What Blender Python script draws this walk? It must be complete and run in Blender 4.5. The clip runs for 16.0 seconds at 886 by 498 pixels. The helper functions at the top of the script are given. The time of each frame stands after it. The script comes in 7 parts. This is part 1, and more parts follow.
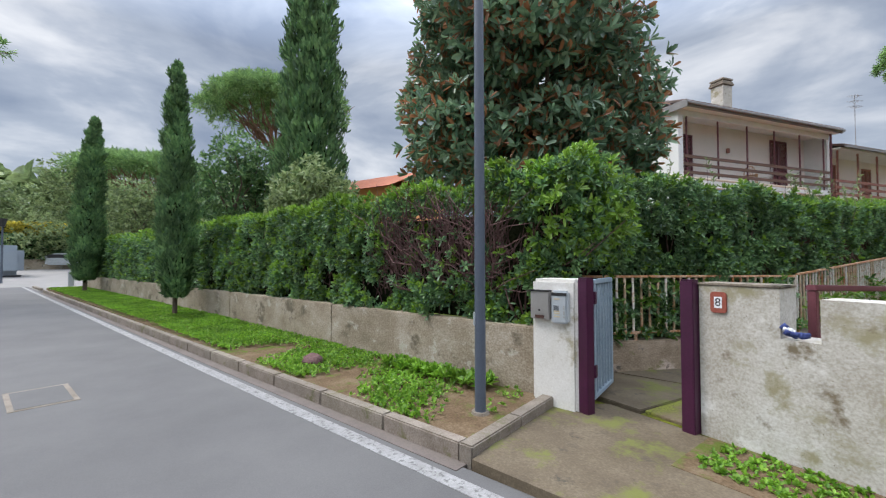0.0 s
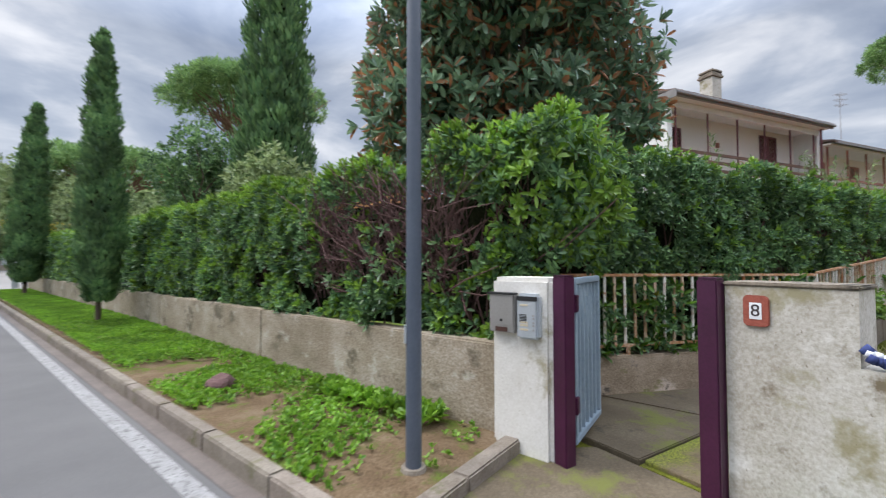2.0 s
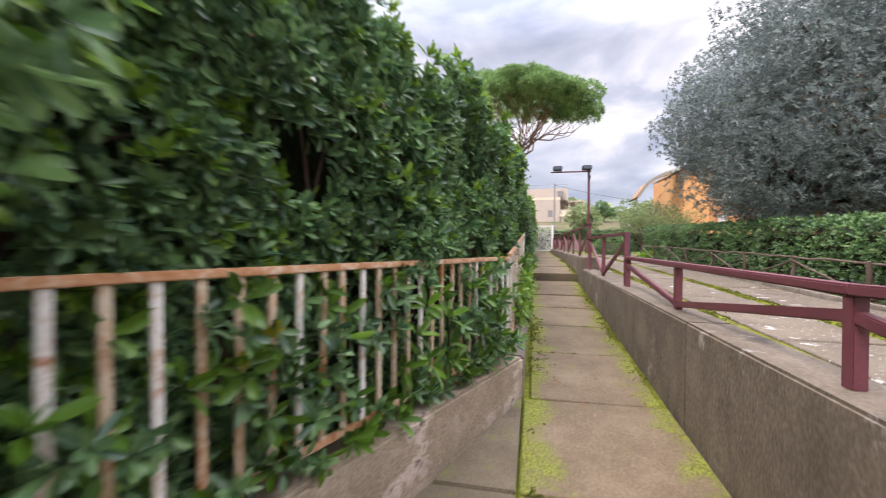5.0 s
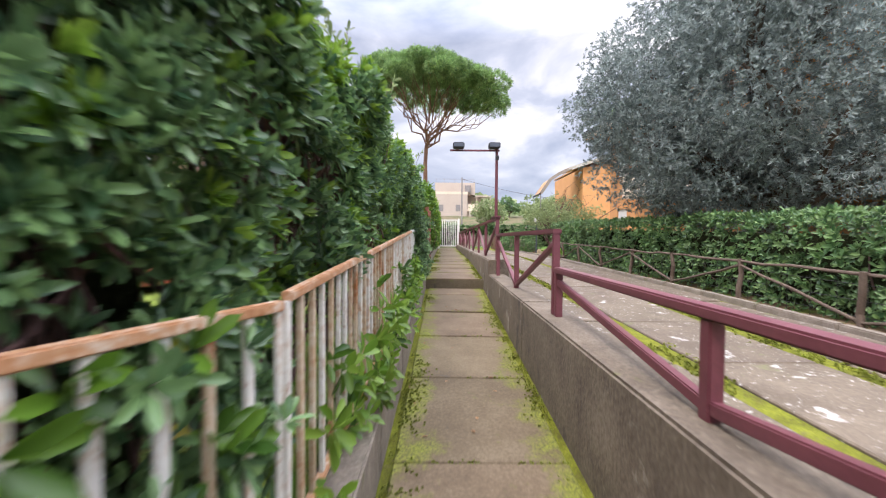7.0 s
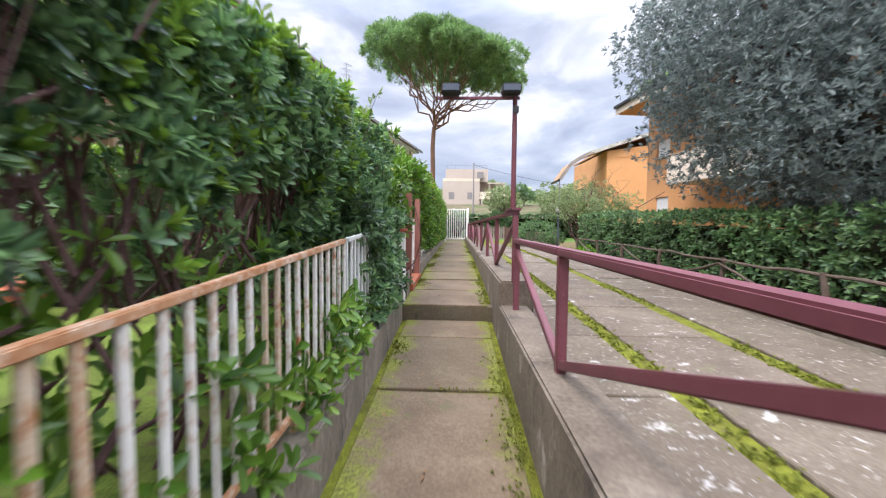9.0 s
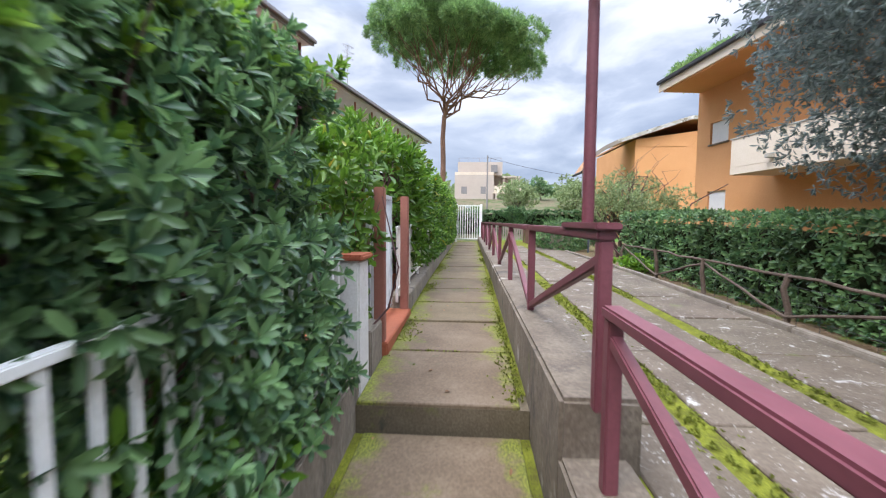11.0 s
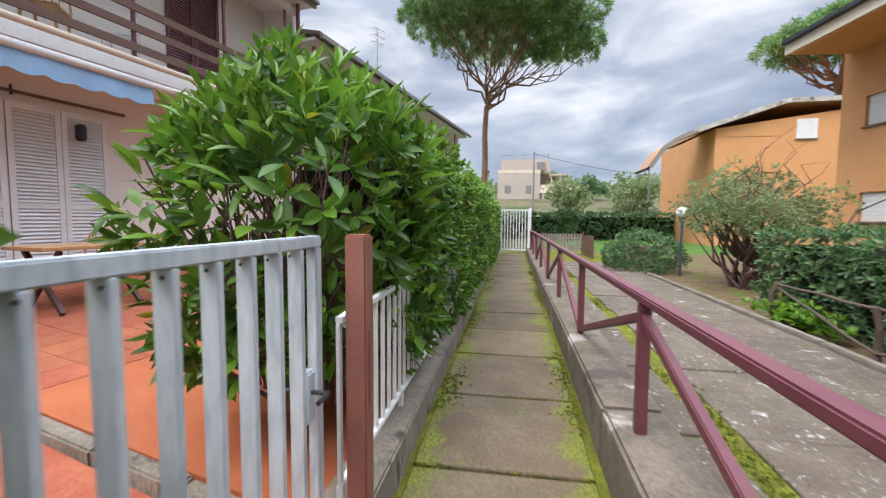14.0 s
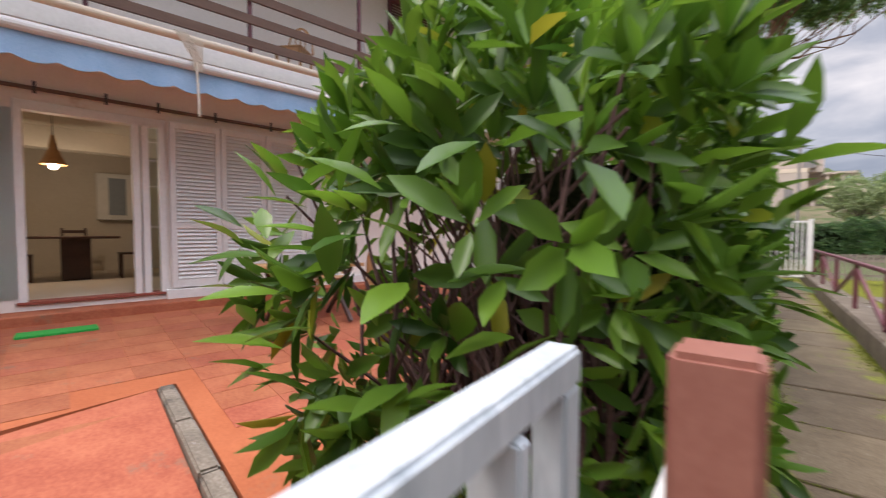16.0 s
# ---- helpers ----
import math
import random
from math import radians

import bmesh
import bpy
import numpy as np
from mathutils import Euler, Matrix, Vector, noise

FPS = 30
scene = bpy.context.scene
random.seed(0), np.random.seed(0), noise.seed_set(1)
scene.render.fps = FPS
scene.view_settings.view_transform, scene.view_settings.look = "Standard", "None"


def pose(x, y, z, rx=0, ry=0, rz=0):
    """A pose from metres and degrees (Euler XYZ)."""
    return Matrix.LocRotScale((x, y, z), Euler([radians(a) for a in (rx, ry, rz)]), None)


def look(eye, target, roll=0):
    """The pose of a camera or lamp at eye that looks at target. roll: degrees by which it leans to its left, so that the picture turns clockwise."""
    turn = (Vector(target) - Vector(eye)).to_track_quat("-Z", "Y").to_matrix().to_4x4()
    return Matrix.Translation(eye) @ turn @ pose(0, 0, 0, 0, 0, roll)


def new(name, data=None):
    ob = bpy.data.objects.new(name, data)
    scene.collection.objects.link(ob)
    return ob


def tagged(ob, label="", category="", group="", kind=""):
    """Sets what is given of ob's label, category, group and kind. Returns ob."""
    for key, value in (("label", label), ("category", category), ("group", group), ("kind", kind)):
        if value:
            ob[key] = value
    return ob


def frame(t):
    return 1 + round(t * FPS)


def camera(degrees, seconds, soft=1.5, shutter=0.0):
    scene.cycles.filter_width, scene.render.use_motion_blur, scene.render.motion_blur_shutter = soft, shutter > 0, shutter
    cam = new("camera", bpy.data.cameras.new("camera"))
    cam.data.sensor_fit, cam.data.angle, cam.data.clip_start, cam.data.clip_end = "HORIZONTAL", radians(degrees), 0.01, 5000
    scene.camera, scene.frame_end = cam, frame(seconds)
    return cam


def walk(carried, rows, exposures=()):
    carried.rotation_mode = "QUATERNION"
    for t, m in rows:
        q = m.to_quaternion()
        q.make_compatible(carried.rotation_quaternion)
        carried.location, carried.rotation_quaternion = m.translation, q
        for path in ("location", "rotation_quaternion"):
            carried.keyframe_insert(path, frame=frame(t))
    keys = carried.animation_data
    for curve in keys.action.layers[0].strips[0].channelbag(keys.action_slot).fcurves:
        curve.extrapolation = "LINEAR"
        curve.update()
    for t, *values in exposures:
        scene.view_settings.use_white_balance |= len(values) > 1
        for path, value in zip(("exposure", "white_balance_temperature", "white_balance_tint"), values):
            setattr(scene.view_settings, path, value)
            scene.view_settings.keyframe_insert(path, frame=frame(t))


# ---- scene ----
cam = camera(93.5, 16.0, soft=1.15, shutter=0.5)
PATH = [
    (0, (1.866, -0.192, 1.370), (0.156, 0.844, 1.426), -0.1),
    (0.5, (1.880, -0.105, 1.370), (0.134, 0.869, 1.428), -0.1),
    (1, (1.715, 0.083, 1.343), (-0.047, 1.027, 1.407), -0.1),
    (1.5, (1.441, 0.390, 1.321), (-0.304, 1.365, 1.386), -0.1),
    (2, (1.118, 0.784, 1.298), (-0.559, 1.872, 1.361), -0.1),
    (2.5, (0.770, 1.175, 1.253), (-0.794, 2.420, 1.309), -0.1),
    (3, (0.429, 1.629, 1.222), (-0.962, 3.067, 1.259), 0.1),
    (3.5, (0.104, 2.097, 1.231), (-1.073, 3.713, 1.246), 0.2),
    (4, (-0.196, 2.552, 1.227), (-1.139, 4.316, 1.241), -0.2),
    (4.5, (-0.402, 3.174, 1.245), (-1.077, 5.057, 1.240), -0.1),
    (5, (-0.482, 3.795, 1.255), (-0.908, 5.749, 1.231), 0.3),
    (7.5, (-0.126, 6.895, 1.403), (-0.119, 8.895, 1.341), 0.4),
    (8, (-0.029, 7.660, 1.493), (-0.047, 9.658, 1.406), 0.8),
    (8.5, (0.075, 8.438, 1.548), (0.038, 10.436, 1.450), 0.8),
    (9, (0.106, 9.117, 1.534), (0.042, 11.113, 1.426), 0.6),
    (9.2, (0.121, 9.395, 1.564), (0.038, 11.391, 1.458), 0.4),
    (11.5, (0.169, 12.232, 1.783), (0.037, 14.222, 1.643), 0.4),
    (12, (0.112, 12.768, 1.859), (-0.029, 14.759, 1.718), 0.4),
    (12.5, (0.117, 13.329, 1.903), (-0.038, 15.318, 1.759), 0.5),
    (13, (0.080, 13.885, 1.926), (-0.097, 15.872, 1.784), 0.4),
    (13.5, (0.044, 14.382, 1.987), (-0.188, 16.364, 1.845), 0.4),
    (14, (0.027, 14.884, 2.072), (-0.301, 16.852, 1.931), 0.4),
    (14.5, (-0.066, 15.228, 2.116), (-0.545, 17.165, 1.981), 0.3),
    (15, (-0.252, 15.529, 2.130), (-0.931, 17.407, 2.004), 0.3),
    (15.5, (-0.402, 15.777, 2.134), (-1.336, 17.542, 2.026), 0.1),
    (16, (-0.560, 15.945, 2.140), (-1.759, 17.544, 2.060), 0.1),
]
EXPOSURES = [(0, 0.52, 6500, 10), (2.5, 0.68, 6550, 12), (4.5, 1.08, 6950, 20), (8, 1.18, 6650, 17), (11.5, 1.06, 6250, 12), (12.5, 1.0, 6250, 10), (14.5, 0.74, 6650, 13), (16, 0.66, 7000, 18)]
walk(cam, [(t, look(eye, aim, roll)) for t, eye, aim, roll in PATH], EXPOSURES)

# ---------------------------------------------------------------- light
SUN_DIR = (-0.35, -0.45, 0.82)
world = bpy.data.worlds.new("overcast_sky")
scene.world = world
world.use_nodes = True
wn, wl = world.node_tree.nodes, world.node_tree.links
wn.clear()
w_out = wn.new("ShaderNodeOutputWorld")
w_sky = wn.new("ShaderNodeTexSky")
w_sky.sky_type, w_sky.sun_disc = "NISHITA", False
w_sky.sun_elevation, w_sky.sun_rotation = radians(50), radians(218)
w_bg = wn.new("ShaderNodeBackground")
w_bg.inputs[1].default_value = 0.10
wl.new(w_sky.outputs[0], w_bg.inputs[0])
w_co = wn.new("ShaderNodeTexCoord")
w_map = wn.new("ShaderNodeMapping")
w_map.inputs[3].default_value = (1.0, 1.0, 2.6)
wl.new(w_co.outputs["Generated"], w_map.inputs[0])
w_no = wn.new("ShaderNodeTexNoise")
w_no.inputs["Scale"].default_value, w_no.inputs["Detail"].default_value = 2.6, 7
w_no.inputs["Roughness"].default_value, w_no.inputs["Distortion"].default_value = 0.52, 0.35
wl.new(w_map.outputs[0], w_no.inputs["Vector"])
w_ra = wn.new("ShaderNodeValToRGB")
w_ra.color_ramp.elements[0].position, w_ra.color_ramp.elements[0].color = 0.36, (0.24, 0.29, 0.39, 1)
w_ra.color_ramp.elements[1].position, w_ra.color_ramp.elements[1].color = 0.66, (0.80, 0.82, 0.86, 1)
w_mid = w_ra.color_ramp.elements.new(0.5)
w_mid.color = (0.40, 0.45, 0.54, 1)
wl.new(w_no.outputs[0], w_ra.inputs[0])
w_cl = wn.new("ShaderNodeBackground")
# an overcast sky is brighter towards the zenith
w_sep = wn.new("ShaderNodeSeparateXYZ")
wl.new(w_co.outputs["Generated"], w_sep.inputs[0])
w_zen = wn.new("ShaderNodeMapRange")
w_zen.inputs[1].default_value, w_zen.inputs[2].default_value = 0.42, 1.0
w_zen.inputs[3].default_value, w_zen.inputs[4].default_value = 0.78, 6.0
wl.new(w_sep.outputs[2], w_zen.inputs[0])
wl.new(w_zen.outputs[0], w_cl.inputs[1])
wl.new(w_ra.outputs[0], w_cl.inputs[0])
w_mix = wn.new("ShaderNodeMixShader")
w_mix.inputs[0].default_value = 0.9
wl.new(w_bg.outputs[0], w_mix.inputs[1])
wl.new(w_cl.outputs[0], w_mix.inputs[2])
wl.new(w_mix.outputs[0], w_out.inputs[0])

sun_data = bpy.data.lights.new("sun", "SUN")
sun_data.energy, sun_data.angle, sun_data.color = 1.5, radians(25), (1.0, 0.96, 0.90)
sun = new("sun", sun_data)
sun.matrix_world = look(Vector(SUN_DIR) * 60, (0, 0, 0))
scene.view_settings.exposure = 0.6


# ---------------------------------------------------------------- materials
def material(name, colors, scale=3.0, fine=40.0, rough=0.8, bump=0.25, spots=None, metal=0.0, spread=0.0, gloss=0.5,
             island=False, dist=0.02, extra=None, stretch=(1, 1, 1)):
    """Two scales of noise between colours; spots: (colour, scale, threshold); spread: change from piece to piece."""
    m = bpy.data.materials.new(name)
    m.use_nodes = True
    nt = m.node_tree
    n, l = nt.nodes, nt.links
    b = n["Principled BSDF"]
    b.inputs["Metallic"].default_value = metal
    b.inputs["Specular IOR Level"].default_value = gloss
    co = n.new("ShaderNodeTexCoord")
    geo = n.new("ShaderNodeNewGeometry")
    mp = n.new("ShaderNodeMapping")
    mp.inputs[3].default_value = stretch
    l.new(geo.outputs["Position"], mp.inputs[0])
    big = n.new("ShaderNodeTexNoise")
    big.inputs["Scale"].default_value, big.inputs["Detail"].default_value = scale, 5
    big.inputs["Roughness"].default_value = 0.65
    l.new(mp.outputs[0], big.inputs["Vector"])
    small = n.new("ShaderNodeTexNoise")
    small.inputs["Scale"].default_value, small.inputs["Detail"].default_value = fine, 4
    l.new(mp.outputs[0], small.inputs["Vector"])
    mixf = n.new("ShaderNodeMath")
    mixf.operation = "MULTIPLY_ADD"
    mixf.inputs[1].default_value = 0.45
    l.new(small.outputs[0], mixf.inputs[0])
    half = n.new("ShaderNodeMath")
    half.operation = "MULTIPLY"
    half.inputs[1].default_value = 0.55
    l.new(big.outputs[0], half.inputs[0])
    l.new(half.outputs[0], mixf.inputs[2])
    ramp = n.new("ShaderNodeValToRGB")
    el = ramp.color_ramp.elements
    el[0].position, el[0].color = 0.36, (*colors[0], 1)
    el[1].position, el[1].color = 0.64, (*colors[-1], 1)
    for i, c in enumerate(colors[1:-1]):
        e = el.new(0.36 + 0.28 * (i + 1) / (len(colors) - 1))
        e.color = (*c, 1)
    l.new(mixf.outputs[0], ramp.inputs[0])
    col = ramp.outputs[0]
    for sc, ss, st in (spots or []):
        sp = n.new("ShaderNodeTexNoise")
        sp.inputs["Scale"].default_value, sp.inputs["Detail"].default_value = ss, 6
        sp.inputs["Roughness"].default_value = 0.7
        l.new(mp.outputs[0], sp.inputs["Vector"])
        sr = n.new("ShaderNodeMapRange")
        sr.inputs[1].default_value, sr.inputs[2].default_value = st, st + 0.08
        l.new(sp.outputs[0], sr.inputs[0])
        mx = n.new("ShaderNodeMix")
        mx.data_type = "RGBA"
        l.new(sr.outputs[0], mx.inputs["Factor"])
        l.new(col, mx.inputs["A"])
        mx.inputs["B"].default_value = (*sc, 1)
        col = mx.outputs["Result"]
    if spread:
        hs = n.new("ShaderNodeHueSaturation")
        src = geo.outputs["Random Per Island"] if island else n.new("ShaderNodeObjectInfo").outputs["Random"]
        r1 = n.new("ShaderNodeMapRange")
        r1.inputs[3].default_value, r1.inputs[4].default_value = 1 - spread, 1 + spread
        l.new(src, r1.inputs[0])
        l.new(r1.outputs[0], hs.inputs["Value"])
        r2 = n.new("ShaderNodeMapRange")
        r2.inputs[3].default_value, r2.inputs[4].default_value = 0.5 - spread * 0.05, 0.5 + spread * 0.05
        wob = n.new("ShaderNodeMath")
        wob.operation = "FRACT"
        mul = n.new("ShaderNodeMath")
        mul.operation = "MULTIPLY"
        mul.inputs[1].default_value = 7.31
        l.new(src, mul.inputs[0])
        l.new(mul.outputs[0], wob.inputs[0])
        l.new(wob.outputs[0], r2.inputs[0])
        l.new(r2.outputs[0], hs.inputs["Hue"])
        l.new(col, hs.inputs["Color"])
        col = hs.outputs[0]
    l.new(col, b.inputs["Base Color"])
    rr = n.new("ShaderNodeMapRange")
    rr.inputs[3].default_value, rr.inputs[4].default_value = max(0.05, rough - 0.12), min(1, rough + 0.12)
    l.new(small.outputs[0], rr.inputs[0])
    l.new(rr.outputs[0], b.inputs["Roughness"])
    if bump:
        bp = n.new("ShaderNodeBump")
        bp.inputs["Strength"].default_value, bp.inputs["Distance"].default_value = bump, dist
        l.new(mixf.outputs[0], bp.inputs["Height"])
        l.new(bp.outputs[0], b.inputs["Normal"])
    return m


def leaf_material(name, dark, light, rough=0.38, spread=0.35, glow=0.38, odd=None, odd_at=0.93, piece=False):
    """Leaves: colour from leaf to leaf, some light through the blade."""
    m = bpy.data.materials.new(name)
    m.use_nodes = True
    n, l = m.node_tree.nodes, m.node_tree.links
    b = n["Principled BSDF"]
    geo = n.new("ShaderNodeNewGeometry")
    ramp = n.new("ShaderNodeValToRGB")
    el = ramp.color_ramp.elements
    el[0].color, el[1].color = (*dark, 1), (*light, 1)
    if odd:
        el[1].position = odd_at - 0.02
        e = el.new(odd_at + 0.02)
        e.color = (*odd, 1)
    info = n.new("ShaderNodeObjectInfo")
    l.new(info.outputs["Random"] if piece else geo.outputs["Random Per Island"], ramp.inputs[0])
    no = n.new("ShaderNodeTexNoise")
    no.inputs["Scale"].default_value, no.inputs["Detail"].default_value = 1.7, 3
    l.new(geo.outputs["Position"], no.inputs["Vector"])
    hs = n.new("ShaderNodeHueSaturation")
    mr = n.new("ShaderNodeMapRange")
    mr.inputs[1].default_value, mr.inputs[2].default_value = 0.3, 0.7
    mr.inputs[3].default_value, mr.inputs[4].default_value = 1 - spread, 1 + spread
    l.new(no.outputs[0], mr.inputs[0])
    l.new(mr.outputs[0], hs.inputs["Value"])
    l.new(ramp.outputs[0], hs.inputs["Color"])
    l.new(hs.outputs[0], b.inputs["Base Color"])
    b.inputs["Roughness"].default_value = rough
    b.inputs["Specular IOR Level"].default_value = 0.55
    tr = n.new("ShaderNodeBsdfTranslucent")
    l.new(hs.outputs[0], tr.inputs[0])
    mx = n.new("ShaderNodeMixShader")
    mx.inputs[0].default_value = glow
    l.new(b.outputs[0], mx.inputs[1])
    l.new(tr.outputs[0], mx.inputs[2])
    l.new(mx.outputs[0], n["Material Output"].inputs[0])
    return m


M_ASPHALT = material("asphalt", [(0.085, 0.081, 0.079), (0.108, 0.103, 0.100), (0.130, 0.124, 0.119)], 0.6, 120, 0.85, 0.3, dist=0.006)
M_LINE = material("road_paint", [(0.20, 0.193, 0.185), (0.33, 0.32, 0.31)], 6, 60, 0.8, 0.2, [((0.13, 0.125, 0.12), 22, 0.53)], dist=0.005)
M_GUTTER = material("gutter", [(0.105, 0.085, 0.073), (0.16, 0.13, 0.112)], 4, 60, 0.9, 0.3)
M_KERB = material("kerb_stone", [(0.13, 0.103, 0.076), (0.26, 0.222, 0.18)], 5, 70, 0.9, 0.5, [((0.12, 0.11, 0.05), 3.5, 0.58)], spread=0.12)
M_CONC = material("old_concrete", [(0.13, 0.105, 0.08), (0.20, 0.165, 0.125), (0.29, 0.245, 0.195)], 2.6, 45, 0.9, 0.5,
                  [((0.065, 0.055, 0.042), 2.4, 0.58), ((0.40, 0.37, 0.33), 7, 0.64), ((0.12, 0.12, 0.04), 3.1, 0.63)], stretch=(1, 1, 0.4))
M_SLAB = material("slab_concrete", [(0.075, 0.056, 0.033), (0.112, 0.085, 0.052), (0.158, 0.124, 0.080)], 2.0, 60, 0.88, 0.35,
                  [((0.125, 0.130, 0.028), 1.3, 0.525), ((0.21, 0.18, 0.135), 14, 0.68), ((0.055, 0.046, 0.032), 3.5, 0.60)], spread=0.10)
M_DRIVE = material("drive_concrete", [(0.077, 0.057, 0.038), (0.114, 0.087, 0.060), (0.157, 0.123, 0.088)], 2.4, 50, 0.9, 0.35,
                   [((0.46, 0.44, 0.41), 5, 0.605), ((0.46, 0.44, 0.41), 26, 0.60), ((0.12, 0.12, 0.05), 2.2, 0.62)], spread=0.10)
M_MOSS = material("moss", [(0.075, 0.068, 0.022), (0.13, 0.14, 0.018), (0.22, 0.235, 0.03)], 7, 90, 1.0, 1.0, [((0.13, 0.11, 0.05), 6, 0.60)], dist=0.02, gloss=0.1)
M_PLASTER = material("stained_plaster", [(0.34, 0.305, 0.25), (0.47, 0.44, 0.385), (0.59, 0.57, 0.53)], 1.6, 60, 0.9, 0.18,
                     [((0.66, 0.64, 0.60), 1.7, 0.56), ((0.29, 0.26, 0.16), 1.25, 0.535), ((0.17, 0.135, 0.085), 2.0, 0.575), ((0.14, 0.11, 0.07), 24, 0.63), ((0.24, 0.15, 0.085), 38, 0.66)])
M_PLASTER2 = material("clean_plaster", [(0.58, 0.55, 0.50), (0.72, 0.70, 0.66)], 2.3, 60, 0.9, 0.15, [((0.36, 0.32, 0.22), 1.8, 0.585), ((0.28, 0.24, 0.16), 16, 0.66)])
M_SOIL = material("soil", [(0.095, 0.062, 0.035), (0.15, 0.102, 0.06), (0.20, 0.148, 0.095)], 3, 50, 1.0, 0.9, [((0.10, 0.13, 0.025), 2.4, 0.52)], dist=0.04, gloss=0.1)
M_GRASS = material("lawn", [(0.05, 0.11, 0.02), (0.10, 0.19, 0.035)], 2, 60, 1.0, 0.6, gloss=0.1)
M_DIRT = material("ground_earth", [(0.10, 0.09, 0.05), (0.17, 0.14, 0.09)], 0.4, 12, 1.0, 0.5, [((0.06, 0.09, 0.03), 0.5, 0.5)], gloss=0.1)
M_PURPLE = material("purple_paint", [(0.042, 0.006, 0.026), (0.062, 0.010, 0.040)], 6, 60, 0.38, 0.08, dist=0.004)
M_MAROON = material("maroon_paint", [(0.115, 0.030, 0.040), (0.165, 0.048, 0.060)], 4, 60, 0.5, 0.15, [((0.23, 0.10, 0.105), 11, 0.66)], dist=0.005)
M_BROWN = material("red_brown_paint", [(0.235, 0.085, 0.06), (0.30, 0.12, 0.085)], 4, 60, 0.55, 0.15, dist=0.004)
M_GALV = material("galvanised_steel", [(0.40, 0.45, 0.48), (0.54, 0.585, 0.61), (0.66, 0.695, 0.71)], 7, 40, 0.45, 0.1, metal=0.2, stretch=(1, 1, 0.25), dist=0.004)
M_GATEBLUE = material("blue_grey_paint", [(0.22, 0.29, 0.35), (0.30, 0.37, 0.43)], 5, 40, 0.5, 0.1, dist=0.004)
M_RUST = material("rusted_paint", [(0.74, 0.72, 0.67), (0.68, 0.64, 0.57), (0.50, 0.32, 0.20)], 6, 35, 0.8, 0.4, [((0.36, 0.14, 0.05), 5, 0.575)], dist=0.004)
M_RUSTRAIL = material("rusted_rail", [(0.37, 0.15, 0.055), (0.50, 0.26, 0.13), (0.64, 0.53, 0.42)], 8, 45, 0.85, 0.5, dist=0.005)
M_WHITEF = material("white_fence_paint", [(0.66, 0.65, 0.60), (0.78, 0.77, 0.74)], 5, 40, 0.6, 0.2, [((0.36, 0.17, 0.07), 9, 0.66)], dist=0.004)
M_WHITE = material("white_paint", [(0.70, 0.69, 0.67), (0.80, 0.79, 0.77)], 3, 30, 0.6, 0.1)
M_LAMPG = material("grey_blue_steel", [(0.062, 0.078, 0.105), (0.085, 0.10, 0.13)], 3, 60, 0.42, 0.08, gloss=0.5)
M_DARK = material("dark_metal", [(0.02, 0.02, 0.022), (0.035, 0.035, 0.04)], 5, 60, 0.45, 0.1)
M_TERRA = material("terracotta_tile", [(0.28, 0.075, 0.038), (0.355, 0.108, 0.054), (0.41, 0.14, 0.07)], 3, 40, 0.7, 0.25, [((0.24, 0.12, 0.075), 2.2, 0.6)], spread=0.12, gloss=0.25)
M_TERRA2 = material("orange_tile", [(0.37, 0.102, 0.042), (0.46, 0.142, 0.062)], 2, 40, 0.75, 0.15, [((0.33, 0.13, 0.07), 1.4, 0.60)], gloss=0.22)
M_ORANGE = material("orange_render", [(0.62, 0.295, 0.115), (0.69, 0.345, 0.145)], 0.7, 30, 0.9, 0.2, [((0.52, 0.22, 0.08), 0.9, 0.66)])
M_CREAM = material("cream_render", [(0.66, 0.55, 0.42), (0.74, 0.64, 0.52)], 0.7, 30, 0.9, 0.2)
M_PINKISH = material("pale_render", [(0.76, 0.69, 0.63), (0.82, 0.76, 0.71)], 0.9, 30, 0.9, 0.15, [((0.60, 0.47, 0.38), 1.3, 0.66)])
M_ROOF = material("roof_tile", [(0.13, 0.10, 0.09), (0.22, 0.15, 0.125)], 2, 20, 0.85, 0.4)
M_EAVE = material("eave_board", [(0.20, 0.19, 0.19), (0.27, 0.25, 0.24)], 3, 30, 0.7, 0.2)
M_WOOD = material("brown_board", [(0.115, 0.06, 0.04), (0.17, 0.095, 0.068)], 3, 40, 0.65, 0.2, stretch=(3, 0.4, 3))
M_RUSTIC = material("weathered_wood", [(0.07, 0.048, 0.034), (0.13, 0.092, 0.068)], 5, 50, 0.9, 0.4)
M_BARK = material("bark", [(0.07, 0.05, 0.035), (0.15, 0.11, 0.08)], 5, 40, 0.95, 0.8, stretch=(1, 1, 0.3))
M_PINEBARK = material("pine_bark", [(0.16, 0.085, 0.055), (0.27, 0.15, 0.10)], 3, 25, 0.95, 0.8, stretch=(1, 1, 0.35))
M_TWIG = material("twig", [(0.075, 0.037, 0.037), (0.165, 0.09, 0.08)], 9, 60, 0.95, 0.4)
# Near-black: shade deep inside foliage, put into the colour.
M_SHADE_CORE = material("inner_shade", [(0.013, 0.017, 0.009), (0.035, 0.038, 0.02)], 6, 30, 1.0, 1.0, dist=0.06, gloss=0.0)
M_STEEL = material("satin_steel", [(0.38, 0.36, 0.34), (0.46, 0.44, 0.42)], 3, 90, 0.38, 0.05, metal=0.7)
M_SILVER = material("silver_panel", [(0.46, 0.50, 0.53), (0.54, 0.57, 0.60)], 3, 60, 0.35, 0.05, metal=0.5)
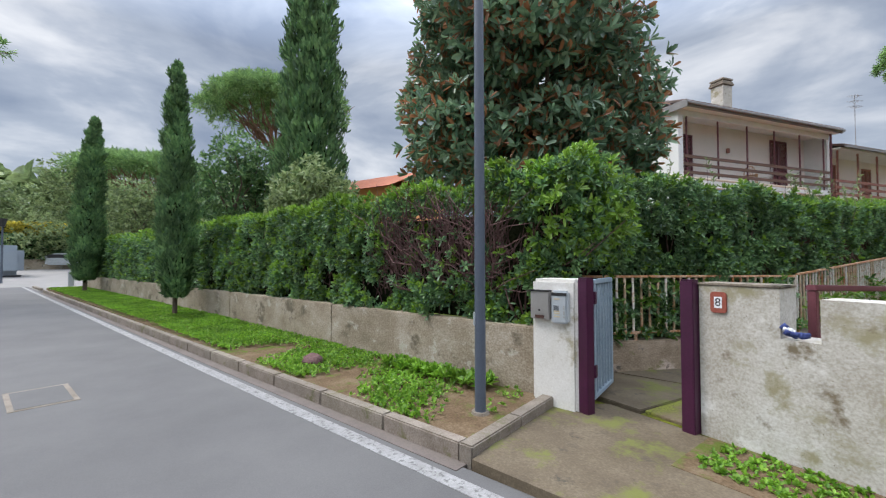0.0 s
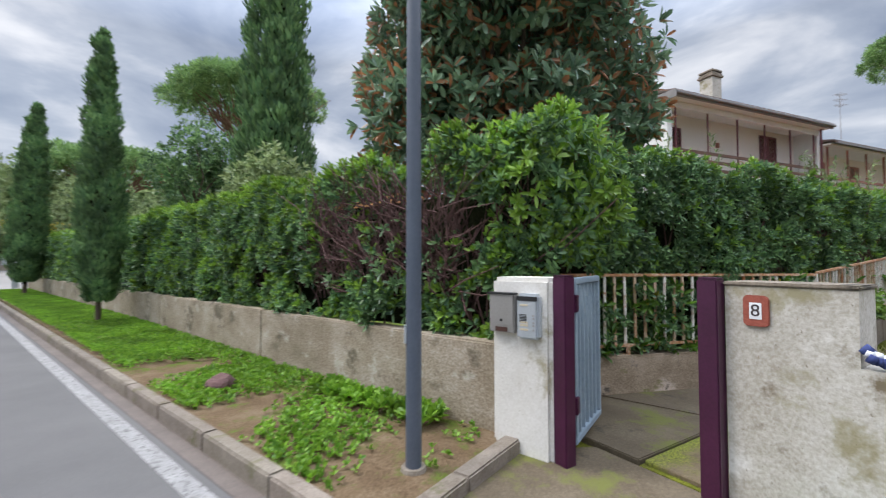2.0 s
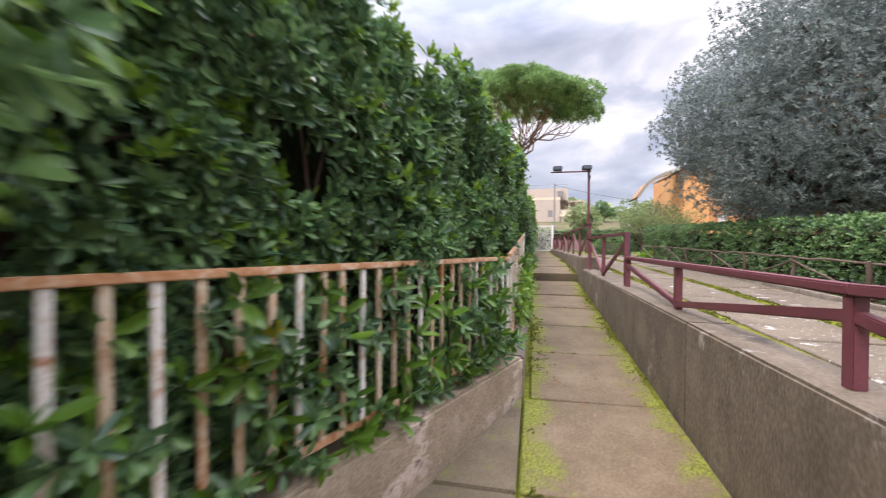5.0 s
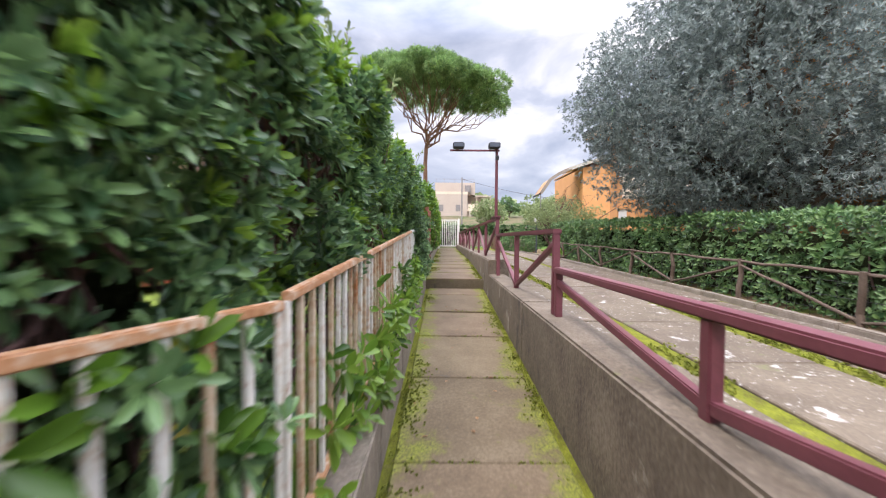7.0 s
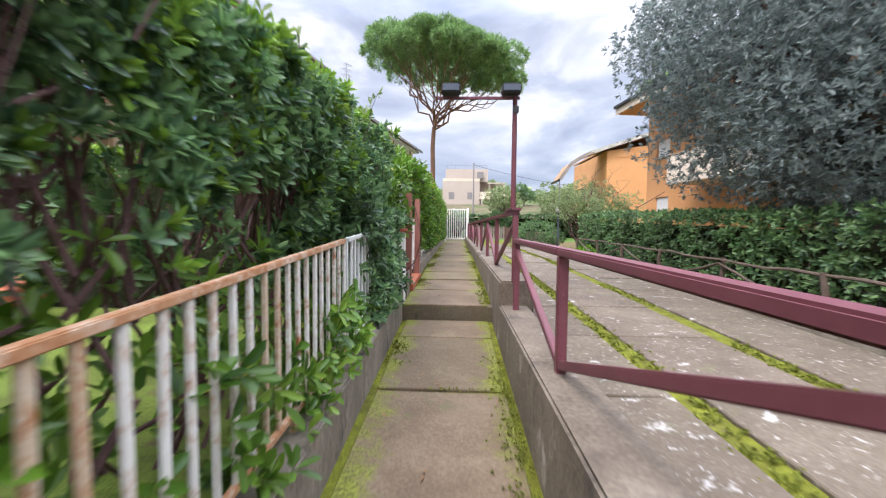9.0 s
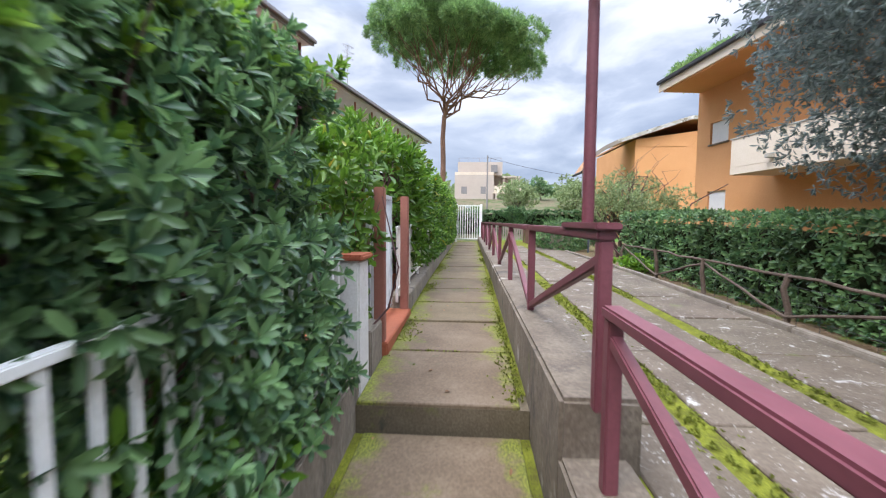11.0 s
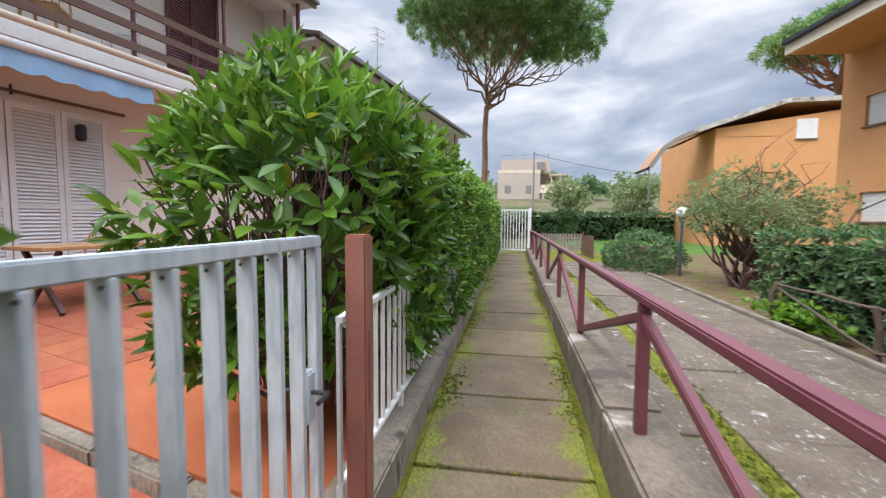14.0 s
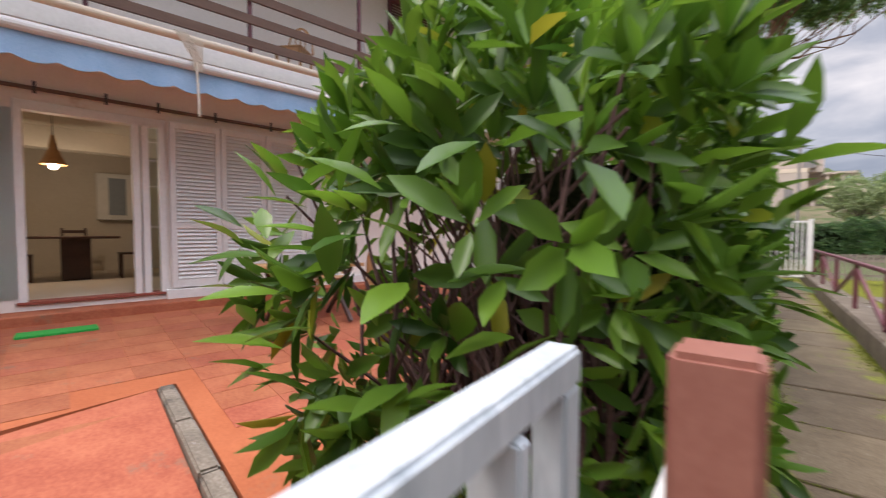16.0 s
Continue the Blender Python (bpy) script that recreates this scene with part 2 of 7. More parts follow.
M_BLACK = material("black_plastic", [(0.012, 0.012, 0.013), (0.02, 0.02, 0.02)], 4, 50, 0.5, 0.1)
M_PLAQUE = material("clay_plaque", [(0.24, 0.055, 0.035), (0.33, 0.09, 0.06)], 9, 60, 0.85, 0.5)
M_PAPER = material("white_enamel", [(0.72, 0.72, 0.74), (0.80, 0.80, 0.82)], 5, 50, 0.4, 0.05)
M_INK = material("dark_print", [(0.03, 0.02, 0.02), (0.05, 0.035, 0.035)], 9, 50, 0.6, 0.0)
M_AMBER = material("amber_label", [(0.50, 0.43, 0.30), (0.58, 0.50, 0.36)], 9, 50, 0.5, 0.0)
M_GREENMAT = material("green_mat", [(0.005, 0.28, 0.035), (0.01, 0.38, 0.06)], 20, 90, 0.95, 0.6)
M_BLUE = material("blue_fabric", [(0.22, 0.37, 0.55), (0.32, 0.47, 0.65)], 3, 70, 0.85, 0.1)
M_CORD = material("cream_cord", [(0.62, 0.56, 0.45), (0.72, 0.66, 0.56)], 20, 90, 0.9, 0.2)
M_OAK = material("light_wood", [(0.42, 0.22, 0.09), (0.54, 0.30, 0.135)], 4, 40, 0.5, 0.1, stretch=(0.5, 4, 4))
M_DARKWOOD = material("dark_wood", [(0.045, 0.018, 0.012), (0.08, 0.034, 0.024)], 4, 40, 0.5, 0.1)
M_ROOM = material("room_plaster", [(0.60, 0.54, 0.46), (0.66, 0.60, 0.52)], 1, 20, 0.9, 0.05)
M_CAR = material("silver_car_paint", [(0.42, 0.45, 0.48), (0.48, 0.51, 0.54)], 1, 30, 0.3, 0.0, metal=0.6)
M_BIN = material("grey_bin", [(0.22, 0.26, 0.30), (0.27, 0.31, 0.35)], 1, 20, 0.5, 0.1)

L_PITTO = leaf_material("pittosporum_leaf", (0.05, 0.118, 0.06), (0.23, 0.385, 0.145), 0.32)
L_LAUREL = leaf_material("laurel_leaf", (0.035, 0.098, 0.012), (0.145, 0.285, 0.028), 0.38, odd=(0.42, 0.34, 0.03), odd_at=0.985)
L_BRIGHT = leaf_material("young_leaf", (0.06, 0.15, 0.012), (0.185, 0.315, 0.035), 0.38)
L_SHOOT = leaf_material("fresh_shoot", (0.10, 0.22, 0.02), (0.27, 0.42, 0.06), 0.40)
L_MAGNOLIA = leaf_material("magnolia_leaf", (0.08, 0.165, 0.095), (0.28, 0.40, 0.24), 0.30, odd=(0.36, 0.16, 0.075), odd_at=0.78)
L_CYPRESS = leaf_material("cypress_spray", (0.065, 0.145, 0.06), (0.19, 0.32, 0.12), 0.6, spread=0.5)
L_PINE = leaf_material("pine_needle", (0.11, 0.215, 0.075), (0.30, 0.46, 0.16), 0.6, spread=0.3)
L_OLIVE = leaf_material("olive_leaf", (0.125, 0.165, 0.155), (0.35, 0.41, 0.385), 0.5, spread=0.25, glow=0.5)
L_BROAD = leaf_material("broad_leaf", (0.05, 0.125, 0.05), (0.19, 0.31, 0.11), 0.45, spread=0.4)
L_PALE = leaf_material("pale_leaf", (0.13, 0.19, 0.075), (0.34, 0.41, 0.18), 0.5, spread=0.3)
# Olive-green, paler than near leaves: distance haze put into the colour.
L_FAR = leaf_material("hazy_distant_leaf", (0.12, 0.18, 0.075), (0.30, 0.37, 0.16), 0.6, spread=0.4)
L_SINGLE = leaf_material("single_laurel_leaf", (0.04, 0.105, 0.012), (0.16, 0.305, 0.028), 0.36, odd=(0.40, 0.33, 0.03), odd_at=0.97, piece=True)
L_YELLOW = leaf_material("yellow_leaf", (0.26, 0.25, 0.03), (0.62, 0.50, 0.07), 0.5, spread=0.3)
L_WEED = leaf_material("weed_leaf", (0.08, 0.20, 0.015), (0.25, 0.44, 0.04), 0.5, spread=0.35)
L_MOSS = leaf_material("moss_tuft", (0.10, 0.11, 0.012), (0.20, 0.23, 0.026), 0.9, spread=0.4)
L_DEAD = leaf_material("dead_leaf", (0.16, 0.07, 0.03), (0.36, 0.20, 0.10), 0.8)


def edge_moss(m, near, far):
    """Moss that has grown in from the two long edges of the footpath."""
    n, l = m.node_tree.nodes, m.node_tree.links
    b = n["Principled BSDF"]
    old = b.inputs["Base Color"].links[0].from_socket
    geo = n.new("ShaderNodeNewGeometry")
    sep = n.new("ShaderNodeSeparateXYZ")
    l.new(geo.outputs["Position"], sep.inputs[0])
    ab = n.new("ShaderNodeMath")
    ab.operation = "ABSOLUTE"
    l.new(sep.outputs[0], ab.inputs[0])
    mr = n.new("ShaderNodeMapRange")
    mr.inputs[1].default_value, mr.inputs[2].default_value = near, far
    l.new(ab.outputs[0], mr.inputs[0])
    no = n.new("ShaderNodeTexNoise")
    no.inputs["Scale"].default_value, no.inputs["Detail"].default_value, no.inputs["Roughness"].default_value = 2.6, 8, 0.72
    l.new(geo.outputs["Position"], no.inputs["Vector"])
    ad = n.new("ShaderNodeMath")
    ad.operation = "MULTIPLY_ADD"
    ad.inputs[1].default_value = 0.30
    l.new(mr.outputs[0], ad.inputs[0])
    l.new(no.outputs[0], ad.inputs[2])
    th = n.new("ShaderNodeMapRange")
    th.inputs[1].default_value, th.inputs[2].default_value = 0.60, 0.75
    l.new(ad.outputs[0], th.inputs[0])
    fine = n.new("ShaderNodeTexNoise")
    fine.inputs["Scale"].default_value = 60
    l.new(geo.outputs["Position"], fine.inputs["Vector"])
    rp = n.new("ShaderNodeValToRGB")
    rp.color_ramp.elements[0].color, rp.color_ramp.elements[1].color = (0.082, 0.084, 0.012, 1), (0.215, 0.235, 0.026, 1)
    rp.color_ramp.elements[0].position, rp.color_ramp.elements[1].position = 0.35, 0.65
    l.new(fine.outputs[0], rp.inputs[0])
    mx = n.new("ShaderNodeMix")
    mx.data_type = "RGBA"
    l.new(th.outputs[0], mx.inputs["Factor"])
    l.new(old, mx.inputs["A"])
    l.new(rp.outputs[0], mx.inputs["B"])
    l.new(mx.outputs["Result"], b.inputs["Base Color"])


M_PATH = material("path_concrete", [(0.094, 0.065, 0.036), (0.140, 0.099, 0.057), (0.192, 0.143, 0.090)], 2.0, 50, 0.88, 0.35,
                  [((0.10, 0.095, 0.045), 1.3, 0.60), ((0.31, 0.27, 0.215), 16, 0.68), ((0.07, 0.06, 0.045), 3.2, 0.66)], spread=0.15)
edge_moss(M_PATH, 0.22, 0.56)
M_RETAIN = material("retaining_concrete", [(0.088, 0.067, 0.047), (0.138, 0.107, 0.077), (0.205, 0.166, 0.124)], 3.0, 45, 0.9, 0.6,
                    [((0.07, 0.055, 0.042), 1.6, 0.56), ((0.36, 0.325, 0.285), 2.4, 0.60), ((0.30, 0.26, 0.215), 14, 0.66), ((0.12, 0.13, 0.03), 2.0, 0.64)], stretch=(1, 1, 0.75))
M_PEEL = material("peeling_low_wall", [(0.20, 0.15, 0.10), (0.30, 0.23, 0.16), (0.42, 0.33, 0.245)], 3.0, 45, 0.9, 0.6,
                  [((0.62, 0.50, 0.41), 1.7, 0.54), ((0.085, 0.07, 0.05), 3.4, 0.60), ((0.14, 0.145, 0.035), 2.6, 0.63)], stretch=(1, 1, 1.6))
M_FARWALL = material("pinkish_render", [(0.46, 0.385, 0.325), (0.53, 0.45, 0.385)], 0.7, 30, 0.9, 0.2)
M_TAN = material("rusted_cream_paint", [(0.60, 0.52, 0.40), (0.52, 0.38, 0.25), (0.42, 0.22, 0.11)], 5, 35, 0.8, 0.4, [((0.36, 0.14, 0.05), 4, 0.54)], dist=0.004)
M_BOARD = material("brown_eave_boards", [(0.50, 0.26, 0.125), (0.57, 0.31, 0.155)], 3, 40, 0.8, 0.2, stretch=(4, 0.5, 4))
M_NAVY = material("navy_cloth", [(0.02, 0.03, 0.12), (0.05, 0.075, 0.22)], 9, 70, 0.85, 0.2)
M_LOT = material("pale_concrete", [(0.19, 0.178, 0.165), (0.25, 0.235, 0.22)], 0.6, 30, 0.9, 0.2)
M_TURF = material("shaded_turf", [(0.07, 0.075, 0.025), (0.12, 0.16, 0.03), (0.19, 0.26, 0.05)], 2.2, 70, 1.0, 0.9, [((0.10, 0.075, 0.045), 1.5, 0.58)], dist=0.03, gloss=0.1)
M_PICKET = material("weathered_picket", [(0.24, 0.20, 0.17), (0.34, 0.29, 0.25)], 4, 40, 0.85, 0.2)
M_WALLST = material("garden_wall_render", [(0.18, 0.142, 0.095), (0.29, 0.235, 0.168), (0.43, 0.375, 0.305)], 1.6, 45, 0.9, 0.5,
                    [((0.56, 0.52, 0.46), 2.6, 0.585), ((0.13, 0.105, 0.07), 1.7, 0.565), ((0.19, 0.18, 0.075), 2.6, 0.62), ((0.10, 0.085, 0.06), 18, 0.66)], stretch=(1, 1, 1.2))


# ---------------------------------------------------------------- helpers
def part(name, bm, mat, parent=None, label="", m=None, smooth=False):
    """Links a bmesh as one mesh object under a thing or a part."""
    me = bpy.data.meshes.new(name)
    bmesh.ops.recalc_face_normals(bm, faces=bm.faces)
    bm.to_mesh(me)
    bm.free()
    if smooth:
        me.polygons.foreach_set("use_smooth", [True] * len(me.polygons))
    me.materials.append(mat)
    ob = new(name, me)
    if parent is not None:
        ob.parent = parent
    if m is not None:
        ob.matrix_local = m
    if label:
        tagged(ob, label)
    return ob


def thing(name, label, category, m=None, group="", kind=""):
    ob = new(name)
    if m is not None:
        ob.matrix_world = m
    return tagged(ob, label, category, group, kind)


def box(bm, lo, hi, bevel=0.0, m=None):
    r = bmesh.ops.create_cube(bm, size=1)
    vs = r["verts"]
    bmesh.ops.scale(bm, vec=[hi[i] - lo[i] for i in range(3)], verts=vs)
    bmesh.ops.translate(bm, vec=[(hi[i] + lo[i]) / 2 for i in range(3)], verts=vs)
    if bevel:
        es = {e for v in vs for e in v.link_edges}
        vs = list({v for f in bmesh.ops.bevel(bm, geom=list(es), offset=bevel, segments=2, affect="EDGES")["faces"] for v in f.verts} | {v for v in vs if v.is_valid})
    if m is not None:
        bmesh.ops.transform(bm, matrix=m, verts=vs)
    return vs


def boxed(name, lo, hi, mat, parent=None, bevel=0.0, label="", m=None):
    bm = bmesh.new()
    box(bm, lo, hi, bevel)
    return part(name, bm, mat, parent, label, m)


def tube(bm, a, b, r1, r2=None, n=10):
    """A tapered round bar from a to b."""
    a, b = Vector(a), Vector(b)
    r2 = r1 if r2 is None else r2
    d = b - a
    q = d.to_track_quat("Z", "Y").to_matrix().to_4x4()
    bmesh.ops.create_cone(bm, cap_ends=True, segments=n, radius1=r1, radius2=r2, depth=d.length, matrix=Matrix.Translation((a + b) / 2) @ q)


def bar(bm, a, b, w, h, bevel=0.004):
    """A square bar from a to b: w across, h upright."""
    a, b = Vector(a), Vector(b)
    d = b - a
    up = Vector((0, 0, 1)) if abs(d.normalized().z) < 0.95 else Vector((0, 1, 0))
    x = d.normalized().cross(up).normalized()
    z = x.cross(d.normalized())
    m = Matrix((x, d.normalized(), z)).transposed().to_4x4()
    m.translation = (a + b) / 2
    box(bm, (-w / 2, -d.length / 2, -h / 2), (w / 2, d.length / 2, h / 2), bevel, m)


def prism(bm, outline, z0, z1):
    """An upright block over an outline; z0 and z1 are numbers or functions of (x, y)."""
    f0 = z0 if callable(z0) else (lambda x, y: z0)
    f1 = z1 if callable(z1) else (lambda x, y: z1)
    lo = [bm.verts.new((x, y, f0(x, y))) for x, y in outline]
    hi = [bm.verts.new((x, y, f1(x, y))) for x, y in outline]
    bm.faces.new(lo[::-1])
    bm.faces.new(hi)
    k = len(outline)
    for i in range(k):
        bm.faces.new((lo[i], lo[(i + 1) % k], hi[(i + 1) % k], hi[i]))


def block(name, outline, z0, z1, mat, parent=None, bevel=0.0, label=""):
    bm = bmesh.new()
    prism(bm, outline, z0, z1)
    if bevel:
        bmesh.ops.bevel(bm, geom=bm.edges[:], offset=bevel, segments=2, affect="EDGES")
    return part(name, bm, mat, parent, label)


def mesh_from(name, co, faces, mat, parent=None, label="", kind="", smooth=False):
    me = bpy.data.meshes.new(name)
    me.from_pydata(co, [], faces)
    me.materials.append(mat)
    if smooth:
        me.polygons.foreach_set("use_smooth", [True] * len(me.polygons))
    me.update()
    ob = new(name, me)
    if parent is not None:
        ob.parent = parent
    return tagged(ob, label, "", "", kind)


RNG = np.random.default_rng(7)


def unit(v):
    return v / np.maximum(np.linalg.norm(v, axis=1, keepdims=True), 1e-9)


def leaf_mesh(name, base, way, face, length, width, mat, parent=None, label="", curl=0.12, blunt=0.80):
    """Leaves from base points, growing along way, with their upper side to face: folded blades of two halves."""
    n = len(base)
    way = unit(way)
    side = unit(np.cross(way, face))
    up = unit(np.cross(side, way))
    L = (length * RNG.uniform(0.65, 1.25, n))[:, None]
    W = (width * RNG.uniform(0.7, 1.2, n))[:, None] * 0.5
    lift = up * W * 0.4
    tip = base + way * L - up * L * curl
    lo, hi = base + way * L * 0.38 + lift * 0.8, base + way * L * blunt + lift * 0.7 - up * L * curl * 0.5
    co = np.stack([base, lo - side * W * 0.86, hi - side * W * 0.84, tip, lo + side * W * 0.86, hi + side * W * 0.84], 1).reshape(-1, 3)
    fa = (np.arange(n)[:, None, None] * 6 + np.array([[0, 3, 2, 1], [0, 4, 5, 3]])[None]).reshape(-1, 4)
    me = bpy.data.meshes.new(name)
    me.vertices.add(len(co))
    me.vertices.foreach_set("co", co.ravel())
    me.loops.add(fa.size)
    me.loops.foreach_set("vertex_index", fa.ravel().astype(np.int32))
    me.polygons.add(len(fa))
    me.polygons.foreach_set("loop_start", np.arange(0, fa.size, 4, dtype=np.int32))
    me.update(calc_edges=True)
    me.materials.append(mat)
    ob = new(name, me)
    if parent is not None:
        ob.parent = parent
    return tagged(ob, label, "", "", "stuff")


def rosettes(name, pts, nor, k, length, width, mat, parent=None, label="", open_angle=55, jitter=18, droop=0.0, blunt=0.80):
    """k leaves round each point, opening round its normal."""
    n = len(pts)
    nor = unit(nor + RNG.normal(0, 0.35, (n, 3)))
    ref = np.where(np.abs(nor[:, 2:3]) < 0.9, np.array([[0, 0, 1.0]]), np.array([[1.0, 0, 0]]))
    a = unit(np.cross(nor, ref))
    b = np.cross(nor, a)
    P, W, F = [], [], []
    for i in range(k):
        ang = (i / k * 2 * np.pi + RNG.uniform(0, 0.7, n) + (i % 2) * 0.3)[:, None]
        op = np.radians(open_angle * (0.55 + 0.6 * (i % 2)) + RNG.normal(0, jitter, n))[:, None]
        rad = a * np.cos(ang) + b * np.sin(ang)
        w = nor * np.cos(op) + rad * np.sin(op)
        w[:, 2] -= droop
        P.append(pts + w * length * 0.08)
        W.append(w)
        F.append(nor * np.sin(op) - rad * np.cos(op) + 1e-3)
    return leaf_mesh(name, np.concatenate(P), np.concatenate(W), np.concatenate(F), length, width, mat, parent, label, blunt=blunt)


def lumpy(pts, amp, scale):
    """An uneven offset for points, from noise."""
    return np.array([noise.noise(Vector(p) * scale) + 0.5 * noise.noise(Vector(p) * scale * 2.7) for p in pts]) * amp


def limb(bm, a, b, r1, r2, bends=3, wob=0.06, n=7):
    """A crooked tapered limb."""
    a, b = Vector(a), Vector(b)
    pts = [a.lerp(b, i / bends) + (Vector(RNG.normal(0, wob, 3)) * (b - a).length * (0 < i < bends)) for i in range(bends + 1)]
    for i in range(bends):
        t0, t1 = i / bends, (i + 1) / bends
        tube(bm, pts[i], pts[i + 1] + (pts[i + 1] - pts[i]) * 0.03, r1 + (r2 - r1) * t0, r1 + (r2 - r1) * t1, n)
    return pts


def ribbon_points(line, z0, z1, depth, count, top_share=0.3, amp=0.12, scale=1.3, out=-1, lean=0.0, back=0.03):
    """Points and normals over a clipped hedge along a line of (x, y); z0, z1 functions of the share along; out -1: the front is to the left of the line's way."""
    line = [np.array(p, float) for p in line]
    seg = [np.linalg.norm(line[i + 1] - line[i]) for i in range(len(line) - 1)]
    tot = sum(seg)
    s = RNG.uniform(0, tot, count)
    P, N = np.zeros((count, 3)), np.zeros((count, 3))
    cum = np.cumsum([0] + seg)
    idx = np.clip(np.searchsorted(cum, s) - 1, 0, len(seg) - 1)
    which = RNG.random(count)
    for j in range(count):
        i = idx[j]
        d = (line[i + 1] - line[i]) / seg[i]
        o = np.array([d[1], -d[0]]) * out
        p = line[i] + d * (s[j] - cum[i])
        u = s[j] / tot
        a, b = z0(u), z1(u)
        if which[j] < top_share:
            q = RNG.uniform(0, depth)
            P[j] = (*(p - o * q), b)
            edge = max(0.0, 1 - q / 0.35)
            N[j] = (*(o * 0.5 * edge), 1)
        elif which[j] > 1 - back:
            P[j] = (*(p - o * depth), a + (b - a) * RNG.random())
            N[j] = (*(-o), 0.2)
        else:
            h = RNG.random()
            P[j] = (*(p + o * lean * (h - 0.3)), a + (b - a) * h)
            N[j] = (*o, 0.25 + 0.6 * max(0, h - 0.8) * 5)
    N = unit(N)
    P += N * lumpy(P, amp, scale)[:, None] - N * (RNG.random(count) ** 2)[:, None] * 0.16
    return P, N


def hedge(name, label, line, z0, z1, depth, leaves, k, length, width, mat, amp=0.12, scale=1.3, top_share=0.3, young=0.0, twigs=60, open_angle=55, core_in=0.26, out=-1, lean=0.0, bare=None, stems=0, solid=True, back=0.03):
    """A clipped hedge: an inner body painted near-black as its inner shade, twigs, and leaves in rosettes."""
    th = thing(name, label, "hedge")
    P, N = ribbon_points(line, z0, z1, depth, leaves, top_share, amp, scale, out=out, lean=lean, back=back)
    if bare:
        keep = np.array([not bare(p) for p in P])
        P, N = P[keep], N[keep]
    if young:
        pick = ((N[:, 2] > 0.55) & (RNG.random(len(P)) < young)) | (RNG.random(len(P)) < young * 0.5)
        rosettes("new_growth", P[pick] + [0, 0, 0.05], N[pick], k, length, width, L_SHOOT, th, "bright new shoots", open_angle * 0.7)
        P, N = P[~pick], N[~pick]
    rosettes("foliage", P, N, k, length, width, mat, th, "", open_angle)
    ln = [np.array(p, float) for p in line]
    bm = bmesh.new()
    tot = len(ln) - 1
    # filler body in near-black, painting the shade behind the leaves
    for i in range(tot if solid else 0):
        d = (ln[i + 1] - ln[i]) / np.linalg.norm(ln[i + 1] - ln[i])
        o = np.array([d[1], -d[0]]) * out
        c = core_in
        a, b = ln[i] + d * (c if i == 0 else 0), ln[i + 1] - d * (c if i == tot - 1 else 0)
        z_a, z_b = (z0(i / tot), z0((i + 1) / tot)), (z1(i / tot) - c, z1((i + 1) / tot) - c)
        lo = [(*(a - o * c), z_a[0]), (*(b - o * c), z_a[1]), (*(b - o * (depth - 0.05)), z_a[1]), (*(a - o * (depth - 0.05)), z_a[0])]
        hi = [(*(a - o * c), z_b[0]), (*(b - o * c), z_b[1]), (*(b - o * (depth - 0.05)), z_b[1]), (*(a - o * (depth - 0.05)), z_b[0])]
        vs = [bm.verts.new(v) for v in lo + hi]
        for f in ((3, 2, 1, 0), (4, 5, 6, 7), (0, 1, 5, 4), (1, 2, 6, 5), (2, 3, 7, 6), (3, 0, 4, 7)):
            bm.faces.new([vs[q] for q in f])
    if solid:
        part("shade_body", bm, M_SHADE_CORE, th, "near-black filler that paints the shade inside the hedge")
        bm = bmesh.new()
    for _ in range(twigs):
        u = RNG.uniform(0.07, 0.96)
        x = u * tot
        i = min(int(x), tot - 1)
        p = ln[i] + (ln[i + 1] - ln[i]) * (x - i)
        d = (ln[i + 1] - ln[i]) / np.linalg.norm(ln[i + 1] - ln[i])
        o = np.array([d[1], -d[0]]) * out
        za, zb = z0(u), z1(u)
        q = p - o * RNG.uniform(0.1, 0.3)
        e = q + d * RNG.normal(0, 0.25) + o * RNG.uniform(-0.05, 0.12)
        h = za + (zb - za) * RNG.uniform(0.0, 0.6)
        limb(bm, (*q, h), (*e, min(zb, h + RNG.uniform(0.3, 0.7))), 0.012, 0.004, 2, 0.08, 5)
    for _ in range(stems):
        x = RNG.uniform(0.03, 0.97) * tot
        i = min(int(x), tot - 1)
        p = ln[i] + (ln[i + 1] - ln[i]) * (x - i)
        d = (ln[i + 1] - ln[i]) / np.linalg.norm(ln[i + 1] - ln[i])
        o = np.array([d[1], -d[0]]) * out
        q = p - o * RNG.uniform(0.25, 0.75)
        e = q + d * RNG.normal(0, 0.35) + o * RNG.uniform(-0.1, 0.3)
        limb(bm, (*q, z0(x / tot) - 0.9), (*e, z0(x / tot) + RNG.uniform(0.3, 0.9)), RNG.uniform(0.010, 0.024), 0.006, 4, 0.07, 6)
    tagged(part("twig_tangle", bm, M_TWIG, th), kind="stuff")
    return th


def strip(name, x0, x1, ys, z0, zf, mat, parent=None, label=""):
    """A long bed between x0 and x1 that follows the height zf(y) from one y to the next."""
    co, fa = [], []
    for y in ys:
        co += [(x0, y, zf(y)), (x1, y, zf(y)), (x1, y, z0), (x0, y, z0)]
    for i in range(len(ys) - 1):
        a, b = i * 4, i * 4 + 4
        fa += [(a + k, a + (k + 1) % 4, b + (k + 1) % 4, b + k) for k in range(4)]
    fa += [(3, 2, 1, 0), tuple(len(co) - 4 + k for k in range(4))]
    ob = mesh_from(name, co, [f[::-1] for f in fa], mat, parent, label)
    return ob


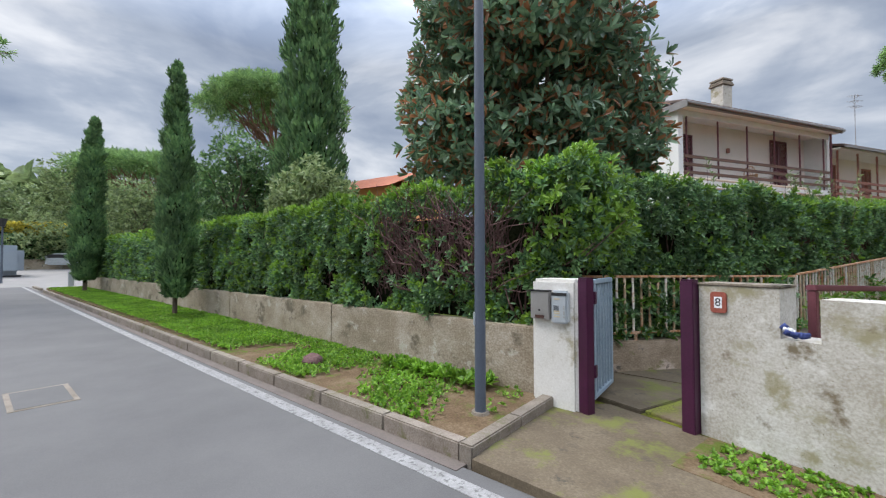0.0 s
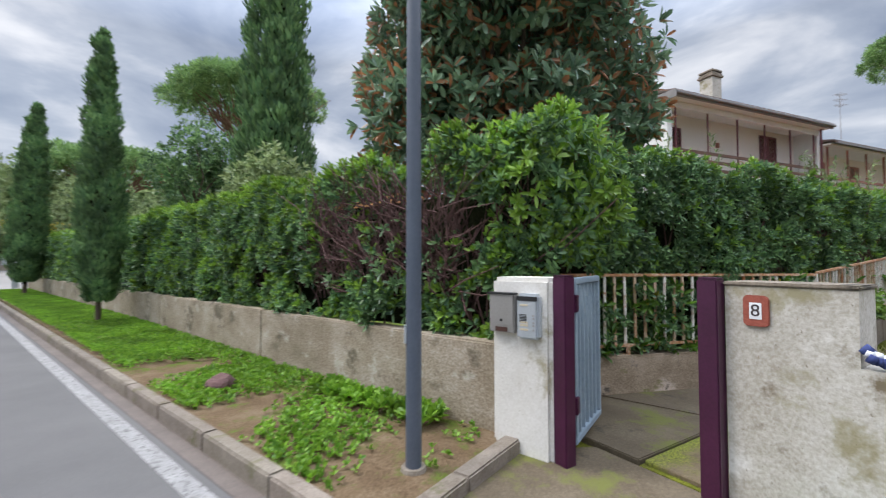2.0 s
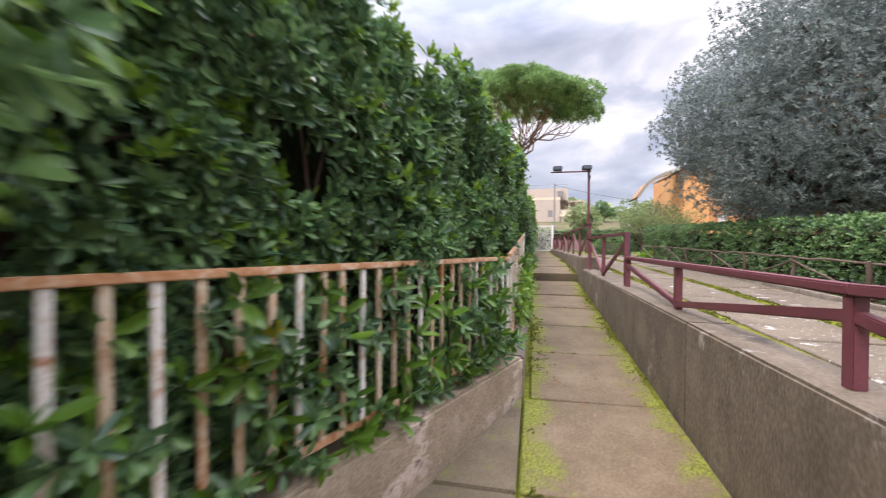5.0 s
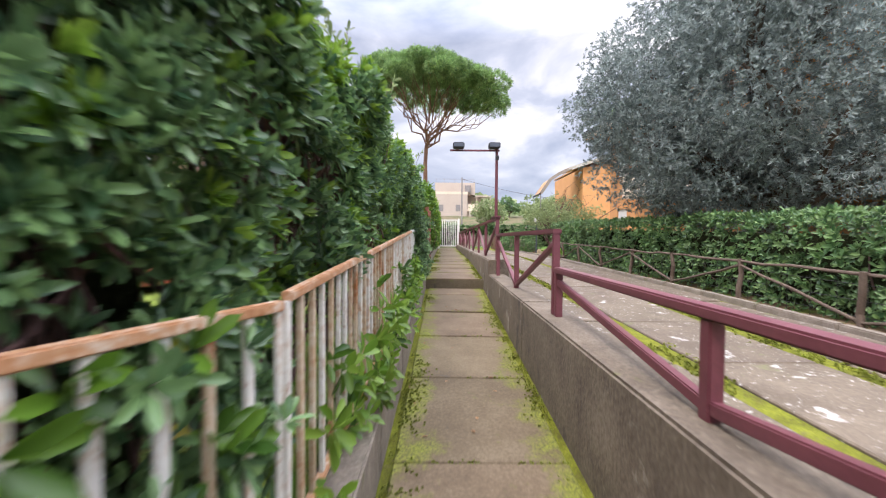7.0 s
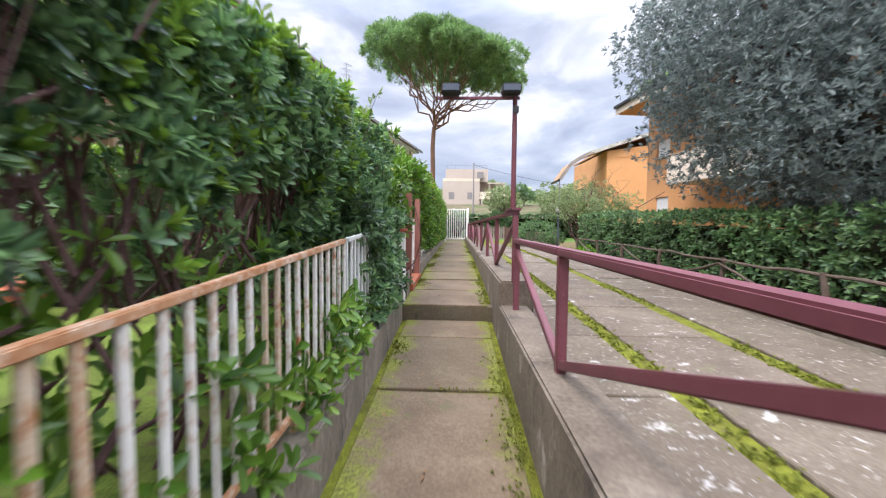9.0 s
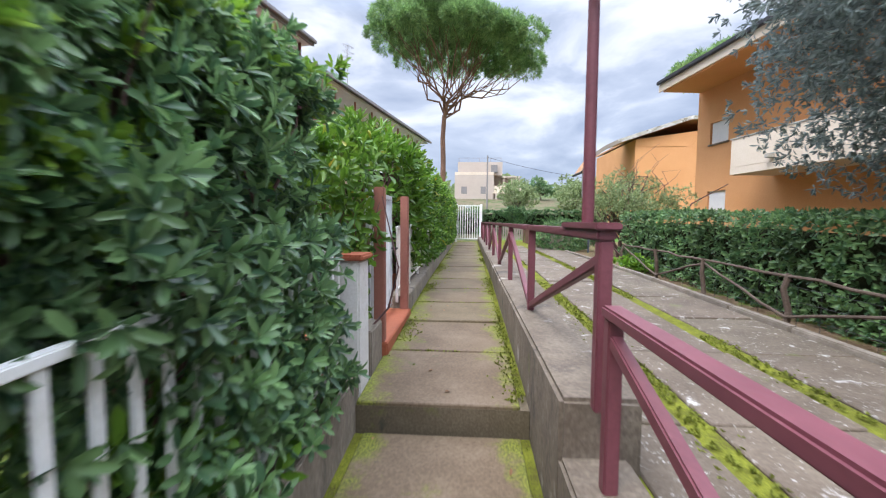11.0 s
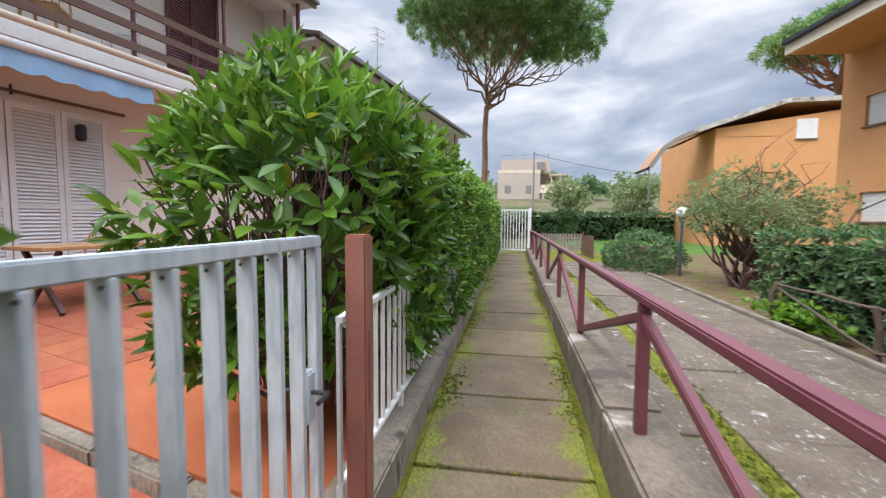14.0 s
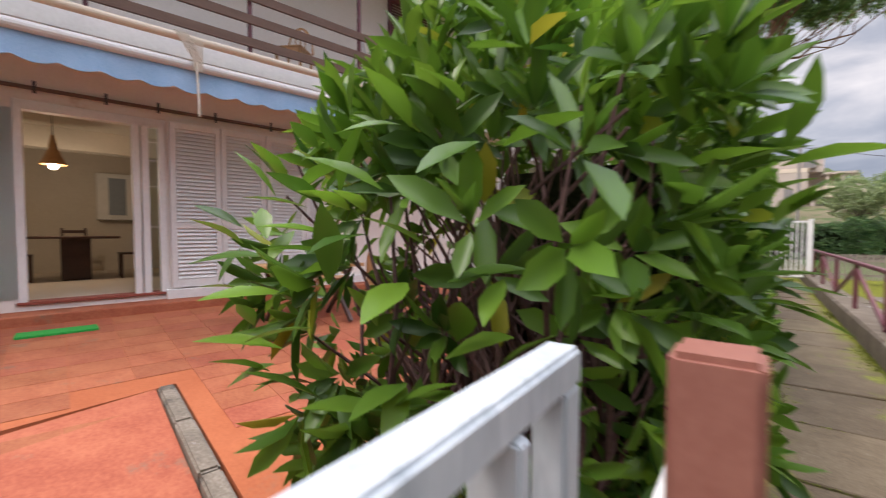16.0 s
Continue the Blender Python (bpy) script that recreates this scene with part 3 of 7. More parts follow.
def ellipsoid_points(c, r, count, low=-0.9, depth=0.22, amp=0.14, scale=1.6):
    v = unit(RNG.normal(0, 1, (count * 2, 3)))
    v = v[v[:, 2] > low][:count]
    rr = np.array(r)
    nor = unit(v / rr)
    p = np.array(c) + v * rr
    p += nor * (lumpy(p, amp, scale) - RNG.random(len(v)) ** 1.5 * depth)[:, None]
    return p, nor




# ---------------------------------------------------------------- plan
KX, KY = -0.68, 1.60
DX, DY = -0.953, -0.303


def st(s, n):
    """Street plan: s along the kerb away from the gate, n from the kerb towards the gardens."""
    return (KX + DX * s + DY * n, KY + DY * s - DX * n)


def lerp_at(v, table):
    """Straight-line reading of a short table of (place, height)."""
    for (a, za), (b, zb) in zip(table, table[1:]):
        if v <= b:
            return za + (zb - za) * max(0.0, (v - a) / (b - a))
    return table[-1][1]


def zp(y):
    """Footpath floor."""
    return lerp_at(y, [(1.0, -0.10), (3.0, -0.04), (6.2, -0.075), (12.3, 0.274), (14.25, 0.385)]) if y < 14.26 else lerp_at(y, [(14.26, 0.56), (16.2, 0.63), (19.0, 0.70), (32.0, 0.745)])


def zk(y):
    """Top of the low wall under the fence beside the footpath."""
    return lerp_at(y, [(4.3, 0.33), (7.4, 0.30), (14.3, 0.72), (17.0, 0.86), (32, 0.98)])


def zd(y):
    """Driveway."""
    return lerp_at(y, [(3.0, 0.36), (11.7, 0.58), (20.0, 0.72), (34.0, 0.74)])


def ground_z(x, y):
    n = (x - KX) * DY + (y - KY) * -DX
    z = -0.22 + 0.62 * min(1, max(0, (n - 3.5) / 12))
    far = max(0, (y - 46) / 24)
    return z + 4.6 * min(1, far) ** 1.2


# ground: one sheet to the horizon
xs = sorted(set([-1500, -700, -300, -150] + list(range(-80, 81, 4)) + [120, 200, 400, 900, 1500]))
ys = sorted(set([-1500, -600, -250, -120] + list(range(-60, 121, 4)) + [160, 260, 500, 1500]))
co = [(x, y, ground_z(x, y)) for y in ys for x in xs]
fa = [(j * len(xs) + i, j * len(xs) + i + 1, (j + 1) * len(xs) + i + 1, (j + 1) * len(xs) + i) for j in range(len(ys) - 1) for i in range(len(xs) - 1)]
tagged(mesh_from("ground", co, fa, M_DIRT, smooth=True), "bare earth ground between the gardens", "ground", kind="structure")

# road, its gutter and painted line
road = block("road", [st(-30, -0.05), st(-30, -9), st(95, -9), st(95, -0.05)], -0.6, -0.145, M_ASPHALT)
tagged(road, "worn grey asphalt road", "road", kind="structure")
line = block("road_line", [st(-8, -0.19), st(-8, -0.32), st(33, -0.32), st(33, -0.19)], -0.15, -0.141, M_LINE)
tagged(line, "worn white painted edge line on asphalt", "road marking", kind="structure")
gut = block("gutter", [st(0.05, -0.002), st(0.05, -0.13), st(26, -0.13), st(26, -0.002)], -0.16, -0.139, M_GUTTER)
tagged(gut, "reddish concrete gutter strip beside the kerb", "gutter", kind="structure")
lot = block("pavement_far", [st(27, -0.06), st(27, 1.3), st(29, 16), st(32.98, 16), st(32.98, -0.06)], -0.6, -0.12, M_LOT)
tagged(lot, "pale concrete side road entrance", "pavement", kind="structure")

lot2 = block("pavement_square", [st(33, -9), st(33, 16), st(75, 16), st(75, -9)], -0.6, lambda x, y: -0.142 + 0.048 * ((x - KX) * DX + (y - KY) * DY - 33), M_LOT)
tagged(lot2, "pale concrete square where the road ends", "pavement", kind="structure")

# verge
verge = block("verge", [st(0.12, 0.12), st(26, 0.12), st(26, 1.6), st(0.05, 1.6)], -0.3, lambda x, y: -0.03 + 0.1 * min(1, max(0, -x - 2) / 8), M_SOIL)
tagged(verge, "mossy earth verge with weeds behind the kerb", "verge", kind="structure")
apron = block("pavement_apron", [st(-0.02, -0.03), (0.9, 2.0), (2.6, 2.6), (2.6, 3.44), (-0.9, 3.44), (-1.2, 2.9)], -0.4, -0.075, M_SLAB)
tagged(apron, "worn concrete apron in front of the gate", "pavement", kind="structure")
bed = block("verge_right", [(0.15, 2.72), (3.5, 3.0), (3.5, 3.46), (0.05, 3.44)], -0.3, -0.0705, M_SOIL)
tagged(bed, "weedy strip of earth along the wall foot", "verge", kind="structure")

# kerb stones
kerb = thing("kerb", "weathered concrete kerb along the verge", "kerb", kind="structure")
for i in range(26):
    block("kerb_stone", [st(i + 0.006 + (0.12 if i == 0 else 0), 0), st(i + 0.994, 0), st(i + 0.994, 0.12), st(i + 0.006 + (0.12 if i == 0 else 0), 0.12)], -0.3, -0.005, M_KERB, kerb, 0.012)
cx, cy = st(0, 0)
ex, ey = -1.14, 2.93
kd = Vector((ex - cx, ey - cy, 0)).normalized()
ko = Vector((kd.y, -kd.x, 0))
L0 = math.hypot(ex - cx, ey - cy)
for a, b in ((0.0, 0.72), (0.73, L0)):
    p, q = Vector((cx, cy, 0)) + kd * a, Vector((cx, cy, 0)) + kd * b
    block("kerb_stone", [(p.x, p.y), (q.x, q.y), ((q - ko * 0.13).x, (q - ko * 0.13).y), ((p - ko * 0.13).x, (p - ko * 0.13).y)], -0.3, lambda x, y: 0.0 + 0.02 * (y - 1.6), M_KERB, kerb, 0.012)
for i in range(3):
    block("kerb_stone", [st(27.5 + i * 1.2, 0.0), st(28.6 + i * 1.2, 0.0), st(28.6 + i * 1.2, 0.14), st(27.5 + i * 1.2, 0.14)], -0.3, -0.01, M_KERB, kerb, 0.012)

# street wall with its pillar
sw = thing("wall_street", "low stained concrete garden wall", "wall", kind="structure")
for a, b in ((0.28, 4.0), (4.01, 8.0), (8.01, 13.0), (13.01, 26.2)):
    block("wall_panel", [st(a, 1.48), st(b, 1.48), st(b, 1.68), st(a, 1.68)], -0.4, 0.66, M_WALLST, sw, 0.015)
PV = Vector((DX, DY, 0))
PN = Vector((-0.303, 0.953, 0))
pl0 = Vector((-0.90, 3.0, 0))


def pil(a, n):
    p = pl0 + PV * a + PN * n
    return (p.x, p.y)


pillar_l = block("wall_gate_pillar", [pil(0, -0.03), pil(0.48, -0.03), pil(0.48, 0.30), pil(0, 0.30)], -0.4, 1.185, M_PLASTER2, None, 0.03)
tagged(pillar_l, "white plastered gate pillar with green stains", "gate pillar", kind="structure")

# wall on the other side of the gate
rw = thing("wall_gate_right", "peeling white plastered wall with a notch", "wall", kind="structure")
bm = bmesh.new()
for lo, hi in (((-0.02, 3.46, -0.4), (0.54, 3.74, 1.16)), ((0.54, 3.46, -0.4), (0.768, 3.74, 0.80)), ((0.768, 3.46, -0.4), (3.6, 3.74, 1.10))):
    box(bm, lo, hi)
part("wall_block", bm, M_PLASTER, rw)
boxed("coping", (-0.03, 3.45, 1.162), (0.55, 3.75, 1.185), M_CONC, rw, 0.008)

# low wall left of the footpath
lw = thing("wall_low_left", "low mossy concrete wall under the fence", "wall", kind="structure")
block("wall_panel", [(-1.18, 3.32), (-1.655, 4.29), (-1.875, 4.34), (-1.42, 3.35)], -0.4, 0.33, M_PEEL, lw, 0.03)
block("wall_panel", [(-1.655, 4.30), (-0.56, 7.40), (-0.77, 7.44), (-1.88, 4.35)], -0.4, lambda x, y: 0.33 - 0.03 * (y - 4.3) / 3, M_PEEL, lw, 0.02)
for a, b in ((7.41, 9.7), (9.705, 12.1), (12.105, 14.36)):
    block("wall_panel", [(-0.56, a), (-0.56, b), (-0.77, b), (-0.77, a + (0.045 if a < 8 else 0))], -0.3, lambda x, y: zk(y), M_CONC, lw, 0.012)
block("wall_panel", [(-0.56, 14.72), (-0.56, 15.1), (-0.80, 15.1), (-0.80, 14.72)], 0.0, 0.90, M_CONC, lw, 0.01)
for a, b in ((16.52, 20.0), (20.005, 25.0), (25.005, 31.6)):
    block("wall_panel", [(-0.56, a), (-0.56, b), (-0.80, b), (-0.80, a)], 0.0, lambda x, y: zk(y), M_CONC, lw, 0.012)

# retaining wall right of the footpath
rt = thing("wall_retaining_right", "grey concrete retaining wall beside the footpath", "wall", kind="structure")
for a, b in ((3.76, 7.0), (7.004, 10.3), (10.304, 13.45)):
    boxed("wall_panel", (0.56, a, -0.4), (0.86, b, 0.718), M_RETAIN, rt, 0.015)
for a, b in ((13.455, 17.4), (17.404, 22.0), (22.004, 27.0), (27.004, 33)):
    boxed("wall_panel", (0.565, a, -0.2), (0.92, b, 0.97), M_RETAIN, rt, 0.02)

# garden soil left, driveway bed right
garden = block("ground_garden", [(-1.85, 4.37), (-0.765, 7.45), (-0.765, 14.4), (-6.0, 14.4), (-8.5, 6.0), st(9, 1.69), st(0.97, 1.69)], -0.4, lambda x, y: 0.05 + 0.05 * max(0, y - 4), M_TURF)
tagged(garden, "patchy green turf of the garden behind the hedge", "ground", kind="structure")
drive = strip("road_driveway", 0.855, 3.43, [3.75, 11.7, 20, 34], -0.4, lambda y: zd(y) - 0.02, M_MOSS)
tagged(drive, "mossy bed of the concrete driveway", "driveway", kind="structure")
rbed = strip("ground_right_bed", 3.435, 9.5, [3.75, 11.7, 20, 34], -0.4, lambda y: zd(y) - 0.05, M_SOIL)
tagged(rbed, "bare earth bed under the clipped hedge", "ground", kind="structure")

# ---------------------------------------------------------------- footpath slabs
path = strip("pavement_footpath", -0.56, 0.56, [3.45, 6.2, 12.3, 14.25], -0.5, lambda y: zp(y) - 0.03, M_MOSS)
tagged(path, "narrow concrete slab footpath with moss in the joints", "footpath", kind="structure")
path2 = strip("pavement_upper_footpath", -0.56, 0.565, [14.5, 16.2, 19.0, 33], -0.1, lambda y: zp(y) - 0.03, M_MOSS)
tagged(path2, "upper concrete slab footpath with mossy edges", "footpath", kind="structure")


def slab(parent, x0, x1, y0, y1, zf, mat=M_PATH, proud=0.0):
    t = RNG.normal(0, 0.007, 2)
    z = lambda x, y: zf(y) + proud + t[0] * (x - x0) + t[1] * (y - y0)
    bm = bmesh.new()
    prism(bm, [(x0, y0), (x1, y0), (x1, y1), (x0, y1)], lambda x, y: zf(y) - 0.05, z)
    bmesh.ops.bevel(bm, geom=bm.edges[:], offset=0.008, segments=1, affect="EDGES")
    return part("slab", bm, mat, parent)


cuts = [3.48, 4.79, 6.04, 7.29, 8.54, 9.79, 11.04, 12.29, 13.54, 14.24]
for a, b in zip(cuts, cuts[1:]):
    g = RNG.uniform(0.008, 0.02)
    slab(path, -0.50 if a > 7 else -0.55, 0.50 if a > 7 else 0.54, a + g, b - g * 0.5, zp)
for o in ([(-1.20, 3.46), (-0.57, 3.46), (-0.57, 4.78), (-1.60, 4.42)], [(-1.60, 4.45), (-0.57, 4.80), (-0.57, 6.03), (-1.04, 6.03)], [(-1.03, 6.05), (-0.57, 6.05), (-0.57, 7.32)]):
    block("slab", o, -0.2, lambda x, y: zp(y) + 0.002, M_SLAB, path, 0.008)
block("moss_bed", [(-1.2, 3.3), (-0.565, 3.3), (-0.565, 7.38), (-1.65, 4.3)], -0.4, -0.095, M_MOSS, path)
boxed("step", (-0.56, 14.268, 0.1), (0.56, 14.498, 0.535), M_SLAB, path2)
cuts = [14.27, 15.25, 16.2] + [16.2 + 0.96 * i for i in range(1, 17)]
for a, b in zip(cuts, cuts[1:]):
    g = RNG.uniform(0.014, 0.032)
    slab(path2, -0.52 if a > 16 else -0.555, 0.50, a + (0 if a < 14.3 else g), b - g * 0.5, zp)

# driveway slabs in three lanes
for x0, x1 in ((0.95, 1.36), (1.52, 2.33), (2.52, 3.36)):
    y = 4.0
    while y < 29:
        h = 1.25
        if x1 < 2 or y > 6:
            slab(drive, x0 + RNG.normal(0, 0.01), x1 + RNG.normal(0, 0.01), y + 0.008, y + h - 0.008, zd, M_DRIVE)
        y += h
edge = thing("kerb_drive", "low stone edging along the driveway", "kerb", kind="structure")
for i in range(22):
    block("edge_stone", [(3.37, 4 + i), (3.47, 4 + i), (3.47, 4.98 + i), (3.37, 4.98 + i)], 0.1, lambda x, y: zd(y) + 0.05, M_KERB, edge, 0.012)


# ---------------------------------------------------------------- fences
def picket_fence(name, label, a, b, zbot, height, gap, mats, w=0.032, base=None):
    """Flat-bar fence from a to b; zbot(u) is the lower rail's height."""
    th = thing(name, label, "fence")
    a, b = Vector((*a, 0)), Vector((*b, 0))
    L = (b - a).length
    d = (b - a) / L
    rail_b, rail_t = bmesh.new(), bmesh.new()
    bar(rail_b, (a.x, a.y, zbot(0)), (b.x, b.y, zbot(1)), 0.03, 0.03)
    bar(rail_t, (a.x, a.y, zbot(0) + height), (b.x, b.y, zbot(1) + height), 0.035, 0.03)
    part("lower_rail", rail_b, mats[1], th)
    part("top_rail", rail_t, mats[1], th)
    bm = bmesh.new()
    box(bm, (-w / 2, -0.009, 0.012), (w / 2, 0.009, height - 0.012), 0.003)
    made = {}
    ang = math.atan2(d.y, d.x)
    k = int(L / gap)
    for i in range(k + 1):
        p = a + d * (i * L / k)
        m = Matrix.Translation((p.x, p.y, zbot(i / k))) @ Matrix.Rotation(ang + RNG.normal(0, 0.04), 4, "Z") @ Matrix.Rotation(RNG.normal(0, 0.008), 4, "Y")
        kind_ = 0 if RNG.random() < 0.68 else 2
        if kind_ not in made:
            made[kind_] = part("picket", bm.copy(), mats[kind_], th, m=m).data
        else:
            o = new("picket", made[kind_])
            o.parent, o.matrix_local = th, m
    if base:
        for i in range(base + 1):
            p = a + d * (L * i / base)
            boxed("foot", (p.x - 0.015, p.y - 0.015, zbot(i / base) - 0.16), (p.x + 0.015, p.y + 0.015, zbot(i / base)), mats[1], th)
    return th


RUSTY = (M_RUST, M_RUSTRAIL, M_TAN)
picket_fence("metal_fence", "rusty flat-bar fence on the angled low wall", (-1.80, 3.95), (-0.70, 7.42), lambda u: 0.43 - 0.03 * u, 0.735, 0.125, (M_TAN, M_RUSTRAIL, M_RUST), base=4)
picket_fence("metal_fence", "white painted fence eaten by rust beside the footpath", (-0.685, 7.43), (-0.68, 12.0), lambda u: 0.40 + 0.266 * u, 0.76, 0.118, RUSTY, base=5)
picket_fence("metal_fence", "white painted fence with rust spots beside the pillar", (-0.68, 12.08), (-0.68, 14.3), lambda u: 0.67 + 0.13 * u, 0.76, 0.115, (M_WHITEF, M_WHITEF, M_WHITEF), base=2)
picket_fence("metal_fence", "white painted flat-bar fence under the laurel", (-0.68, 16.5), (-0.68, 20.4), lambda u: 0.93 + 0.05 * u, 0.72, 0.115, (M_WHITEF, M_WHITEF, M_WHITEF), base=4)
picket_fence("metal_fence", "white painted flat-bar fence near the far gate", (-0.68, 20.6), (-0.68, 31.4), lambda u: 0.98 + 0.08 * u, 0.74, 0.13, (M_WHITEF, M_WHITEF, M_WHITEF), base=8)


def railing(name, label, posts, ztop, start_top, rise=0.0, x0=0.70):
    """Maroon tube railing: posts on the wall, a top rail and slanting bars between post foot and post head."""
    th = thing(name, label, "railing")
    bm = bmesh.new()
    bar(bm, (x0, posts[0][0] - 0.035, ztop + rise), (0.70, posts[1][0], ztop), 0.075, 0.045, 0.008)
    bar(bm, (0.70, posts[1][0], ztop), (0.70, posts[-1][0] + 0.035, ztop), 0.074, 0.045, 0.008)
    part("top_rail", bm, M_MAROON, th)
    for i, (y, z0) in enumerate(posts):
        bm = bmesh.new()
        xp = x0 if i == 0 else 0.70
        box(bm, (xp - 0.028, y - 0.03, z0), (xp + 0.028, y + 0.03, ztop - 0.02 + (rise if i == 0 else 0)), 0.006)
        part("post", bm, M_MAROON, th)
        if i:
            yp, zq = posts[i - 1]
            up = start_top if i % 2 else not start_top
            a = (x0 if i == 1 else 0.70, yp + 0.02, (ztop - 0.10) if up else zq + 0.05)
            b = (0.70, y - 0.02, z0 + 0.05 if up else (ztop - 0.10))
            bm = bmesh.new()
            bar(bm, a, b, 0.045, 0.05, 0.006)
            part("slanting_bar", bm, M_MAROON, th)
    return th


railing("metal_railing", "low maroon painted tube railing on the retaining wall", [(3.85, 0.715), (5.65, 0.715), (7.62, 0.715), (9.53, 0.715)], 1.09, False, 0.07, 0.61)
railing("metal_railing", "maroon painted tube railing on the retaining wall", [(9.62, 0.715), (11.45, 0.715), (13.22, 0.715)], 1.40, True)
railing("metal_railing", "long maroon painted railing beside the upper footpath", [(13.36, 0.967)] + [(15.28, 0.967)] + [(17.13 + 1.95 * i, 0.967) for i in range(8)], 1.68, True)

# ---------------------------------------------------------------- flood lamp on the railing
fl = thing("flood_lamp", "maroon pole with two black floodlights on a cross arm", "flood lamp")
bm = bmesh.new()
bar(bm, (0.70, 13.30, 1.715), (0.70, 13.92, 1.715), 0.10, 0.03, 0.006)
part("base_plate", bm, M_MAROON, fl)
bm = bmesh.new()
tube(bm, (0.71, 13.64, 1.725), (0.71, 13.64, 2.98), 0.028, 0.025, 12)
part("pole", bm, M_MAROON, fl)
bm = bmesh.new()
bar(bm, (0.76, 13.64, 2.90), (-0.12, 13.64, 2.90), 0.03, 0.03)
part("cross_arm", bm, M_MAROON, fl)
for x in (0.66, 0.03):
    hd = boxed("floodlight", (x - 0.10, 13.50, 2.925), (x + 0.10, 13.68, 3.02), M_BLACK, fl, 0.015, "black floodlight head")
    boxed("lens", (x - 0.085, 13.496, 2.94), (x + 0.085, 13.499, 3.005), M_LAMPG, hd)
boxed("junction_box", (0.68, 13.55, 2.72), (0.74, 13.575, 2.80), M_BLACK, fl, 0.006)

# ---------------------------------------------------------------- street gate
for nm, x0, y0, lab in (("gate_post", -0.845, 3.045, "dark purple steel gate post beside the plastered pillar"), ("gate_post", -0.085, 3.435, "dark purple steel gate post beside the wall")):
    gp = thing(nm, lab, "gate post", group="street gate posts")
    bm = bmesh.new()
    box(bm, (x0 - 0.055, y0 - 0.05, -0.12), (x0 + 0.055, y0 + 0.05, 1.195), 0.006)
    part("post", bm, M_PURPLE, gp)
    boxed("cap", (x0 - 0.052, y0 - 0.047, 1.196), (x0 + 0.052, y0 + 0.047, 1.206), M_PURPLE, gp, 0.004)


def bar_gate(name, label, a, b, z0, z1, mat, n, w=0.055, rail=0.045):
    """A gate leaf of upright flat bars in a frame, hinged at a."""
    th = thing(name, label, "gate")
    A, B = Vector((*a, 0)), Vector((*b, 0))
    d = (B - A).normalized()
    ang = math.atan2(d.y, d.x)
    L = (B - A).length
    base = Matrix.Translation((A.x, A.y, 0)) @ Matrix.Rotation(ang, 4, "Z")
    th.matrix_world = base
    for z in (z0 + rail / 2, z1 - rail / 2):
        boxed("rail", (0, -0.022, z - rail / 2), (L, 0.022, z + rail / 2), mat, th, 0.005)
    for x in (0.0, L - 0.05):
        boxed("stile", (x, -0.021, z0 + rail), (x + 0.05, 0.021, z1 - rail), mat, th, 0.004)
    for i in range(1, n):
        x = 0.025 + (L - 0.05) * i / n
        boxed("slat", (x - 0.011, -w / 2, z0 + rail), (x + 0.011, w / 2, z1 - rail), mat, th, 0.003)
    return th


sg = bar_gate("street_gate", "blue-grey steel bar gate standing open against the low wall", (-0.83, 3.12), (-1.115, 3.77), 0.04, 1.185, M_GATEBLUE, 6, 0.028)
for z in (0.25, 0.95):
    boxed("hinge", (-0.02, -0.035, z), (0.035, 0.035, z + 0.12), M_PURPLE, sg, 0.005)

# ---------------------------------------------------------------- mailbox, intercom, number plaque
PF = Matrix(((-PV.x, PN.x, 0, 0), (-PV.y, PN.y, 0, 0), (0, 0, 1, 0), (0, 0, 0, 1)))


def on_pillar(a, z):
    p = pl0 + PV * a + PN * -0.03
    return Matrix.Translation((p.x, p.y, z)) @ PF


mb = thing("mailbox", "steel mailbox with a flap set on the pillar", "mailbox", on_pillar(0.365, 0.925))
boxed("body", (-0.105, -0.05, -0.14), (0.105, 0.03, 0.135), M_STEEL, mb, 0.008)
boxed("hood", (-0.11, -0.065, 0.136), (0.11, 0.03, 0.15), M_BLACK, mb, 0.004, "dark overhanging hood")
boxed("flap", (-0.098, -0.056, -0.085), (0.098, -0.051, 0.125), M_STEEL, mb, 0.002)
boxed("name_window", (-0.05, -0.056, -0.132), (0.05, -0.051, -0.10), M_DARKWOOD, mb, 0.001)
boxed("lock", (-0.01, -0.060, -0.06), (0.01, -0.0565, -0.04), M_BLACK, mb, 0.002)
ic = thing("intercom", "silver intercom panel with a grille and name labels", "intercom", on_pillar(0.155, 0.925))
boxed("housing", (-0.088, -0.055, -0.17), (0.088, 0.03, 0.15), M_SILVER, ic, 0.02)
boxed("panel", (-0.07, -0.061, -0.155), (0.07, -0.0555, 0.095), M_SILVER, ic, 0.002)
boxed("visor", (-0.08, -0.064, 0.10), (0.08, -0.0555, 0.132), M_BLACK, ic, 0.003, "black visor strip")
for i in range(6):
    boxed("grille_slot", (-0.055, -0.0635, 0.0 - i * 0.010), (0.0, -0.0615, 0.005 - i * 0.010), M_BLACK, ic)
for z in (0.07, -0.05, -0.07, -0.10):
    boxed("name_label", (-0.05, -0.0635, z - 0.007), (0.01, -0.0615, z + 0.007), M_AMBER, ic, 0, "amber name label")
for z in (0.0, -0.02, -0.05, -0.07, -0.10):
    boxed("button", (0.045, -0.065, z - 0.006), (0.06, -0.0615, z + 0.006), M_STEEL, ic, 0.002)

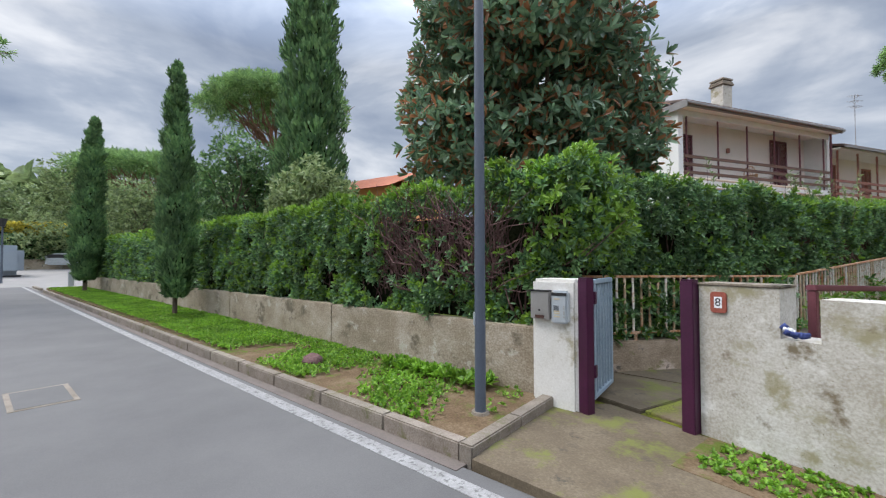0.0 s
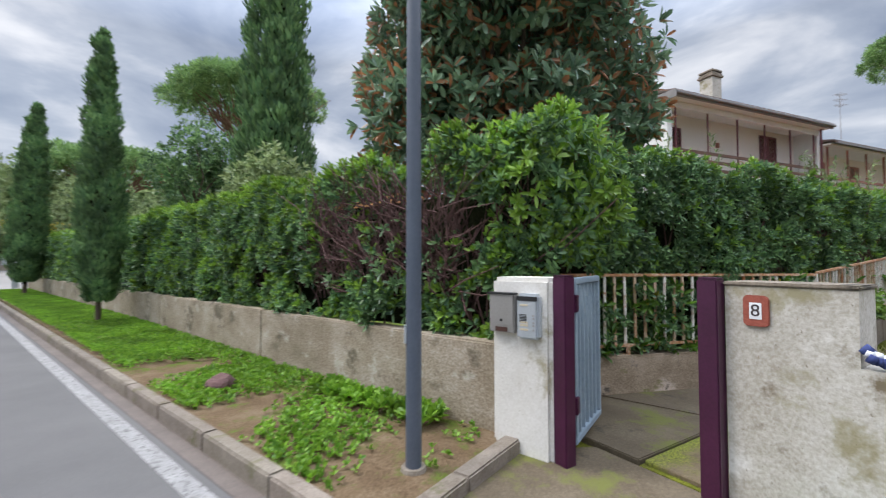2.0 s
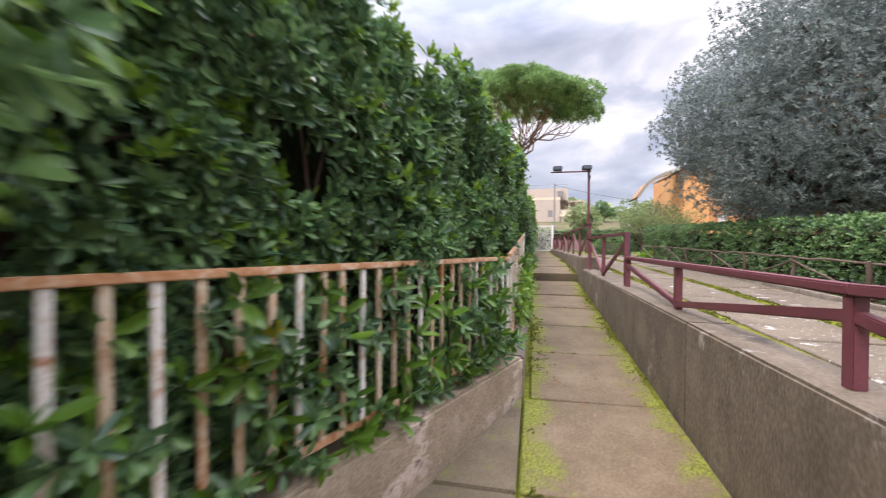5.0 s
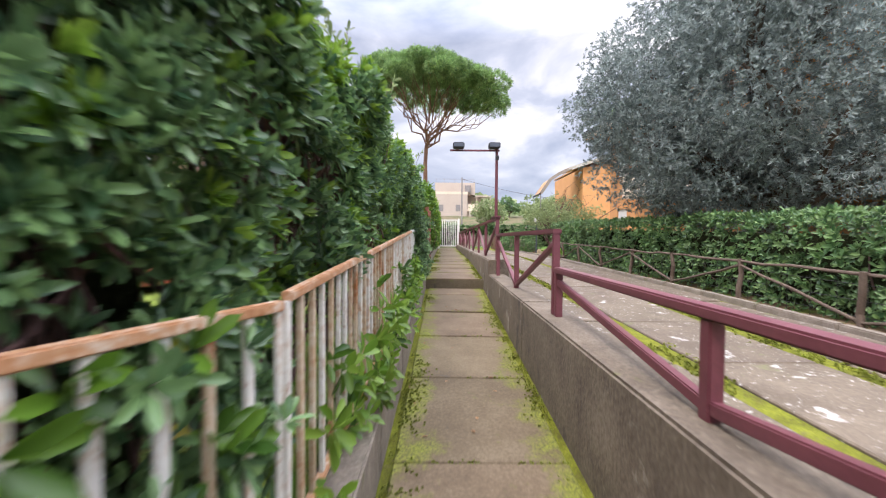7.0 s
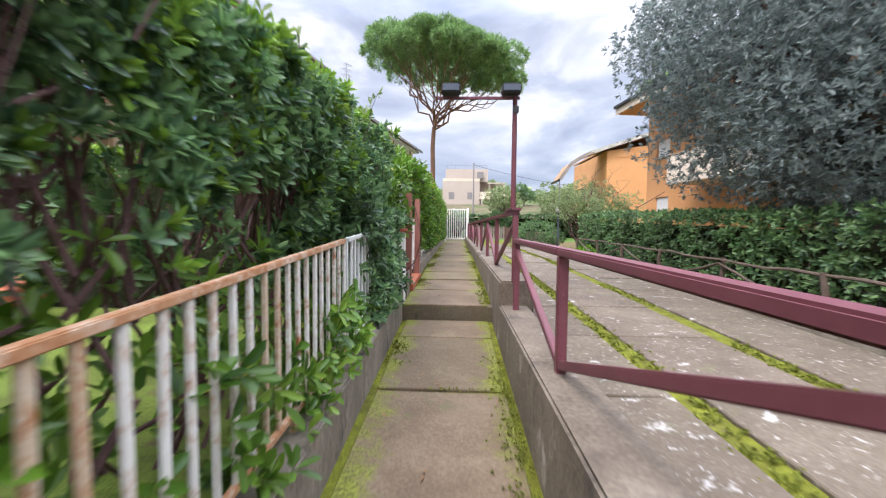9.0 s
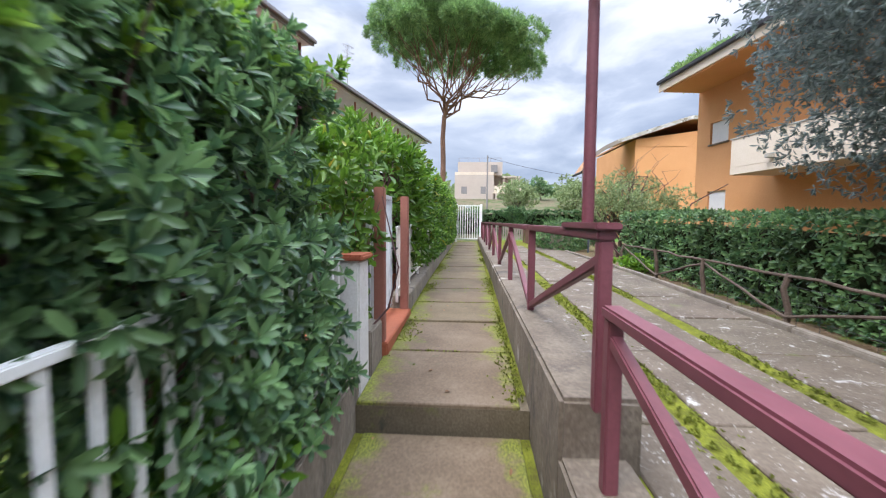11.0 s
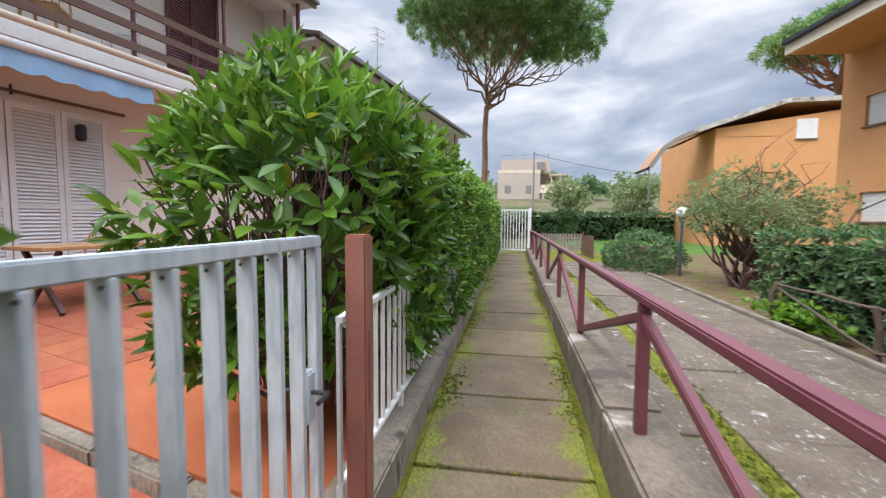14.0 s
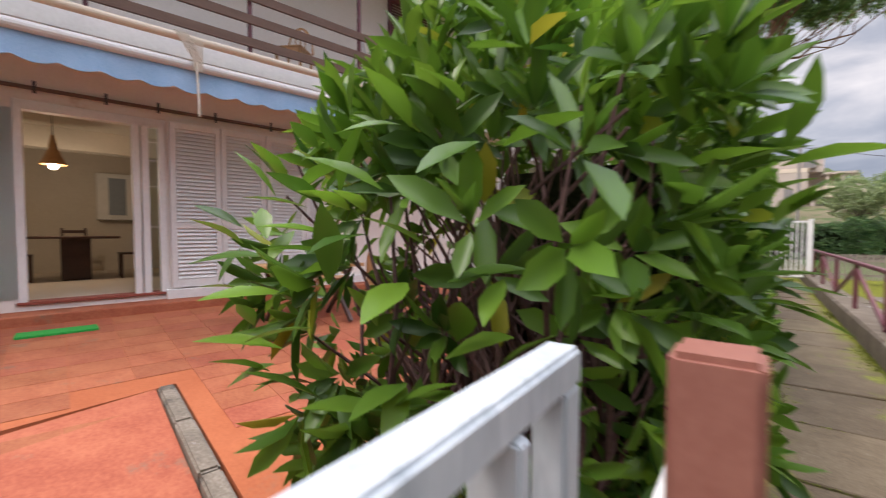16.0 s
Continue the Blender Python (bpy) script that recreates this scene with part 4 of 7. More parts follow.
nb = thing("house_number", "clay house number plaque with the figure 8", "house number", pose(0.135, 3.46, 1.03) @ Matrix.Scale(0.8, 4))
bm = bmesh.new()
prism(bm, [(-0.075, -0.085), (-0.055, -0.105), (0.055, -0.105), (0.075, -0.085), (0.075, 0.085), (0.055, 0.105), (-0.055, 0.105), (-0.075, 0.085)], 0, 0.022)
bmesh.ops.bevel(bm, geom=bm.edges[:], offset=0.004, segments=2, affect="EDGES")
bmesh.ops.rotate(bm, cent=(0, 0, 0), matrix=Matrix.Rotation(radians(90), 3, "X"), verts=bm.verts[:])
part("plaque", bm, M_PLAQUE, nb)
boxed("tile", (-0.036, -0.026, -0.056), (0.036, -0.0225, 0.056), M_PAPER, nb, 0.001, "white enamel tile")
fc = bpy.data.curves.new("figure", "FONT")
fc.body, fc.size, fc.extrude, fc.align_x, fc.align_y = "8", 0.115, 0.001, "CENTER", "CENTER"
fc.materials.append(M_INK)
fig = new("figure", fc)
fig.parent = nb
fig.matrix_local = pose(0, -0.0275, 0, 90, 0, 0)

rag = thing("cloth_bundle", "crumpled navy and white cloth lying in the wall notch", "litter")
for i, (mt, r) in enumerate(((M_NAVY, 0.026), (M_PAPER, 0.019), (M_NAVY, 0.022))):
    bm = bmesh.new()
    limb(bm, (0.545 + i * 0.01, 3.47 - 0.01 * i, 0.90 - i * 0.02), (0.62 + i * 0.02, 3.50, 0.825), r, r * 0.8, 4, 0.05, 8)
    limb(bm, (0.61 + i * 0.02, 3.50, 0.83), (0.70, 3.49, 0.85 - i * 0.006), r * 0.9, r * 0.5, 3, 0.05, 8)
    part("fold", bm, mt, rag, smooth=True)

# ---------------------------------------------------------------- street lamp on the verge
lp = thing("street_lamp", "slim grey-blue steel street lamp post with an inspection hatch", "street lamp", pose(-1.26, 2.10, -0.03))
bm = bmesh.new()
tube(bm, (0, 0, 0), (0, 0, 3.2), 0.052, 0.046, 24)
tube(bm, (0, 0, 3.19), (0, 0, 6.4), 0.046, 0.036, 24)
part("pole", bm, M_LAMPG, lp, smooth=False)
bm = bmesh.new()
tube(bm, (0, 0, 0), (0, 0, 0.025), 0.085, 0.078, 20)
part("base_ring", bm, M_KERB, lp, "concrete base collar")
boxed("hatch", (-0.022, -0.062, 0.80), (0.022, -0.045, 0.93), M_SILVER, lp, 0.008, "grey oval hatch cover", m=Matrix.Rotation(radians(-20), 4, "Z"))
bm = bmesh.new()
tube(bm, (0, 0, 6.4), (0, 0, 6.75), 0.16, 0.22, 16)
part("lantern", bm, M_DARK, lp)

# ---------------------------------------------------------------- house gate
for y, lab in ((15.16, "red-brown painted wooden gate post wrapped in laurel"), (16.50, "red-brown painted wooden gate post with a worn top")):
    gp = thing("garden_gate_post", lab, "gate post", group="garden gate posts")
    boxed("post", (-0.635, y - 0.045, 0.55), (-0.545, y + 0.045, 2.01), M_BROWN, gp, 0.008)
    boxed("keeper", (-0.544, y - 0.012, 1.30), (-0.540, y + 0.012, 1.62), M_BROWN, gp, 0.001)
gg = bar_gate("garden_gate", "galvanised steel bar gate with a latch", (-0.715, 15.22), (-0.745, 16.44), 0.76, 2.005, M_GALV, 8)
for i in range(1, 8):
    x = 0.025 + 1.07 * i / 8
    bm = bmesh.new()
    tube(bm, (x, -0.026, 1.945), (x, -0.0222, 1.945), 0.005, 0.005, 8)
    part("bolt_hole", bm, M_BLACK, gg)
lat = boxed("latch", (1.055, -0.034, 1.30), (1.125, 0.034, 1.50), M_GALV, gg, 0.008)
bm = bmesh.new()
tube(bm, (1.09, -0.10, 1.42), (1.09, 0.10, 1.42), 0.009, 0.009, 10)
tube(bm, (1.09, -0.10, 1.42), (1.00, -0.10, 1.42), 0.009, 0.009, 10)
part("latch_handle", bm, M_BLACK, lat, "black lever handle")
wp = thing("fence_pillar", "small white plastered pillar with a terracotta cap", "pillar")
boxed("shaft", (-0.83, 14.42, 0.42), (-0.57, 14.68, 1.46), M_PLASTER2, wp, 0.015)
bm = bmesh.new()
prism(bm, [(-0.86, 14.39), (-0.54, 14.39), (-0.54, 14.71), (-0.86, 14.71)], 1.46, 1.50)
bmesh.ops.bevel(bm, geom=bm.edges[:], offset=0.012, segments=2, affect="EDGES")
part("cap", bm, M_TERRA, wp, "terracotta tile cap")
th = boxed("doorstep", (-1.0, 15.1, 0.4), (-0.515, 16.5, 0.70), M_TERRA, None, 0.01)
tagged(th, "terracotta doorstep under the garden gate", "doorstep", kind="structure")

# ---------------------------------------------------------------- terrace
HU, HV = Vector((0.181, 0.983, 0)), Vector((0.983, -0.181, 0))
H0 = Vector((-6.55, 15.75, 0))


def hp(u, v):
    """House plan: u along the balcony's front, v out towards the footpath."""
    p = H0 + HU * u + HV * v
    return (p.x, p.y)


def zt(x, y):
    """The terrace falls gently from the house towards the footpath."""
    v = (Vector((x, y, 0)) - H0).dot(HV)
    return 1.10 - 0.085 * (v + 0.55)


KA, KB = Vector((-1.0, 16.56, 0)), Vector((-4.35, 17.2, 0))
gst = block("floor_gate_strip", [(-1.0, 14.9), (-1.0, 16.55), (-4.35, 17.19), (-4.2, 14.9)], 0.1, lambda x, y: zt(x, y) - 0.10 * min(1, max(0, (x + 4.35) / 2.2)) - 0.002, M_TERRA)
tagged(gst, "red tiled strip inside the garden gate", "floor", kind="structure")
terrace = block("floor_terrace", [(-0.82, 16.68), (-0.82, 23.5), hp(8, -1.05), hp(-3.5, -1.05), (-4.36, 14.0), (-4.36, 17.34)], 0.1, lambda x, y: zt(x, y) - 0.004, M_TERRA2)
tagged(terrace, "red tiled terrace in front of the house", "floor", kind="structure")
tk = thing("kerb_terrace", "crumbling concrete kerb between two floor levels", "kerb", kind="structure")
for i in range(5):
    p, q = KA.lerp(KB, (i + 0.005) / 5), KA.lerp(KB, (i + 0.992) / 5)
    o = Vector((0.022, 0.115, 0))
    j = RNG.normal(0, 0.006)
    block("kerb_stone", [(p.x, p.y), (q.x, q.y), ((q + o).x, (q + o).y), ((p + o).x, (p + o).y)], 0.3, lambda x, y: zt(x, y) + 0.012 + j, M_CONC, tk, 0.014)
for i in range(24):
    for j in range(14):
        u, v = -3.2 + i * 0.41, -0.55 + j * 0.31
        p = [hp(u + a, v + b) for a, b in ((0.003, 0.003), (0.407, 0.003), (0.407, 0.307), (0.003, 0.307))]
        if all(q[0] < -3.25 + 0.182 * max(0, q[1] - 17.1) and (q[0] < -4.36 or q[1] > 17.36 - 0.19 * (q[0] + 4.36)) for q in p):
            block("floor_tile", p, 0.6, lambda x, y: zt(x, y) + 0.001, M_TERRA, terrace)
for i in range(9):
    for j in range(12):
        u, v = -1.2 + i * 0.41, 1.9 + j * 0.31
        p = [hp(u + a, v + b) for a, b in ((0.004, 0.004), (0.406, 0.004), (0.406, 0.306), (0.004, 0.306))]
        if all(-4.30 < q[0] < -1.05 and 14.95 < q[1] < 16.50 - 0.19 * (q[0] + 1.0) for q in p):
            block("floor_tile", p, 0.5, lambda x, y: zt(x, y) - 0.10 * min(1, max(0, (x + 4.35) / 2.2)) + 0.002, M_TERRA, gst)
mat_ = boxed("door_mat", (0, 0, 0), (0.66, 0.40, 0.025), M_GREENMAT, None, 0.006, m=Matrix.Translation((*hp(0.92, -0.05), zt(*hp(1.2, 0.1)) + 0.012)) @ Matrix.Rotation(math.atan2(HU.y, HU.x), 4, "Z"))
tagged(mat_, "bright green doormat on the red terrace", "doormat")

# ---------------------------------------------------------------- left house
hs = thing("row_house", "pale rendered two-storey row house with a brown balcony", "house")
WV = -1.0


def hbox(name, u0, u1, v0, v1, z0, z1, mat, parent, bevel=0.0, label=""):
    bm = bmesh.new()
    prism(bm, [hp(u0, v0), hp(u1, v0), hp(u1, v1), hp(u0, v1)], z0, z1)
    if bevel:
        bmesh.ops.bevel(bm, geom=bm.edges[:], offset=bevel, segments=1, affect="EDGES")
    return part(name, bm, mat, parent, label)


UL, UR = -0.4, 8.6
ZE = 6.98
for a, b, z0, z1 in ((UL, 0.95, 1.0, 4.2), (0.95, 2.36, 3.60, 4.2), (2.36, UR, 1.0, 4.2), (0.95, 2.36, 1.0, 1.30),
                     (UL, UR, 4.2, ZE)):
    hbox("wall", a, b, WV - 0.25, WV, z0, z1, M_PINKISH, hs)
hbox("side_wall", UL - 0.25, UL, WV - 8, 0.0, -0.2, ZE, M_WHITE, hs)
hbox("side_wall", UR, UR + 0.2, WV - 8, -0.12, 0.2, ZE, M_WHITE, hs)
hbox("wall", UL, UR, WV - 8.2, WV - 8, 0, ZE, M_PINKISH, hs)
hbox("balcony_slab", UL, UR, WV, 0.0, 4.22, 4.45, M_WHITE, hs, 0.01)
hbox("ground_sill", UL, UR, WV, WV + 0.42, 1.0, 1.21, M_TERRA, hs, 0.01, "red tiled step along the wall")
hbox("white_sill", 2.36, UR, WV, WV + 0.10, 1.21, 1.34, M_WHITE, hs, 0.005)
hbox("roof_soffit", UL - 0.3, UR + 0.2, WV - 8.4, 0.32, ZE, ZE + 0.07, M_WHITE, hs)
hbox("beam", UL, UR, -0.16, -0.02, ZE - 0.22, ZE - 0.002, M_WHITE, hs)
bm = bmesh.new()
roof = [(*hp(UL - 0.35, 0.42), ZE + 0.10), (*hp(UR + 0.2, 0.42), ZE + 0.10), (*hp(UR + 0.2, -4.6), ZE + 1.35), (*hp(UL - 0.35, -4.6), ZE + 1.35)]
vs = [bm.verts.new(v) for v in roof] + [bm.verts.new((x, y, z + 0.08)) for x, y, z in roof]
for f in ((0, 1, 2, 3), (7, 6, 5, 4), (0, 4, 5, 1), (1, 5, 6, 2), (2, 6, 7, 3), (3, 7, 4, 0)):
    bm.faces.new([vs[i] for i in f])
rf = part("roof", bm, M_ROOF, hs, "dark tiled roof")
for i in range(30):
    u = UL - 0.3 + i * (UR - UL + 0.5) / 30
    bm = bmesh.new()
    tube(bm, (*hp(u, 0.40), ZE + 0.15), (*hp(u, -4.6), ZE + 1.42), 0.055, 0.055, 8)
    part("roof_tile", bm, M_ROOF, rf)
hbox("gutter", UL - 0.35, UR + 0.2, 0.42, 0.50, ZE + 0.02, ZE + 0.12, M_EAVE, hs, 0.02)
hbox("fascia", UL - 0.32, UR + 0.2, 0.325, 0.40, ZE - 0.03, ZE + 0.10, M_EAVE, hs)
hbox("verge_board", UL - 0.40, UL - 0.352, -4.6, 0.50, ZE - 0.12, ZE + 0.16, M_EAVE, hs, 0.01, "grey verge board on the gable")
ch = hbox("chimney", 3.15, 3.7, -1.5, -0.95, ZE + 0.3, ZE + 1.85, M_PLASTER, hs, 0.01)
hbox("chimney_cap", 3.09, 3.76, -1.56, -0.89, ZE + 1.86, ZE + 1.94, M_CONC, ch, 0.01)
for k in range(2):
    hbox("chimney_cap", 3.12, 3.73, -1.53, -0.92, ZE + 1.95 + k * 0.12, ZE + 2.03 + k * 0.12, M_CONC, ch, 0.01)
for i in range(6):
    u = UL + 0.25 + i * 1.68
    hbox("balcony_post", u, u + 0.045, -0.10, -0.055, 4.45, ZE - 0.22, M_MAROON, hs)
for z in (4.60, 4.90, 5.20):
    hbox("balcony_board", UL, UR, -0.055, -0.02, z, z + 0.12, M_WOOD, hs, 0.006)
bm = bmesh.new()
tube(bm, (*hp(UR - 0.05, 0.06), 1.0), (*hp(UR - 0.05, 0.06), ZE), 0.045, 0.045, 12)
part("downpipe", bm, M_MAROON, hs, "maroon downpipe")


def shutter_pair(parent, u0, u1, z0, z1, v, mat, label=""):
    """Two louvred leaves side by side."""
    for a, b in ((u0, (u0 + u1) / 2 - 0.005), ((u0 + u1) / 2 + 0.005, u1)):
        lf = hbox("shutter", a, a + 0.07, v, v + 0.035, z0, z1, mat, parent, 0.003, label)
        hbox("stile", b - 0.07, b, v, v + 0.035, z0, z1, mat, lf)
        for q0, q1 in ((z0, z0 + 0.11), (z0 + (z1 - z0) * 0.36, z0 + (z1 - z0) * 0.36 + 0.08), (z1 - 0.09, z1)):
            hbox("cross_rail", a + 0.07, b - 0.07, v + 0.002, v + 0.033, q0, q1, mat, lf)
        for q0, q1 in ((z0 + 0.11, z0 + (z1 - z0) * 0.36), (z0 + (z1 - z0) * 0.36 + 0.08, z1 - 0.09)):
            n = max(3, int((q1 - q0) / 0.052))
            bm = bmesh.new()
            for i in range(n):
                z = q0 + (q1 - q0) * (i + 0.5) / n
                pts = [(hp(a + 0.07, v + 0.006), z + 0.022), (hp(b - 0.07, v + 0.006), z + 0.022), (hp(b - 0.07, v + 0.030), z - 0.020), (hp(a + 0.07, v + 0.030), z - 0.020)]
                vv = [bm.verts.new((*p, zz)) for p, zz in pts] + [bm.verts.new((*p, zz + 0.007)) for p, zz in pts]
                for f in ((0, 1, 2, 3), (7, 6, 5, 4), (0, 4, 5, 1), (1, 5, 6, 2), (2, 6, 7, 3), (3, 7, 4, 0)):
                    bm.faces.new([vv[k] for k in f])
            part("louvres", bm, mat, lf)


shutter_pair(hs, 2.43, 3.72, 1.36, 3.66, WV + 0.03, M_WHITE, "white louvred shutter")
shutter_pair(hs, 3.74, 5.0, 1.36, 3.66, WV + 0.03, M_WHITE, "white louvred shutter")
hbox("shutter_track", UL, 5.3, WV + 0.02, WV + 0.05, 3.78, 3.82, M_WOOD, hs)
for u in (0.2, 1.1, 1.75, 2.3, 3.0, 3.8):
    hbox("track_hanger", u, u + 0.03, WV + 0.05, WV + 0.06, 3.74, 3.88, M_DARK, hs)
shutter_pair(hs, 0.7, 1.3, 4.5, 6.45, WV + 0.01, M_MAROON, "dark red louvred shutter")
shutter_pair(hs, 6.12, 7.28, 4.5, 6.75, WV + 0.01, M_MAROON, "dark red louvred shutter")
hbox("wall_lamp", 3.3, 3.42, WV, WV + 0.12, 5.9, 6.1, M_BROWN, hs, 0.02)
hbox("porch_lantern", 4.55, 4.67, WV + 0.02, WV + 0.16, 3.25, 3.5, M_DARK, hs, 0.03, "small black wall lantern")

# glazed door
dr = thing("door_glazed", "open white glazed sliding door", "door", kind="structure")
for u in (0.92, 2.02, 2.12, 2.31):
    hbox("door_frame", u, u + 0.08, WV - 0.12, WV + 0.02, 1.31, 3.62, M_WHITE, dr, 0.004)
hbox("door_frame", 0.92, 2.39, WV - 0.12, WV + 0.02, 3.55, 3.66, M_WHITE, dr, 0.004)
hbox("door_sill", 0.9, 2.4, WV - 0.2, WV + 0.03, 1.28, 1.315, M_PLAQUE, dr, 0.004)
GLASS = bpy.data.materials.new("clear_glass")
GLASS.use_nodes = True
gb = GLASS.node_tree.nodes["Principled BSDF"]
gb.inputs["Transmission Weight"].default_value, gb.inputs["Roughness"].default_value = 1.0, 0.02
gb.inputs["Base Color"].default_value = (0.86, 0.93, 0.93, 1)
gl = hbox("side_pane", 2.20, 2.31, WV - 0.06, WV - 0.05, 1.35, 3.55, GLASS, dr)
gl.visible_shadow = False
for z in (2.2, 2.75, 3.1, 3.35):
    hbox("glazing_bar", 2.20, 2.31, WV - 0.048, WV - 0.040, z, z + 0.015, M_WHITE, dr)
gl = hbox("door_pane", 0.45, 0.92, WV + 0.004, WV + 0.012, 1.35, 3.55, GLASS, dr)
hbox("door_frame", 0.38, 0.45, WV + 0.003, WV + 0.03, 1.31, 3.6, M_WHITE, dr)

# room behind the door
rm = thing("room_shell", "plain cream room behind the open door", "room", kind="structure")
hbox("floor_room", -0.2, 4.5, WV - 5.0, WV - 0.25, 1.1, 1.29, M_ROOM, rm)
hbox("wall_room_back", -0.2, 4.5, WV - 5.2, WV - 5.0, 1.1, 4.1, M_ROOM, rm)
hbox("wall_room_side", -0.4, -0.2, WV - 5.2, WV - 0.25, 1.1, 4.1, M_ROOM, rm)
hbox("wall_room_side", 4.5, 4.7, WV - 5.2, WV - 0.25, 1.1, 4.1, M_ROOM, rm)
hbox("ceiling_room", -0.4, 4.7, WV - 5.2, WV - 0.25, 4.0, 4.04, M_ROOM, rm)
hbox("beam_room", -0.2, 4.5, WV - 3.6, WV - 3.3, 3.62, 3.999, M_ROOM, rm)
rt_ = thing("dining_table", "dark wooden dining table in the room", "table")
hbox("tabletop", 0.9, 2.1, WV - 3.4, WV - 2.6, 2.02, 2.06, M_DARKWOOD, rt_, 0.006)
hbox("pedestal", 1.3, 1.7, WV - 3.15, WV - 2.85, 1.29, 2.02, M_DARKWOOD, rt_, 0.01)


def room_chair(u, v, turn):
    c = thing("dining_chair", "dark wooden ladder-back chair at the dining table", "chair", group="dining chairs")
    c.matrix_world = Matrix.Translation((*hp(u, v), 1.29)) @ Matrix.Rotation(math.atan2(HU.y, HU.x) + radians(turn), 4, "Z")
    boxed("seat", (-0.2, -0.2, 0.43), (0.2, 0.2, 0.46), M_DARKWOOD, c, 0.006)
    for x in (-0.19, 0.15):
        boxed("leg", (x, -0.19, 0), (x + 0.04, -0.15, 0.43), M_DARKWOOD, c)
        boxed("leg", (x, 0.15, 0), (x + 0.04, 0.19, 0.92), M_DARKWOOD, c)
    for z in (0.58, 0.70, 0.82):
        boxed("back_slat", (-0.15, 0.16, z), (0.15, 0.18, z + 0.06), M_DARKWOOD, c)
    return c


room_chair(0.75, -4.0, 90)
room_chair(2.3, -4.0, -90)
room_chair(1.5, -4.75, 0)
pd = thing("pendant_lamp", "red and straw pendant lamp lit over the table", "lamp")
bm = bmesh.new()
tube(bm, (*hp(1.25, -3.4), 3.7), (*hp(1.25, -3.4), 4.0), 0.006, 0.006, 6)
part("cable", bm, M_DARK, pd)
bm = bmesh.new()
tube(bm, (*hp(1.25, -3.4), 3.22), (*hp(1.25, -3.4), 3.5), 0.17, 0.05, 14)
tube(bm, (*hp(1.25, -3.4), 3.5), (*hp(1.25, -3.4), 3.7), 0.06, 0.02, 10)
part("shade", bm, M_OAK, pd, "straw shade")
EM = bpy.data.materials.new("lamp_bulb")
EM.use_nodes = True
EM.node_tree.nodes["Principled BSDF"].inputs["Emission Color"].default_value = (1, 0.82, 0.55, 1)
EM.node_tree.nodes["Principled BSDF"].inputs["Emission Strength"].default_value = 18
bm = bmesh.new()
bmesh.ops.create_uvsphere(bm, u_segments=12, v_segments=8, radius=0.06, matrix=Matrix.Translation((*hp(1.25, -3.4), 3.2)))
part("bulb", bm, EM, pd)
rl = bpy.data.lights.new("room_lamp", "POINT")
rl.energy, rl.color, rl.shadow_soft_size = 15, (1, 0.84, 0.62), 0.08
new("room_lamp", rl).location = (*hp(1.25, -3.4), 3.05)
wc = thing("cabinet", "small white wall cupboard with a window panel", "cabinet")
hbox("body", 1.9, 2.6, -5.98, -5.7, 2.4, 3.4, M_WHITE, wc, 0.01)
hbox("pane", 2.1, 2.4, -5.695, -5.69, 2.5, 3.3, M_BIN, wc)

# awning with two rolled tubes
aw = thing("awning", "rolled blue awning with a scalloped edge on white tubes", "awning")
bm = bmesh.new()
tube(bm, (*hp(-2.6, 0.16), 4.10), (*hp(5.9, 0.16), 4.10), 0.055, 0.055, 14)
part("roller", bm, M_WHITE, aw, "white roller tube", smooth=False)
bm = bmesh.new()
tube(bm, (*hp(-2.6, 0.22), 4.38), (*hp(6.6, 0.22), 4.38), 0.045, 0.045, 14)
part("front_bar", bm, M_CREAM, aw, "cream front bar")
top, low, fcs = [], [], []
K = 240
for i in range(K + 1):
    u = -2.6 + 7.6 * i / K
    sway = 0.012 * math.sin(u * 9)
    top.append((*hp(u, 0.15 + sway * 0.3), 4.055))
    low.append((*hp(u, 0.17 + sway), 3.82 - 0.045 * abs(math.sin(u * math.pi / 0.33))))
co = top + low + [(x + HV.x * 0.006, y + HV.y * 0.006, z) for x, y, z in top + low]
n0 = K + 1
for i in range(K):
    fcs += [(i, i + 1, n0 + i + 1, n0 + i), (2 * n0 + i, 3 * n0 + i, 3 * n0 + i + 1, 2 * n0 + i + 1), (n0 + i, n0 + i + 1, 3 * n0 + i + 1, 3 * n0 + i), (i, 2 * n0 + i, 2 * n0 + i + 1, i + 1)]
mesh_from("valance", co, fcs, M_BLUE, aw, "faded blue scalloped valance")
cd = thing("cord", "cream cord looped over the awning tubes", "cord")
bm = bmesh.new()
for i in range(5):
    tube(bm, (*hp(2.45 + i * 0.03, 0.30), 4.36), (*hp(2.5 + i * 0.02, 0.235), 4.03), 0.010, 0.010, 6)
    tube(bm, (*hp(2.3 + i * 0.03, 0.29), 4.42), (*hp(2.5 + i * 0.02, 0.25), 4.14), 0.010, 0.010, 6)
tube(bm, (*hp(2.52, 0.25), 4.12), (*hp(2.54, 0.26), 3.50), 0.012, 0.012, 6)
part("rope", bm, M_CORD, cd)

# table and chairs on the terrace
TM = Matrix.Translation((*hp(3.62, 0.78), zt(*hp(3.62, 0.78)) + 0.002)) @ Matrix.Rotation(math.atan2(HU.y, HU.x), 4, "Z")
tb = thing("terrace_table", "light wooden table on crossed dark metal legs", "table", TM)
boxed("tabletop", (-0.6, -0.38, 0.71), (0.6, 0.38, 0.75), M_OAK, tb, 0.008)
for x in (-0.42, 0.42):
    for s in (-1, 1):
        bm = bmesh.new()
        bar(bm, (x, -0.33 * s, 0.0), (x, 0.33 * s, 0.70), 0.05, 0.05)
        part("leg", bm, M_DARKWOOD, tb)


